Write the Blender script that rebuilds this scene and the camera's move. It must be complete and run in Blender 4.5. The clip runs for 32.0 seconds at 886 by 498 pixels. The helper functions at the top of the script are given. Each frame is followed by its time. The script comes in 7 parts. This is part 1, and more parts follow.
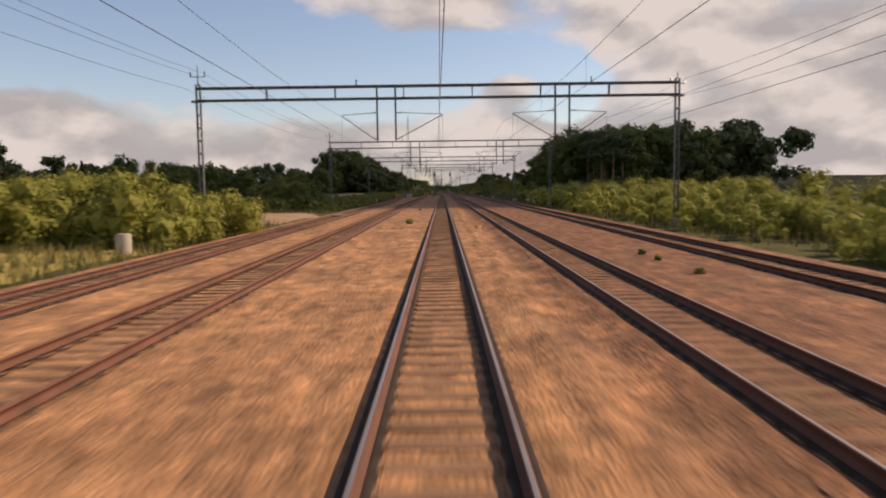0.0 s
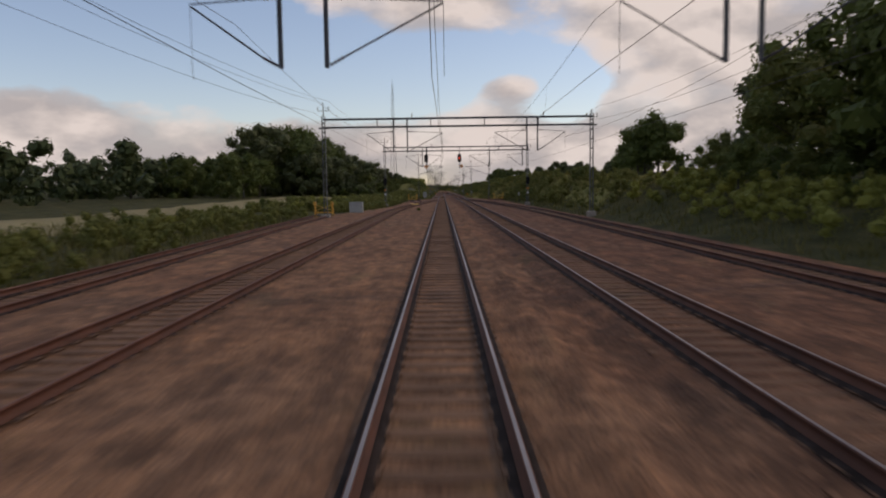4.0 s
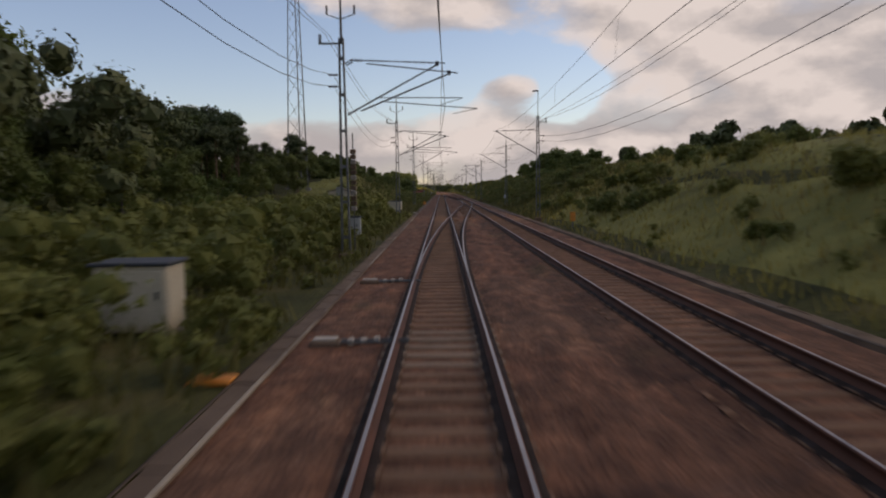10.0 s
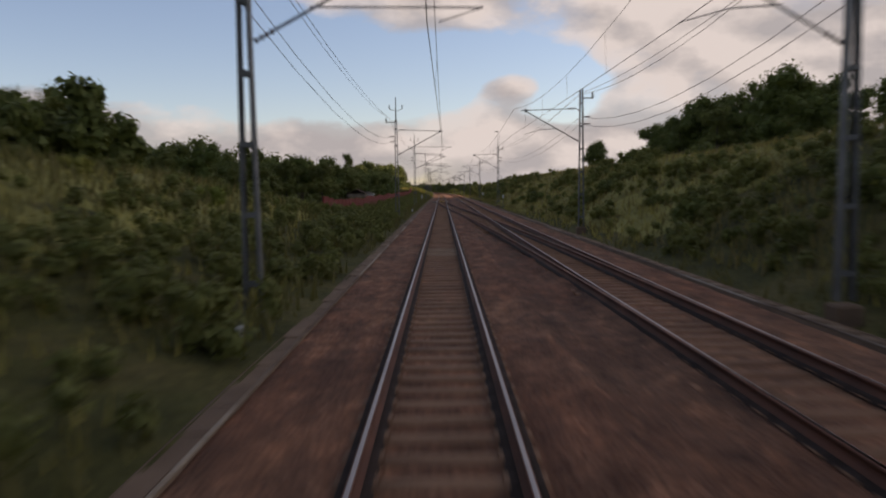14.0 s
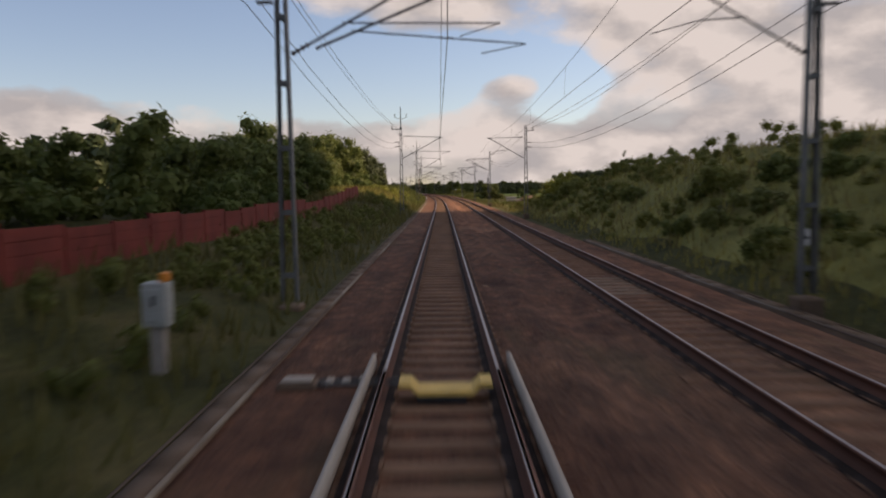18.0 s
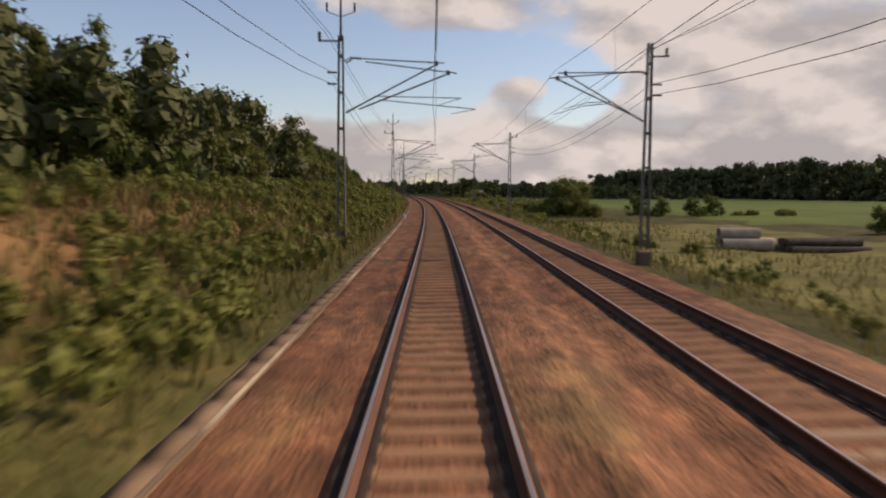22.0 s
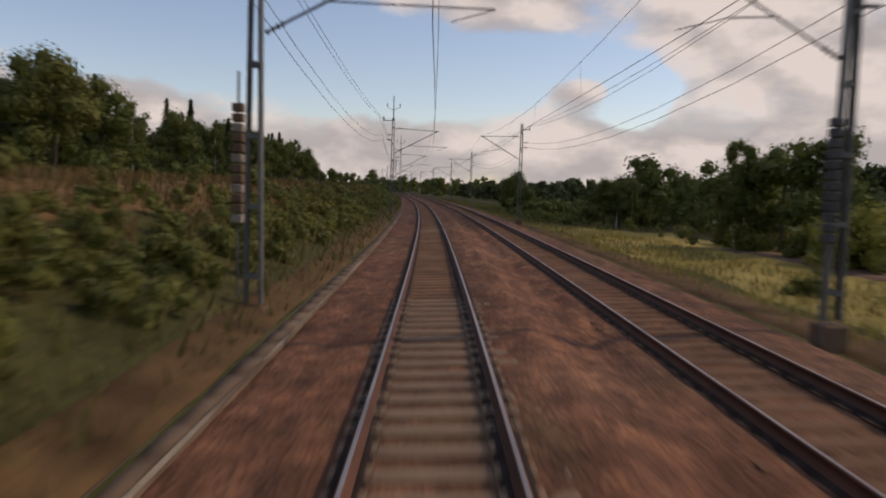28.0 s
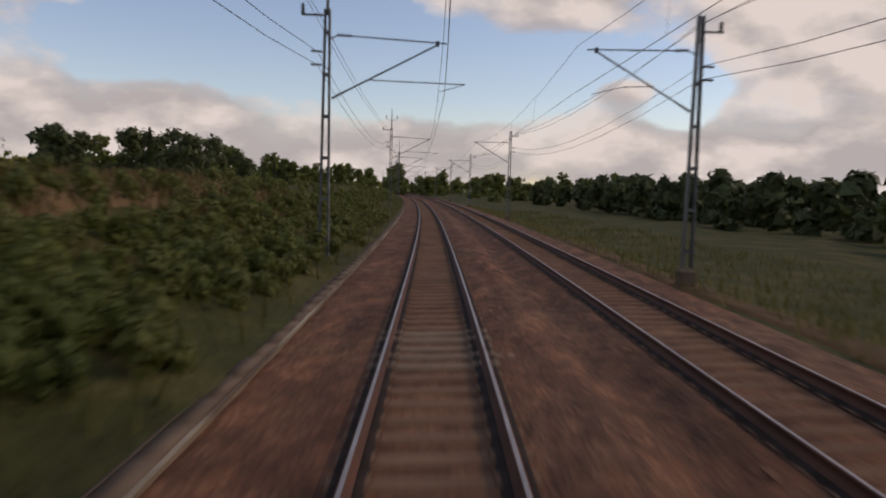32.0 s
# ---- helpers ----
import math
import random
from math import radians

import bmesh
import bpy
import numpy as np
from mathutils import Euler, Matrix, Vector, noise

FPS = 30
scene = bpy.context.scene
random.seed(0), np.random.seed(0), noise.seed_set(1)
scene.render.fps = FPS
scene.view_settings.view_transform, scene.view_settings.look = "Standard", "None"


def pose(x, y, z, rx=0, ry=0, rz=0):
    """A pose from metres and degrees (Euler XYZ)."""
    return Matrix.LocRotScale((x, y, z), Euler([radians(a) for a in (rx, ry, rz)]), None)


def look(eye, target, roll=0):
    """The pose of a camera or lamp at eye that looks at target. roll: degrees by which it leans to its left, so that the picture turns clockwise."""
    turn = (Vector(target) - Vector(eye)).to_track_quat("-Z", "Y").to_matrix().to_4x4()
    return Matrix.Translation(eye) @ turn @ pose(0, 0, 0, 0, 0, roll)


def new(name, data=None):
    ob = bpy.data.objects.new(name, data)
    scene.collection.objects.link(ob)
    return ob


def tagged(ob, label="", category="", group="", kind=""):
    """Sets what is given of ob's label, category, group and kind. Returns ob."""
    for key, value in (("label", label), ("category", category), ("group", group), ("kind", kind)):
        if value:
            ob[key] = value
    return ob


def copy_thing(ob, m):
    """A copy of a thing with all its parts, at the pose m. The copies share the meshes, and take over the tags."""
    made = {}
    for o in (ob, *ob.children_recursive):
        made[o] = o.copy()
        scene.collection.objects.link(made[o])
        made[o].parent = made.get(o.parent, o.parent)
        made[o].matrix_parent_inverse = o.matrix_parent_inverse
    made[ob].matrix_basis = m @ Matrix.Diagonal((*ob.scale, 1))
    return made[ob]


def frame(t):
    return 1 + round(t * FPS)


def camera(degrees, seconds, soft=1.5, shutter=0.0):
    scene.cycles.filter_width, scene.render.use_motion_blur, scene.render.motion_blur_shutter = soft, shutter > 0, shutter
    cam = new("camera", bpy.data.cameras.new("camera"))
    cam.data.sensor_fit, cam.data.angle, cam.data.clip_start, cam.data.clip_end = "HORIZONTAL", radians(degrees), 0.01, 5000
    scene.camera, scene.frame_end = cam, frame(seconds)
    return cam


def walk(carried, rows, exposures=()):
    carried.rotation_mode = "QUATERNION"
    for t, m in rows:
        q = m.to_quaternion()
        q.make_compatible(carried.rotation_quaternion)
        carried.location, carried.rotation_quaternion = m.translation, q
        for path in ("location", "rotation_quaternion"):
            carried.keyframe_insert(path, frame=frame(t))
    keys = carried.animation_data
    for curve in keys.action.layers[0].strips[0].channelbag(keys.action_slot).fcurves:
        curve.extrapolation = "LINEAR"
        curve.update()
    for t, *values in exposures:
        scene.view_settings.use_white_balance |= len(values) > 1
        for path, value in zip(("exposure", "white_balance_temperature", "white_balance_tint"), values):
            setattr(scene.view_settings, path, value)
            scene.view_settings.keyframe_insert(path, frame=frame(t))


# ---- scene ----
# ---------------------------------------------------------------- the line
# The line runs straight ahead (+y) and then bends to the left; every place is
# given by its station s along the line and its offset d to the right.
CURVE = [(0, 0.0), (655, 0.0), (690, 0.000170), (725, 0.000180), (760, 0.000302), (800, 0.000370), (850, 0.000448), (900, 0.000438),
         (950, 0.000450), (1000, 0.000460), (1060, 0.000460), (1120, 0.000393), (1200, 0.000365), (1400, 0.000343), (4000, 0.000343)]


def lerp_rows(rows, s, k=1):
    if s <= rows[0][0]:
        return rows[0][k]
    for a, b in zip(rows, rows[1:]):
        if s <= b[0]:
            f = (s - a[0]) / (b[0] - a[0])
            return a[k] + (b[k] - a[k]) * f
    return rows[-1][k]


S0, S1 = -120, 2400
LINE = []
_x = _y = _h = 0.0
for _i in range(S0, 1):
    LINE.append((0.0, float(_i), 0.0))
for _i in range(1, S1 + 1):
    _h += lerp_rows(CURVE, _i - 0.5) if _i < 1500 else 0.0
    _x -= math.sin(_h)
    _y += math.cos(_h)
    LINE.append((_x, _y, _h))
LINE_A = np.array(LINE)


def on_line(s):
    """x, y and heading (radians, to the left) of the line at station s."""
    i = min(max(int(math.floor(s)) - S0, 0), len(LINE) - 2)
    f = s - (i + S0)
    a, b = LINE[i], LINE[i + 1]
    return a[0] + (b[0] - a[0]) * f, a[1] + (b[1] - a[1]) * f, a[2] + (b[2] - a[2]) * f


def at(s, d=0.0, z=0.0):
    x, y, h = on_line(s)
    return Vector((x + d * math.cos(h), y + d * math.sin(h), z))


def stand(s, d=0.0, z=0.0, turn=0.0):
    """A pose at station s, offset d, that looks along the line."""
    p = at(s, d, z)
    return pose(p.x, p.y, p.z, 0, 0, math.degrees(on_line(s)[2]) + turn)


# the tracks lean into the bend (degrees), and so does the train
CANT = [(s_, 5760.0 * k_) for s_, k_ in CURVE]


# ---------------------------------------------------------------- camera
EYE_H, EYE_D = 2.41, 0.04
cam = camera(63.0, 32.0, soft=2.0, shutter=0.25)
RUN = [(0, 0.0), (32, 1072.0)]
PITCH, YAW, ROLL = -4.78, -0.085, 0.8
rows = []
for _i in range(0, 65):
    t = _i / 2
    s = lerp_rows(RUN, t)
    lean = lerp_rows(CANT, s)
    c, k = math.cos(radians(lean)), math.sin(radians(lean))
    bend = lerp_rows(CURVE, s) * 1800        # the overhang swings the nose in the bend
    off = EYE_D + 0.037 * bend
    p = at(s, off * c - EYE_H * k, EYE_H * c + off * k)
    rows.append((t, pose(p.x, p.y, p.z, 90 + PITCH, ROLL - lean, math.degrees(on_line(s)[2]) + YAW - 0.34 * bend)))
walk(cam, rows, [(0, 0.0, 7600, 22), (32, 0.0, 7600, 22)])

# ---------------------------------------------------------------- sky and sun
SUN_ELEV, SUN_AZ = radians(38), radians(72)      # azimuth from +y towards +x
world = bpy.data.worlds.new("sky_world")
scene.world = world
world.use_nodes = True
wn, wl = world.node_tree.nodes, world.node_tree.links
sky = wn.new("ShaderNodeTexSky")
sky.sky_type = "NISHITA"
sky.sun_disc = False
sky.sun_elevation, sky.sun_rotation = SUN_ELEV, SUN_AZ
sky.altitude, sky.air_density, sky.dust_density, sky.ozone_density = 50, 1.0, 0.6, 1.5


def wmath(op, a, b=None, c=None):
    n = wn.new("ShaderNodeMath")
    n.operation = op
    for i, v in enumerate((a, b, c)):
        if v is None:
            continue
        if isinstance(v, (int, float)):
            n.inputs[i].default_value = v
        else:
            wl.new(v, n.inputs[i])
    return n.outputs[0]


def wramp(v, stops):
    n = wn.new("ShaderNodeValToRGB")
    while len(n.color_ramp.elements) < len(stops):
        n.color_ramp.elements.new(0.5)
    for e, (p, c) in zip(n.color_ramp.elements, stops):
        e.position, e.color = p, (*c, 1) if len(c) == 3 else c
    wl.new(v, n.inputs[0])
    return n.outputs[0]


geo = wn.new("ShaderNodeTexCoord")
sep = wn.new("ShaderNodeSeparateXYZ")
wl.new(geo.outputs["Generated"], sep.inputs[0])
SX, SY, SZ = sep.outputs


def cloud_noise(shift, scale, detail, rough):
    """Fractal noise over the dome, flattened towards the horizon."""
    m = wn.new("ShaderNodeMapping")
    m.inputs["Location"].default_value = shift
    m.inputs["Scale"].default_value = (1.0, 1.0, 1.9)
    wl.new(geo.outputs["Generated"], m.inputs[0])
    t = wn.new("ShaderNodeTexNoise")
    t.inputs["Scale"].default_value, t.inputs["Detail"].default_value = scale, detail
    t.inputs["Roughness"].default_value = rough
    wl.new(m.outputs[0], t.inputs["Vector"])
    return t.outputs[0]


def bank(cx, cz, rx, rz, weight):
    """A soft cloud bank round a direction (sine of azimuth, sine of elevation)."""
    u = wmath("DIVIDE", wmath("SUBTRACT", SX, cx), rx)
    v = wmath("DIVIDE", wmath("SUBTRACT", SZ, cz), rz)
    g = wmath("POWER", 2.718, wmath("MULTIPLY", wmath("ADD", wmath("MULTIPLY", u, u), wmath("MULTIPLY", v, v)), -1.0))
    return wmath("MULTIPLY", g, weight)


n_big = cloud_noise((0.35, 0.0, 0.1), 5.5, 8, 0.52)
n_lit = cloud_noise((0.35 - 0.022, 0.0, 0.1 - 0.05), 5.5, 6, 0.5)
field = wmath("MULTIPLY", wmath("SUBTRACT", n_big, 0.5), 1.25)
# overhead bank, great cumulus on the sunward side with its blue gap, small lone cloud, clear blue, low far belt
BANKS = [(0.00, 0.246, 0.15, 0.050, 0.40), (0.40, 0.155, 0.175, 0.088, 0.46), (0.30, 0.240, 0.15, 0.035, 0.26), (0.60, 0.135, 0.12, 0.070, 0.28),
         (0.56, 0.262, 0.095, 0.034, -0.95), (-0.03, 0.158, 0.14, 0.040, -0.46), (0.172, 0.136, 0.036, 0.042, -0.62), (0.0, 0.135, 0.05, 0.03, -0.25), (0.088, 0.136, 0.046, 0.020, 0.56),
         (-0.32, 0.185, 0.19, 0.075, -0.42), (-0.60, 0.248, 0.08, 0.038, 0.45), (-0.52, 0.100, 0.18, 0.034, 0.26), (0.0, 0.046, 1.4, 0.052, 0.44)]
for args in BANKS:
    field = wmath("ADD", field, bank(*args))
cover = wramp(wmath("ADD", field, 0.5), [(0.495, (0,) * 3), (0.62, (0.8,) * 3), (0.80, (1,) * 3)])
glow = wmath("ADD", wmath("MULTIPLY", wmath("SUBTRACT", n_big, n_lit), 4.4), 0.52)
glow = wmath("ADD", glow, wmath("MULTIPLY", field, -0.20))
for args in ((0.086, 0.142, 0.045, 0.020, 0.55), (0.34, 0.235, 0.20, 0.030, 0.40), (0.50, 0.200, 0.10, 0.022, 0.30)):    # sunlit crowns
    glow = wmath("ADD", glow, bank(*args))
shade = wramp(glow, [(0.15, (0.64, 0.67, 0.72)), (0.46, (0.815, 0.83, 0.855)), (0.80, (1.045, 1.05, 1.06))])
tone = wn.new("ShaderNodeMix")
tone.data_type, tone.blend_type = "RGBA", "MULTIPLY"
tone.inputs[0].default_value = 1.0
wl.new(shade, tone.inputs[6])
# the undersides of the clouds overhead are greyer than the far ones
under = wramp(SZ, [(0.26, (5.45, 5.45, 5.45)), (0.55, (4.0, 4.1, 4.3))])
wl.new(under, tone.inputs[7])
blue = wn.new("ShaderNodeMix")
blue.data_type, blue.blend_type = "RGBA", "MULTIPLY"
blue.inputs[0].default_value = 1.0
wl.new(sky.outputs[0], blue.inputs[6])
blue.inputs[7].default_value = (1.10, 1.15, 1.20, 1)
mixc = wn.new("ShaderNodeMix")
mixc.data_type = "RGBA"
wl.new(cover, mixc.inputs[0]), wl.new(blue.outputs[2], mixc.inputs[6]), wl.new(tone.outputs[2], mixc.inputs[7])
back = wn["Background"]
wl.new(mixc.outputs[2], back.inputs[0])
back.inputs[1].default_value = 0.115

sun = new("sun", bpy.data.lights.new("sun", "SUN"))
sun.data.energy, sun.data.angle, sun.data.color = 5.4, radians(0.6), (1.0, 0.855, 0.65)
sun_way = Vector((math.sin(SUN_AZ) * math.cos(SUN_ELEV), math.cos(SUN_AZ) * math.cos(SUN_ELEV), math.sin(SUN_ELEV)))
sun.matrix_world = look(sun_way * 100, (0, 0, 0))


# ---------------------------------------------------------------- materials
class Nodes:
    """A short way of writing a node material."""

    def __init__(self, name):
        self.mat = bpy.data.materials.new(name)
        self.mat.use_nodes = True
        self.n, self.l = self.mat.node_tree.nodes, self.mat.node_tree.links
        self.bsdf = self.n["Principled BSDF"]
        self.pos = self.n.new("ShaderNodeNewGeometry").outputs["Position"]
        self.obj = self.n.new("ShaderNodeObjectInfo").outputs["Random"]

    def put(self, sock, v):
        if isinstance(v, (int, float)):
            sock.default_value = v
        elif isinstance(v, (tuple, list)):
            sock.default_value = (*v, 1) if len(v) == 3 and len(sock.default_value) == 4 else v
        else:
            self.l.new(v, sock)

    def noise(self, scale, detail=3, rough=0.55, vec=None, stretch=None):
        t = self.n.new("ShaderNodeTexNoise")
        t.inputs["Scale"].default_value, t.inputs["Detail"].default_value = scale, detail
        t.inputs["Roughness"].default_value = rough
        v = vec or self.pos
        if stretch:
            m = self.n.new("ShaderNodeMapping")
            m.inputs["Scale"].default_value = stretch
            self.l.new(v, m.inputs[0])
            v = m.outputs[0]
        self.l.new(v, t.inputs["Vector"])
        return t.outputs[0]

    def cells(self, scale):
        t = self.n.new("ShaderNodeTexVoronoi")
        t.inputs["Scale"].default_value = scale
        self.l.new(self.pos, t.inputs["Vector"])
        return t.outputs["Distance"], t.outputs["Color"]

    def ramp(self, v, *stops):
        r = self.n.new("ShaderNodeValToRGB")
        while len(r.color_ramp.elements) < len(stops):
            r.color_ramp.elements.new(0.5)
        for e, (p, c) in zip(r.color_ramp.elements, stops):
            e.position, e.color = p, (c, c, c, 1) if isinstance(c, (int, float)) else (*c, 1)
        self.l.new(v, r.inputs[0])
        return r.outputs[0]

    def mix(self, f, a, b, how="MIX"):
        m = self.n.new("ShaderNodeMix")
        m.data_type, m.blend_type = "RGBA", how
        self.put(m.inputs[0], f), self.put(m.inputs[6], a), self.put(m.inputs[7], b)
        return m.outputs[2]

    def bump(self, v, strength=0.5, dist=0.02):
        b = self.n.new("ShaderNodeBump")
        b.inputs["Strength"].default_value, b.inputs["Distance"].default_value = strength, dist
        self.l.new(v, b.inputs["Height"])
        self.l.new(b.outputs[0], self.bsdf.inputs["Normal"])

    def done(self, colour, rough=0.7, metal=0.0, spec=0.5):
        self.put(self.bsdf.inputs["Base Color"], colour)
        self.put(self.bsdf.inputs["Roughness"], rough)
        self.put(self.bsdf.inputs["Metallic"], metal)
        self.bsdf.inputs["Specular IOR Level"].default_value = spec
        return self.mat


def ballast_mat(name="ballast_stone", stone=1.0):
    k = Nodes(name)
    d, c = k.cells(15)
    stones = k.ramp(c, (0.1, (0.165, 0.073, 0.040)), (0.5, (0.245, 0.111, 0.061)), (0.9, (0.34, 0.172, 0.100)))
    rust = k.ramp(k.noise(0.35, 4), (0.40, 0.0), (0.66, 0.9))
    base = k.mix(rust, stones, (0.22, 0.096, 0.053))
    # sandy, older stone through the station, cleaner stone further on
    sp = k.n.new("ShaderNodeSeparateXYZ")
    k.l.new(k.pos, sp.inputs[0])
    sand = k.n.new("ShaderNodeMapRange")
    sand.inputs[1].default_value, sand.inputs[2].default_value = 0.0, 335.0
    k.l.new(sp.outputs[1], sand.inputs[0])
    run = k.ramp(sand.outputs[0], (0.0, 1.0), (0.13, 1.0), (0.24, 0.75), (0.32, 0.6), (0.60, 0.46), (0.72, 0.50), (0.78, 0.62), (1.0, 0.0))
    amount = k.mix(1.0, run, k.ramp(k.noise(0.2, 4), (0.3, 0.55), (0.6, 1.0)), "MULTIPLY")
    # the sand thins out towards the second line
    side = k.n.new("ShaderNodeMapRange")
    for i_, v_ in ((1, 1.2), (2, 3.6), (3, 1.0), (4, 0.12)):
        side.inputs[i_].default_value = v_
    k.l.new(sp.outputs[0], side.inputs[0])
    amount = k.mix(1.0, amount, side.outputs[0], "MULTIPLY")
    base = k.mix(amount, base, (0.53, 0.285, 0.144))
    pale = k.ramp(k.noise(0.11, 3), (0.5, 0.0), (0.72, 0.45))
    base = k.mix(pale, base, (0.30, 0.185, 0.115))
    weedy = k.ramp(k.noise(0.5, 5, stretch=(1, 0.35, 1)), (0.60, 0.0), (0.74, 0.5))
    base = k.mix(weedy, base, (0.16, 0.14, 0.06))
    grime = k.ramp(k.noise(1.6, 6, stretch=(1, 0.5, 1)), (0.36, 0.70), (0.60, 1.05))
    base = k.mix(1.0, base, grime, "MULTIPLY")
    # trodden, sorted stone lies in long streaks beside the track
    streak = k.ramp(k.noise(2.6, 5, 0.6, stretch=(1, 0.22, 1)), (0.36, (0.70, 0.66, 0.63)), (0.5, (0.98, 0.95, 0.92)), (0.66, (1.35, 1.25, 1.13)))
    base = k.mix(1.0, base, streak, "MULTIPLY")
    gap = k.ramp(d, (0.0, stone), (0.6, 0.64 * stone))
    base = k.mix(1.0, base, gap, "MULTIPLY")
    heaps = k.ramp(k.noise(2.6, 3, 0.6), (0.34, 0.78), (0.5, 1.02), (0.66, 1.36))
    base = k.mix(1.0, base, heaps, "MULTIPLY")
    lumps = k.mix(0.45, d, k.noise(4.0, 5, 0.6, stretch=(1, 0.5, 1)))
    k.bump(lumps, 1.0, 0.05)
    return k.done(base, 0.9, spec=0.25)


def soil_mat():
    k = Nodes("grass_ground")
    a = k.ramp(k.noise(0.35, 5), (0.3, (0.04, 0.042, 0.014)), (0.5, (0.072, 0.072, 0.022)), (0.68, (0.125, 0.105, 0.04)))
    b = k.ramp(k.noise(6, 4), (0.3, 0.6), (0.7, 1.15))
    k.bump(k.noise(5, 4), 0.6, 0.15)
    return k.done(k.mix(1.0, a, b, "MULTIPLY"), 0.95, spec=0.15)


def plain(name, c, rough=0.6, metal=0.0, vary=0.25, scale=3.0, fine=40.0, relief=0.0, spec=0.5):
    """A painted, cast or rolled surface: one colour with stains and grain."""
    k = Nodes(name)
    lo, hi = tuple(x * (1 - vary) for x in c), tuple(min(1, x * (1 + vary)) for x in c)
    base = k.ramp(k.noise(scale, 5), (0.3, lo), (0.7, hi))
    base = k.mix(0.5, base, k.mix(1.0, base, k.ramp(k.noise(fine, 3), (0.3, 0.65), (0.7, 1.0)), "MULTIPLY"))
    if relief:
        k.bump(k.noise(fine, 4), 0.6, relief)
    return k.done(base, rough, metal, spec)


def leaf_mat(name, dark, light, trans=0.36):
    k = Nodes(name)
    dark = tuple(0.58 * a + 0.42 * b for a, b in zip(dark, light))
    isl = k.n.new("ShaderNodeNewGeometry").outputs["Random Per Island"]
    base = k.ramp(isl, (0.0, dark), (1.0, light))
    base = k.mix(0.60, base, k.ramp(k.noise(0.45, 4), (0.3, dark), (0.7, light)))
    tint = k.ramp(k.obj, (0.0, (0.75, 0.85, 0.7)), (1.0, (1.2, 1.08, 1.0)))
    base = k.mix(1.0, base, tint, "MULTIPLY")
    k.done(base, 0.65, spec=0.25)
    tr = k.n.new("ShaderNodeBsdfTranslucent")
    k.l.new(base, tr.inputs[0])
    ms = k.n.new("ShaderNodeMixShader")
    ms.inputs[0].default_value = trans
    k.l.new(k.bsdf.outputs[0], ms.inputs[1]), k.l.new(tr.outputs[0], ms.inputs[2])
    k.l.new(ms.outputs[0], k.n["Material Output"].inputs[0])
    return k.mat


def rail_top_mat():
    k = Nodes("worn_rail_steel")
    return k.done(k.ramp(k.noise(9, 3, stretch=(1, 0.05, 1)), (0.3, (0.25, 0.205, 0.185)), (0.7, (0.44, 0.375, 0.34))), 0.42, 0.85)


M_BALLAST = ballast_mat()
# darker and lighter copies of the ballast, partly for cloud shade and sun
M_BALLAST_DARK = ballast_mat("oily_ballast_stone", 0.76)
M_BALLAST_WARM = ballast_mat("fresh_ballast_stone", 1.22)
M_GROUND = soil_mat()
M_RAIL_TOP = rail_top_mat()
M_RAIL = plain("rusty_rail_side", (0.115, 0.040, 0.020), 0.8, 0.0, 0.35, 1.2, 30, 0.004)
M_RAIL_OLD = plain("rusty_rail_head", (0.20, 0.085, 0.045), 0.7, 0.0, 0.3, 1.2, 30, 0.004)
M_SLEEPER_DARK = plain("dark_sleeper", (0.21, 0.112, 0.064), 0.9, 0, 0.3, 0.7, 25, 0.004, 0.25)
M_SLEEPER = plain("sleeper_concrete", (0.235, 0.132, 0.077), 0.9, 0, 0.28, 0.7, 25, 0.004, 0.3)
M_SLEEPER_PALE = plain("pale_concrete", (0.27, 0.185, 0.122), 0.9, 0, 0.2, 0.9, 25, 0.004, 0.3)
M_PALE = plain("weathered_pale_concrete", (0.47, 0.41, 0.33), 0.9, 0, 0.2, 0.9, 25, 0.004, 0.3)
M_CLIP = plain("fastening_steel", (0.05, 0.028, 0.02), 0.8, 0.0)
M_PAD = plain("oily_rail_bed", (0.030, 0.019, 0.014), 0.9, 0, 0.4, 1.5, 12, 0.01, 0.2)
M_TROUGH = plain("trough_concrete", (0.175, 0.118, 0.078), 0.9, 0, 0.3, 0.9, 20, 0.006, 0.25)
M_CONCRETE = plain("grey_concrete", (0.34, 0.30, 0.25), 0.9, 0, 0.22, 1.5, 30, 0.004, 0.3)
M_STEEL = plain("galvanised_steel", (0.155, 0.16, 0.152), 0.55, 0.5, 0.3, 2.0, 30)
M_STEEL_DARK = plain("dark_steel", (0.075, 0.08, 0.085), 0.6, 0.4, 0.3, 2.0, 30)
M_WIRE = plain("copper_wire", (0.06, 0.055, 0.05), 0.5, 0.6)
M_INSUL = plain("brown_porcelain", (0.05, 0.035, 0.03), 0.3)
M_BARK = plain("dark_bark", (0.075, 0.06, 0.045), 0.95, 0, 0.4, 3, 14, 0.03)
M_BARK_PINE = plain("pine_bark", (0.19, 0.11, 0.065), 0.95, 0, 0.4, 2, 14, 0.03)
M_BARK_BIRCH = plain("birch_bark", (0.55, 0.53, 0.48), 0.85, 0, 0.35, 4, 9, 0.01)
M_LEAF = leaf_mat("broad_leaves", (0.053, 0.068, 0.022), (0.162, 0.188, 0.054))
M_LEAF_PINE = leaf_mat("pine_needles", (0.032, 0.047, 0.022), (0.092, 0.113, 0.043), 0.1)
M_LEAF_BIRCH = leaf_mat("birch_leaves", (0.054, 0.070, 0.019), (0.144, 0.168, 0.048))
M_LEAF_BUSH = leaf_mat("bush_leaves", (0.064, 0.078, 0.022), (0.192, 0.208, 0.056))
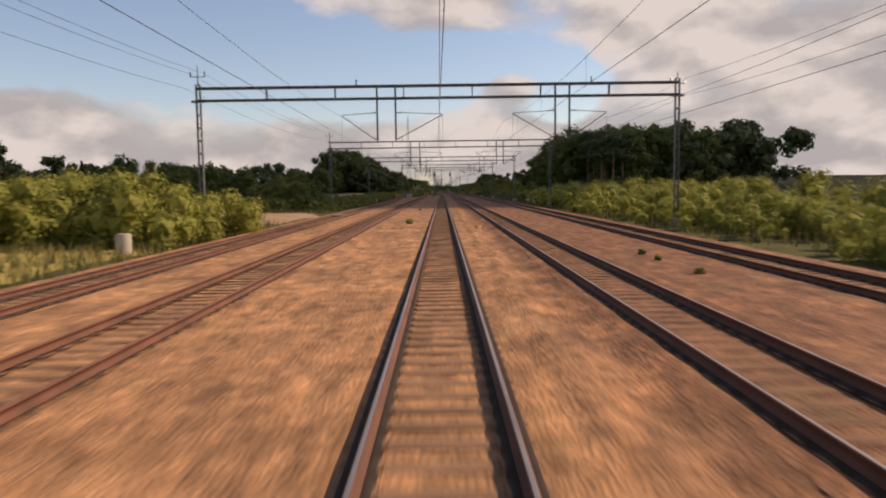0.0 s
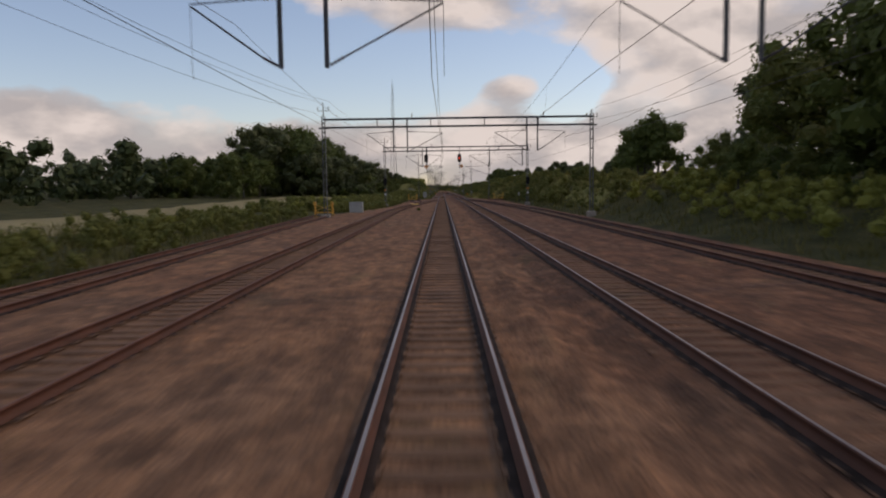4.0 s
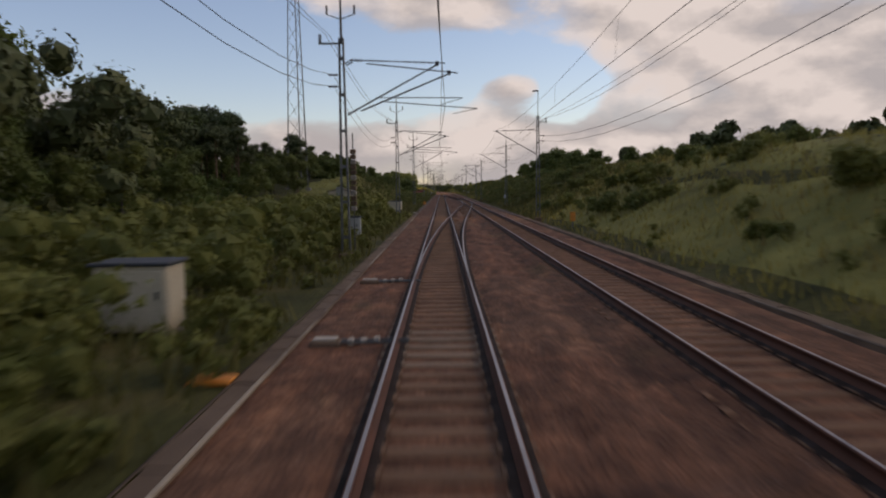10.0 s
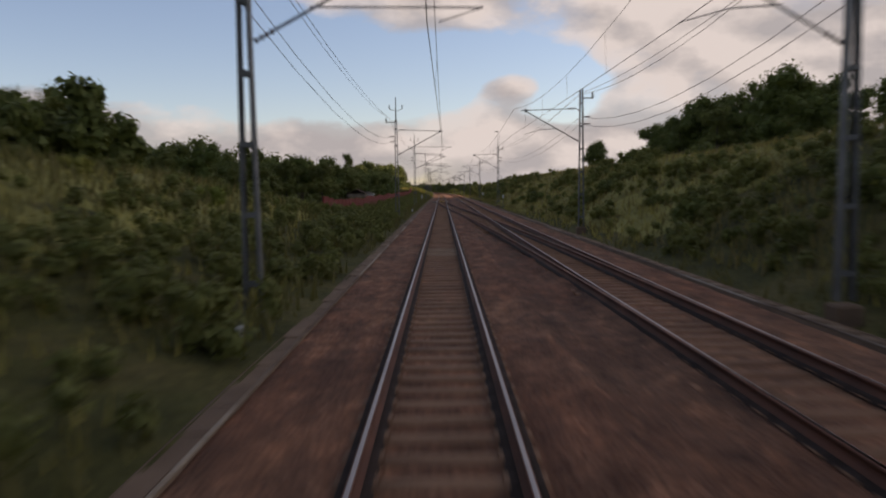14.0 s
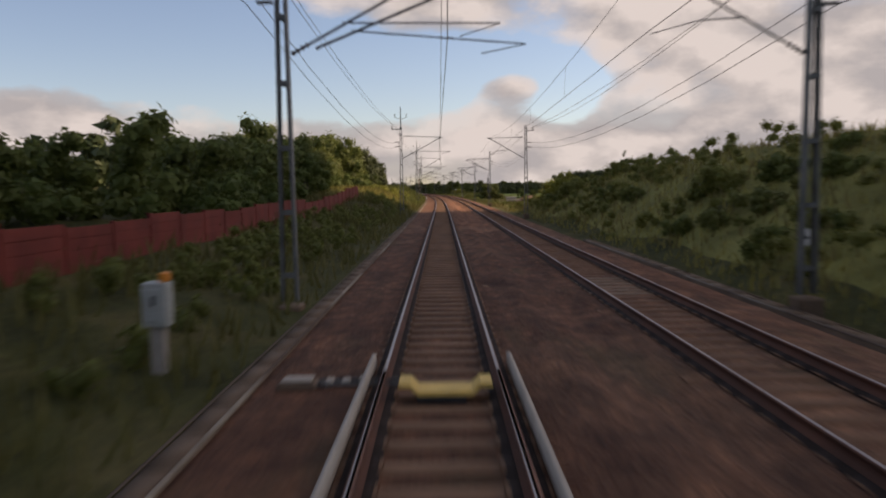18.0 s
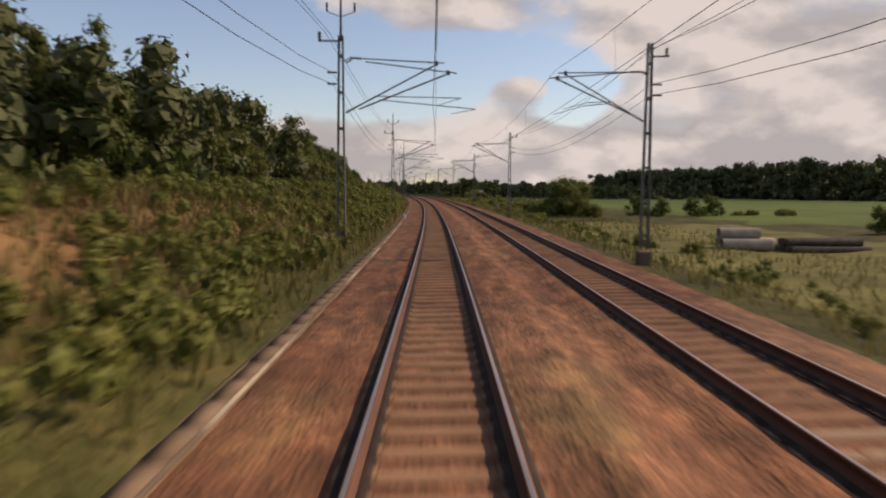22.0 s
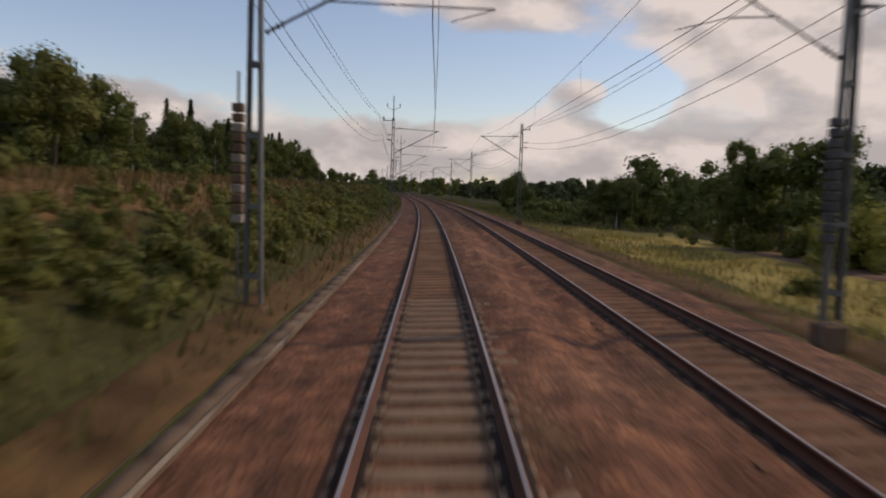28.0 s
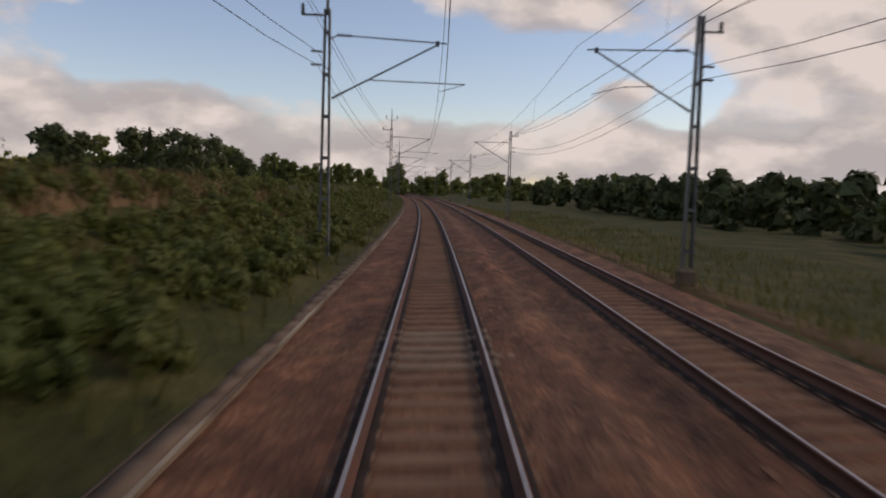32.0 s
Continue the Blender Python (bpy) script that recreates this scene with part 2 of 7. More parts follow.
M_LEAF_SALLOW = leaf_mat("sallow_leaves", (0.118, 0.138, 0.030), (0.295, 0.307, 0.070))
M_GRASS = leaf_mat("grass_blades", (0.064, 0.067, 0.020), (0.167, 0.159, 0.057), 0.3)
M_DRYGRASS = leaf_mat("dry_grass_blades", (0.144, 0.108, 0.044), (0.304, 0.240, 0.104), 0.3)
M_HEATH = leaf_mat("heath_blades", (0.13, 0.080, 0.036), (0.25, 0.155, 0.070), 0.2)
M_BANKGRASS = leaf_mat("bank_grass_blades", (0.158, 0.158, 0.042), (0.370, 0.335, 0.105), 0.3)
M_BANK = plain("grassy_bank", (0.215, 0.20, 0.058), 0.95, 0, 0.35, 0.4, 6, 0.08, 0.15)
M_PASTURE = plain("rough_pasture", (0.165, 0.152, 0.050), 0.95, 0, 0.4, 0.35, 6, 0.08, 0.15)
M_HEATHSOIL = plain("heath_ground", (0.20, 0.118, 0.054), 0.95, 0, 0.35, 0.5, 6, 0.08, 0.15)
M_VERGE = plain("dry_verge", (0.125, 0.073, 0.033), 0.95, 0, 0.45, 0.6, 8, 0.05, 0.15)
M_CROP = plain("green_crop", (0.105, 0.150, 0.031), 0.95, 0, 0.25, 0.05, 3, 0.02, 0.15)
M_MEADOW = plain("yellow_meadow", (0.33, 0.26, 0.078), 0.95, 0, 0.3, 0.4, 6, 0.06, 0.15)
M_CORN = plain("ripe_field", (0.30, 0.25, 0.12), 0.95, 0, 0.2, 0.05, 3, 0.02, 0.15)
M_SAND = plain("sandy_gravel", (0.29, 0.19, 0.115), 0.95, 0, 0.2, 0.3, 12, 0.02, 0.2)
M_EARTH = plain("brown_earth", (0.20, 0.125, 0.085), 0.95, 0, 0.35, 0.8, 9, 0.06, 0.2)
M_RED = plain("red_fence_paint", (0.20, 0.038, 0.027), 0.8, 0, 0.25, 0.8, 20, 0.003, 0.3)
M_CREAM = plain("cream_paint", (0.58, 0.50, 0.35), 0.6, 0, 0.12, 0.8, 20)
M_GREYBOX = plain("grey_paint", (0.40, 0.41, 0.37), 0.6, 0, 0.15, 0.8, 20)
M_ROOF = plain("dark_roof_felt", (0.05, 0.055, 0.06), 0.8, 0, 0.3, 1.5, 20)
M_TILE = plain("brown_roof", (0.23, 0.16, 0.13), 0.85, 0, 0.25, 1.5, 15, 0.01)
M_ORANGE = plain("orange_paint", (0.75, 0.26, 0.03), 0.5, 0, 0.15)
M_STOP = plain("yellow_stop_paint", (0.80, 0.40, 0.055), 0.55, 0, 0.2)
M_YELLOW = plain("yellow_paint", (0.82, 0.54, 0.13), 0.6, 0, 0.15)
M_WHITE = plain("white_paint", (0.74, 0.73, 0.69), 0.55, 0, 0.1)
M_BLACK = plain("black_paint", (0.012, 0.012, 0.013), 0.5, 0, 0.2)
M_LENS = plain("dark_glass", (0.02, 0.02, 0.022), 0.1)
M_TIMBER = plain("grey_timber", (0.24, 0.19, 0.14), 0.9, 0, 0.35, 1.5, 18, 0.01)
kr = Nodes("red_signal_light")
kr.bsdf.inputs["Emission Color"].default_value = (1.0, 0.06, 0.03, 1)
kr.bsdf.inputs["Emission Strength"].default_value = 1.6
M_REDLIGHT = kr.done((0.6, 0.03, 0.02), 0.3)

# ---------------------------------------------------------------- mesh helpers
def link(name, bm, material, parent=None, label="", m=None):
    me = bpy.data.meshes.new(name)
    bm.to_mesh(me)
    bm.free()
    for mm in (material if isinstance(material, (list, tuple)) else [material]):
        me.materials.append(mm)
    ob = new(name, me)
    if m is not None:
        ob.matrix_basis = m
    if parent is not None:
        ob.parent = parent
    if label:
        ob["label"] = label
    return ob


def part(name, bm, material, parent, label=""):
    return link(name, bm, material, parent, label)


def empty(name, m=None):
    ob = new(name)
    if m is not None:
        ob.matrix_basis = m
    return ob


def add_box(bm, x0, x1, y0, y1, z0, z1, bevel=0.0, mi=0):
    r = bmesh.ops.create_cube(bm, size=1, matrix=Matrix.Translation(((x0 + x1) / 2, (y0 + y1) / 2, (z0 + z1) / 2))
                              @ Matrix.Diagonal((x1 - x0, y1 - y0, z1 - z0, 1)))
    if bevel:
        es = list({e for v in r["verts"] for e in v.link_edges})
        bmesh.ops.bevel(bm, geom=es, offset=bevel, segments=1, affect="EDGES")
    if mi:
        bm.faces.ensure_lookup_table()
        for f in {f for v in r["verts"] if v.is_valid for f in v.link_faces}:
            f.material_index = mi
    return bm


def box_bm(x0, x1, y0, y1, z0, z1, bevel=0.0):
    return add_box(bmesh.new(), x0, x1, y0, y1, z0, z1, bevel)


def add_rod(bm, a, b, r0, r1=None, seg=6):
    a, b = Vector(a), Vector(b)
    r1 = r0 if r1 is None else r1
    q = (b - a).to_track_quat("Z", "Y").to_matrix().to_4x4()
    m = Matrix.Translation((a + b) / 2) @ q
    bmesh.ops.create_cone(bm, cap_ends=True, segments=seg, radius1=r0, radius2=r1, depth=(b - a).length, matrix=m)
    return bm


def rod_bm(a, b, r0, r1=None, seg=6):
    return add_rod(bmesh.new(), a, b, r0, r1, seg)


def quick(name, co, quads, material, smooth=False):
    """A mesh from numpy arrays of corners and faces (all of the same corner count)."""
    co, quads = np.asarray(co, np.float32), np.asarray(quads, np.int32)
    k = quads.shape[1]
    me = bpy.data.meshes.new(name)
    me.vertices.add(len(co))
    me.vertices.foreach_set("co", co.ravel())
    me.loops.add(quads.size)
    me.loops.foreach_set("vertex_index", quads.ravel())
    me.polygons.add(len(quads))
    me.polygons.foreach_set("loop_start", np.arange(len(quads), dtype=np.int32) * k)
    if smooth:
        me.polygons.foreach_set("use_smooth", np.ones(len(quads), bool))
    me.update(calc_edges=True)
    for mm in (material if isinstance(material, (list, tuple)) else [material]):
        me.materials.append(mm)
    return me


def line_np(s, d, z):
    """Stations, offsets and heights (arrays) to world corners."""
    i = np.clip(s - S0, 0, len(LINE) - 1.001)
    k = i.astype(int)
    f = (i - k)[..., None]
    p = LINE_A[k] * (1 - f) + LINE_A[k + 1] * f
    h = p[..., 2]
    return np.stack([p[..., 0] + d * np.cos(h), p[..., 1] + d * np.sin(h), z + 0 * d], -1)


def wave(x, y, seed=0):
    """A cheap smooth noise in -1..1 for arrays."""
    r = np.random.RandomState(seed)
    out = 0
    for k in range(5):
        a, b, c = r.uniform(0.6, 1.7, 2).tolist() + [r.uniform(0, 6.28)]
        u, v = r.choice([-1, 1], 2)
        out = out + np.sin(u * a * x + v * b * y + c + 0.6 * np.sin(0.7 * a * y + k)) / 5
    return out


# ---------------------------------------------------------------- lie of the land
LEFT = [  # station, edge of the formation, crest offset, crest height, height beyond
    (-120, -13.0, -30, -0.4, -0.2), (205, -13.0, -26, -0.3, 0.0), (240, -8.5, -20, -0.2, 0.4), (290, -7.9, -17, 0.0, 0.9), (325, -2.62, -13, 0.0, 1.2),
    (405, -2.62, -13, 0.3, 1.5), (428, -2.62, -15, 1.4, 2.6), (442, -2.62, -16, 3.4, 4.0), (462, -2.62, -15, 4.8, 5.0),
    (505, -2.62, -15, 3.4, 3.6), (530, -2.62, -12, 0.7, 0.9), (655, -2.62, -9, 0.7, 1.0), (690, -2.62, -10, 2.4, 3.4),
    (800, -2.62, -10, 1.8, 2.8), (850, -2.62, -10, 2.3, 3.0), (1150, -2.62, -10, 2.3, 2.8), (2400, -2.62, -10, 2.0, 2.0)]
RIGHT = [
    (-120, 14.5, 25, -0.4, 0.0), (150, 14.5, 25, -0.3, 0.4), (215, 13.5, 20, 3.0, 3.6), (255, 13.8, 20, 4.3, 4.9),
    (300, 13.8, 20, 4.6, 5.2), (318, 9.3, 20, 4.7, 5.4), (335, 7.7, 20, 4.6, 5.6), (585, 7.7, 20, 4.8, 5.6), (640, 7.7, 18, 4.5, 4.8), (662, 7.7, 17, 3.9, 4.0),
    (675, 7.7, 16, 2.9, 2.6), (686, 7.7, 15, 1.7, 1.2), (702, 7.7, 14, 0.2, -0.2), (735, 7.7, 14, -0.9, -1.0), (760, 7.7, 13, -1.1, -1.3), (900, 7.7, 12, -1.1, -1.5), (950, 7.7, 13, -0.7, -1.0),
    (1050, 7.7, 13, -1.2, -2.0), (2400, 7.7, 13, -1.5, -2.0)]


def rows_np(rows, s, k):
    return np.interp(s, [r[0] for r in rows], [r[k] for r in rows])


def land(s, d):
    """Height of the ground at stations s and offsets d (arrays)."""
    s, d = np.asarray(s, float), np.asarray(d, float)
    out = np.full(np.broadcast(s, d).shape, -0.55)
    for rows, sign in ((LEFT, -1), (RIGHT, 1)):
        e, c, h, far = (rows_np(rows, s, k) for k in (1, 2, 3, 4))
        u = np.clip((d - e) / (c - e), 0, 1)
        u = u * u * (3 - 2 * u) * 0.6 + u * 0.4
        v = np.clip((np.abs(d) - np.abs(c)) / 45, 0, 1)
        low = -0.55 + (0.375 * np.clip((s - 318) / 15, 0, 1) if sign < 0 else 0.0)
        z = low + (h - low) * u + (far - h) * v
        rough = np.clip((np.abs(d) - np.abs(e)) / 4, 0, 1)
        z = z + rough * (0.22 * wave(s * 0.35, d * 0.4, 3) + 0.09 * wave(s * 1.3, d * 1.4, 4))
        z = z + np.clip((np.abs(d) - 40) / 200, 0, 1) * 1.2 * wave(s * 0.02, d * 0.02, 5)
        out = np.where(sign * d > np.abs(e), z, out)
    return out


def land_at(s, d):
    return float(land(np.array([s]), np.array([d]))[0])


ds = np.concatenate([-np.geomspace(900, 42, 16), np.arange(-40, -20, 2.0), np.arange(-20, -3.0, 0.8), [-2.72, -2.64, -2.60], np.arange(-1.6, 20.1, 0.8),
                     np.arange(22, 41, 2.0), np.geomspace(42, 900, 16)])
ss = np.concatenate([np.arange(-115, 1250, 2.5), np.arange(1252, 2395, 12.0)])
SG, DG = np.meshgrid(ss, ds, indexing="ij")
co = line_np(SG, DG, land(SG, DG)).reshape(-1, 3)
nd = len(ds)
ii, jj = np.meshgrid(np.arange(len(ss) - 1), np.arange(nd - 1), indexing="ij")
q = (ii * nd + jj).ravel()
ground = new("ground", quick("ground", co, np.stack([q, q + 1, q + nd + 1, q + nd], 1), M_GROUND, True))
tagged(ground, "rough grassy ground with banks beside the railway", "ground", kind="structure")


# ---------------------------------------------------------------- tracks
def ease(u):
    u = min(max(u, 0.0), 1.0)
    return u * u * (3 - 2 * u)


GAUGE = 0.7535   # rail centre from track centre


def siding_left(s):
    return -5.75 * (1 - ease((s - 209) / 122))


def siding_right(s):
    return 4.52 + 6.0 * (1 - ease((s - 209) / 122))


def cross_one(s):
    return 4.52 * ease((s - 351.5) / 124)


def cross_two(s):
    return 4.52 * (1 - ease((s - 473) / 141))


def stub_left(s):
    return -4.25 - 2.05 * max(0.0, (s - 258) / 34) ** 2.6


def stub_right(s):
    return 8.8 + 3.8 * max(0.0, (s - 258) / 37.5) ** 2.4


def far_left(s):
    return -10.1 - 1.6 * ease((s - 130) / 80)


PROFILE = [(-0.070, -0.160), (-0.070, -0.148), (-0.012, -0.125), (-0.010, -0.045), (-0.034, -0.036), (-0.036, -0.006),
           (-0.021, 0.0), (0.021, 0.0), (0.036, -0.006), (0.034, -0.036), (0.010, -0.045), (0.012, -0.125), (0.070, -0.148),
           (0.070, -0.160)]


def rail_part(track, centre, side, s0, s1, bright=True, step=2.0, shift=0.0, oily=True):
    s = np.arange(s0, s1 + 0.01, step)
    c = np.array([centre(x) for x in s]) + side * GAUGE + shift
    pr = np.array(PROFILE)
    n, k = len(s), len(pr)
    S, D = np.repeat(s, k), (c[:, None] + pr[None, :, 0]).ravel()
    Z = np.tile(pr[:, 1], n) + cant_np(S) * (D - np.repeat(c - side * GAUGE - shift, k))
    i, j = np.meshgrid(np.arange(n - 1), np.arange(k - 1), indexing="ij")
    a = (i * k + j).ravel()
    me = quick("rail", line_np(S, D, Z), np.stack([a, a + k, a + k + 1, a + 1], 1), [M_RAIL, M_RAIL_TOP if bright else M_RAIL_OLD])
    idx = np.where(j.ravel() == 6, 1, 0).astype(np.int32)
    me.polygons.foreach_set("material_index", idx)
    ob = new("rail", me)
    ob.parent = track
    if not oily:
        return ob
    # oil, brake dust, fastenings and painted shade darken a strip along both rail sides
    half = 0.17
    pad = np.array([(-half, -0.205), (-half + 0.03, -0.150), (-0.071, -0.146), (0.071, -0.146), (half - 0.03, -0.150), (half, -0.205)])
    k = len(pad)
    S, D = np.repeat(s, k), (c[:, None] + pad[None, :, 0]).ravel()
    Z = np.tile(pad[:, 1], n) + cant_np(S) * (D - np.repeat(c - side * GAUGE - shift, k))
    i, j = np.meshgrid(np.arange(n - 1), np.arange(k - 1), indexing="ij")
    a = (i * k + j).ravel()[j.ravel() != 2]
    bed = new("rail_bed", quick("rail_bed", line_np(S, D, Z), np.stack([a, a + k, a + k + 1, a + 1], 1), M_PAD))
    bed.parent = track
    return ob


def cant_np(s):
    return np.tan(np.radians(np.interp(s, [r[0] for r in CANT], [r[1] for r in CANT])))


def sleeper_mesh(material):
    bm = bmesh.new()
    for x0, x1, zt in ((-1.25, -0.95, -0.205), (-0.95, -0.55, -0.165), (-0.55, 0.55, -0.195), (0.55, 0.95, -0.165), (0.95, 1.25, -0.205)):
        vs = []
        for x in (x0, x1):
            vs += [bm.verts.new((x, y, z)) for y, z in ((-0.15, -0.38), (-0.125, zt), (0.125, zt), (0.15, -0.38))]
        for i in range(3):
            bm.faces.new((vs[i], vs[i + 1], vs[i + 5], vs[i + 4]))
    me = bpy.data.meshes.new("sleeper")
    bm.to_mesh(me)
    bm.free()
    me.materials.append(material)
    return me


def clip_mesh():
    bm = bmesh.new()
    for e in (-GAUGE, GAUGE):
        for o in (-0.115, 0.115):
            lo = [bm.verts.new((e + o + x, y, -0.17)) for x, y in ((-0.05, -0.06), (0.05, -0.06), (0.05, 0.06), (-0.05, 0.06))]
            top = bm.verts.new((e + o, 0, -0.115))
            for i in range(4):
                bm.faces.new((lo[i], lo[(i + 1) % 4], top))
    me = bpy.data.meshes.new("rail_clip")
    bm.to_mesh(me)
    bm.free()
    me.materials.append(M_CLIP)
    return me


SLEEPER, SLEEPER_PALE, CLIPS = sleeper_mesh(M_SLEEPER), sleeper_mesh(M_PALE), clip_mesh()
SLEEPER_DARK = sleeper_mesh(M_SLEEPER_DARK)
PITCH_S = 0.6


def mesh_arrays(me):
    co = np.empty(len(me.vertices) * 3, np.float32)
    me.vertices.foreach_get("co", co)
    return co.reshape(-1, 3), [tuple(p.vertices) for p in me.polygons]


def spread(name, me, placements, material, parent=None, tilted=False):
    """One joined mesh of many copies of a small mesh: placements are (s, d, z, turn)."""
    co, fs = mesh_arrays(me)
    fs = np.array(fs)
    n = len(co)
    cos, faces = [], []
    for i, (s, d, z, turn) in enumerate(placements):
        x, y, h = on_line(s)
        h2 = h + turn
        c, sn = math.cos(h2), math.sin(h2)
        px, py = x + d * math.cos(h), y + d * math.sin(h)
        lean = math.tan(radians(lerp_rows(CANT, s))) if tilted else 0.0
        cos.append(np.stack([px + co[:, 0] * c - co[:, 1] * sn, py + co[:, 0] * sn + co[:, 1] * c, co[:, 2] + z + lean * co[:, 0]], 1))
        faces.append(fs + i * n)
    ob = new(name, quick(name, np.concatenate(cos), np.concatenate(faces), material))
    if parent is not None:
        ob.parent = parent
    return ob


def sleepers(track, centre, s0, s1, single=(0, 0), pale=(), kind=None):
    kind = kind or SLEEPER
    rest, white = [], []
    rng = random.Random(int(s0 * 7 + s1))
    for i in range(int((s1 - s0) / PITCH_S)):
        s = s0 + i * PITCH_S + rng.uniform(-0.012, 0.012)
        is_pale = any(a <= s <= b for a, b in pale)
        slope = math.atan2(centre(s + 0.5) - centre(s - 0.5), 1.0)
        place = (s, centre(s), rng.uniform(-0.008, 0.008) + (0.02 if is_pale and s > 900 else 0.0), -slope)
        if single[0] <= s < single[1]:
            ob = new("sleeper", SLEEPER_PALE if is_pale else kind)
            ob.matrix_basis = stand(s, place[1], place[2], math.degrees(-slope))
            ob.parent = track
        else:
            (white if is_pale else rest).append(place)
    if rest:
        tagged(spread("sleepers", kind, rest, kind.materials[0], track, True), kind="stuff")
    if white:
        tagged(spread("pale_sleepers", SLEEPER_PALE, white, M_SLEEPER_PALE, track, True), kind="stuff")
    near = [(s0 + i * PITCH_S, centre(s0 + i * PITCH_S), 0, 0) for i in range(int((min(s1, 1150) - s0) / PITCH_S))]
    tagged(spread("rail_clips", CLIPS, near, M_CLIP, track, True), kind="stuff")


def track(label, centre, s0, s1, bright=True, single=(0, 0), pale=(), sl=None, kind=None):
    t = empty("railway_track")
    tagged(t, label, "railway track", kind="structure")
    for side in (-1, 1):
        rail_part(t, centre, side, s0, s1, bright, oily=centre not in (siding_left, stub_left))
    a, b = sl or (s0, s1)
    if b > a:
        sleepers(t, centre, a, b, single, pale, kind)
    return t


def main_c(s):
    return 0.0


def second_c(s):
    return 4.52


PALE_OWN = [(302, 304), (331, 333), (345, 348), (424, 426), (471, 474), (497, 501), (942, 955), (981, 983.5), (1082, 1085)]
PALE_TWO = [(125, 127.5), (252, 254.5), (327, 330), (620, 624), (720, 724), (742, 745), (860, 863), (1042, 1046)]
track("main line track of worn bright rails on concrete sleepers", main_c, -30, 1700, True, (3, 175), PALE_OWN, (-30, 1300))
track("second line track of worn rails on concrete sleepers in ballast", second_c, -30, 1700, True, (5, 175), PALE_TWO, (-30, 1300), SLEEPER_DARK)
track("rusty siding track joining the main line at points", siding_left, -30, 330, False, (8, 160), (), (-30, 300))
track("outer siding track joining the second line at points", siding_right, -30, 330, False, (8, 160), (), (-30, 300))
track("rusty disused outermost siding track ending at a buffer", far_left, -30, 205, False, (10, 150))
track("short stub track ending at a buffer stop", stub_left, 247, 293, False, (262, 292), (), (262, 292))
track("short stub track beside the bank ending at a buffer stop", stub_right, 247, 297, False, (262, 295), (), (262, 295))
track("crossover track between the two lines", cross_one, 354, 474, True, (382, 440), (), (382, 440), SLEEPER_DARK)
track("crossover track leading back between the two lines", cross_two, 474.5, 612.5, False, (512, 572), (), (512, 572), SLEEPER_DARK)


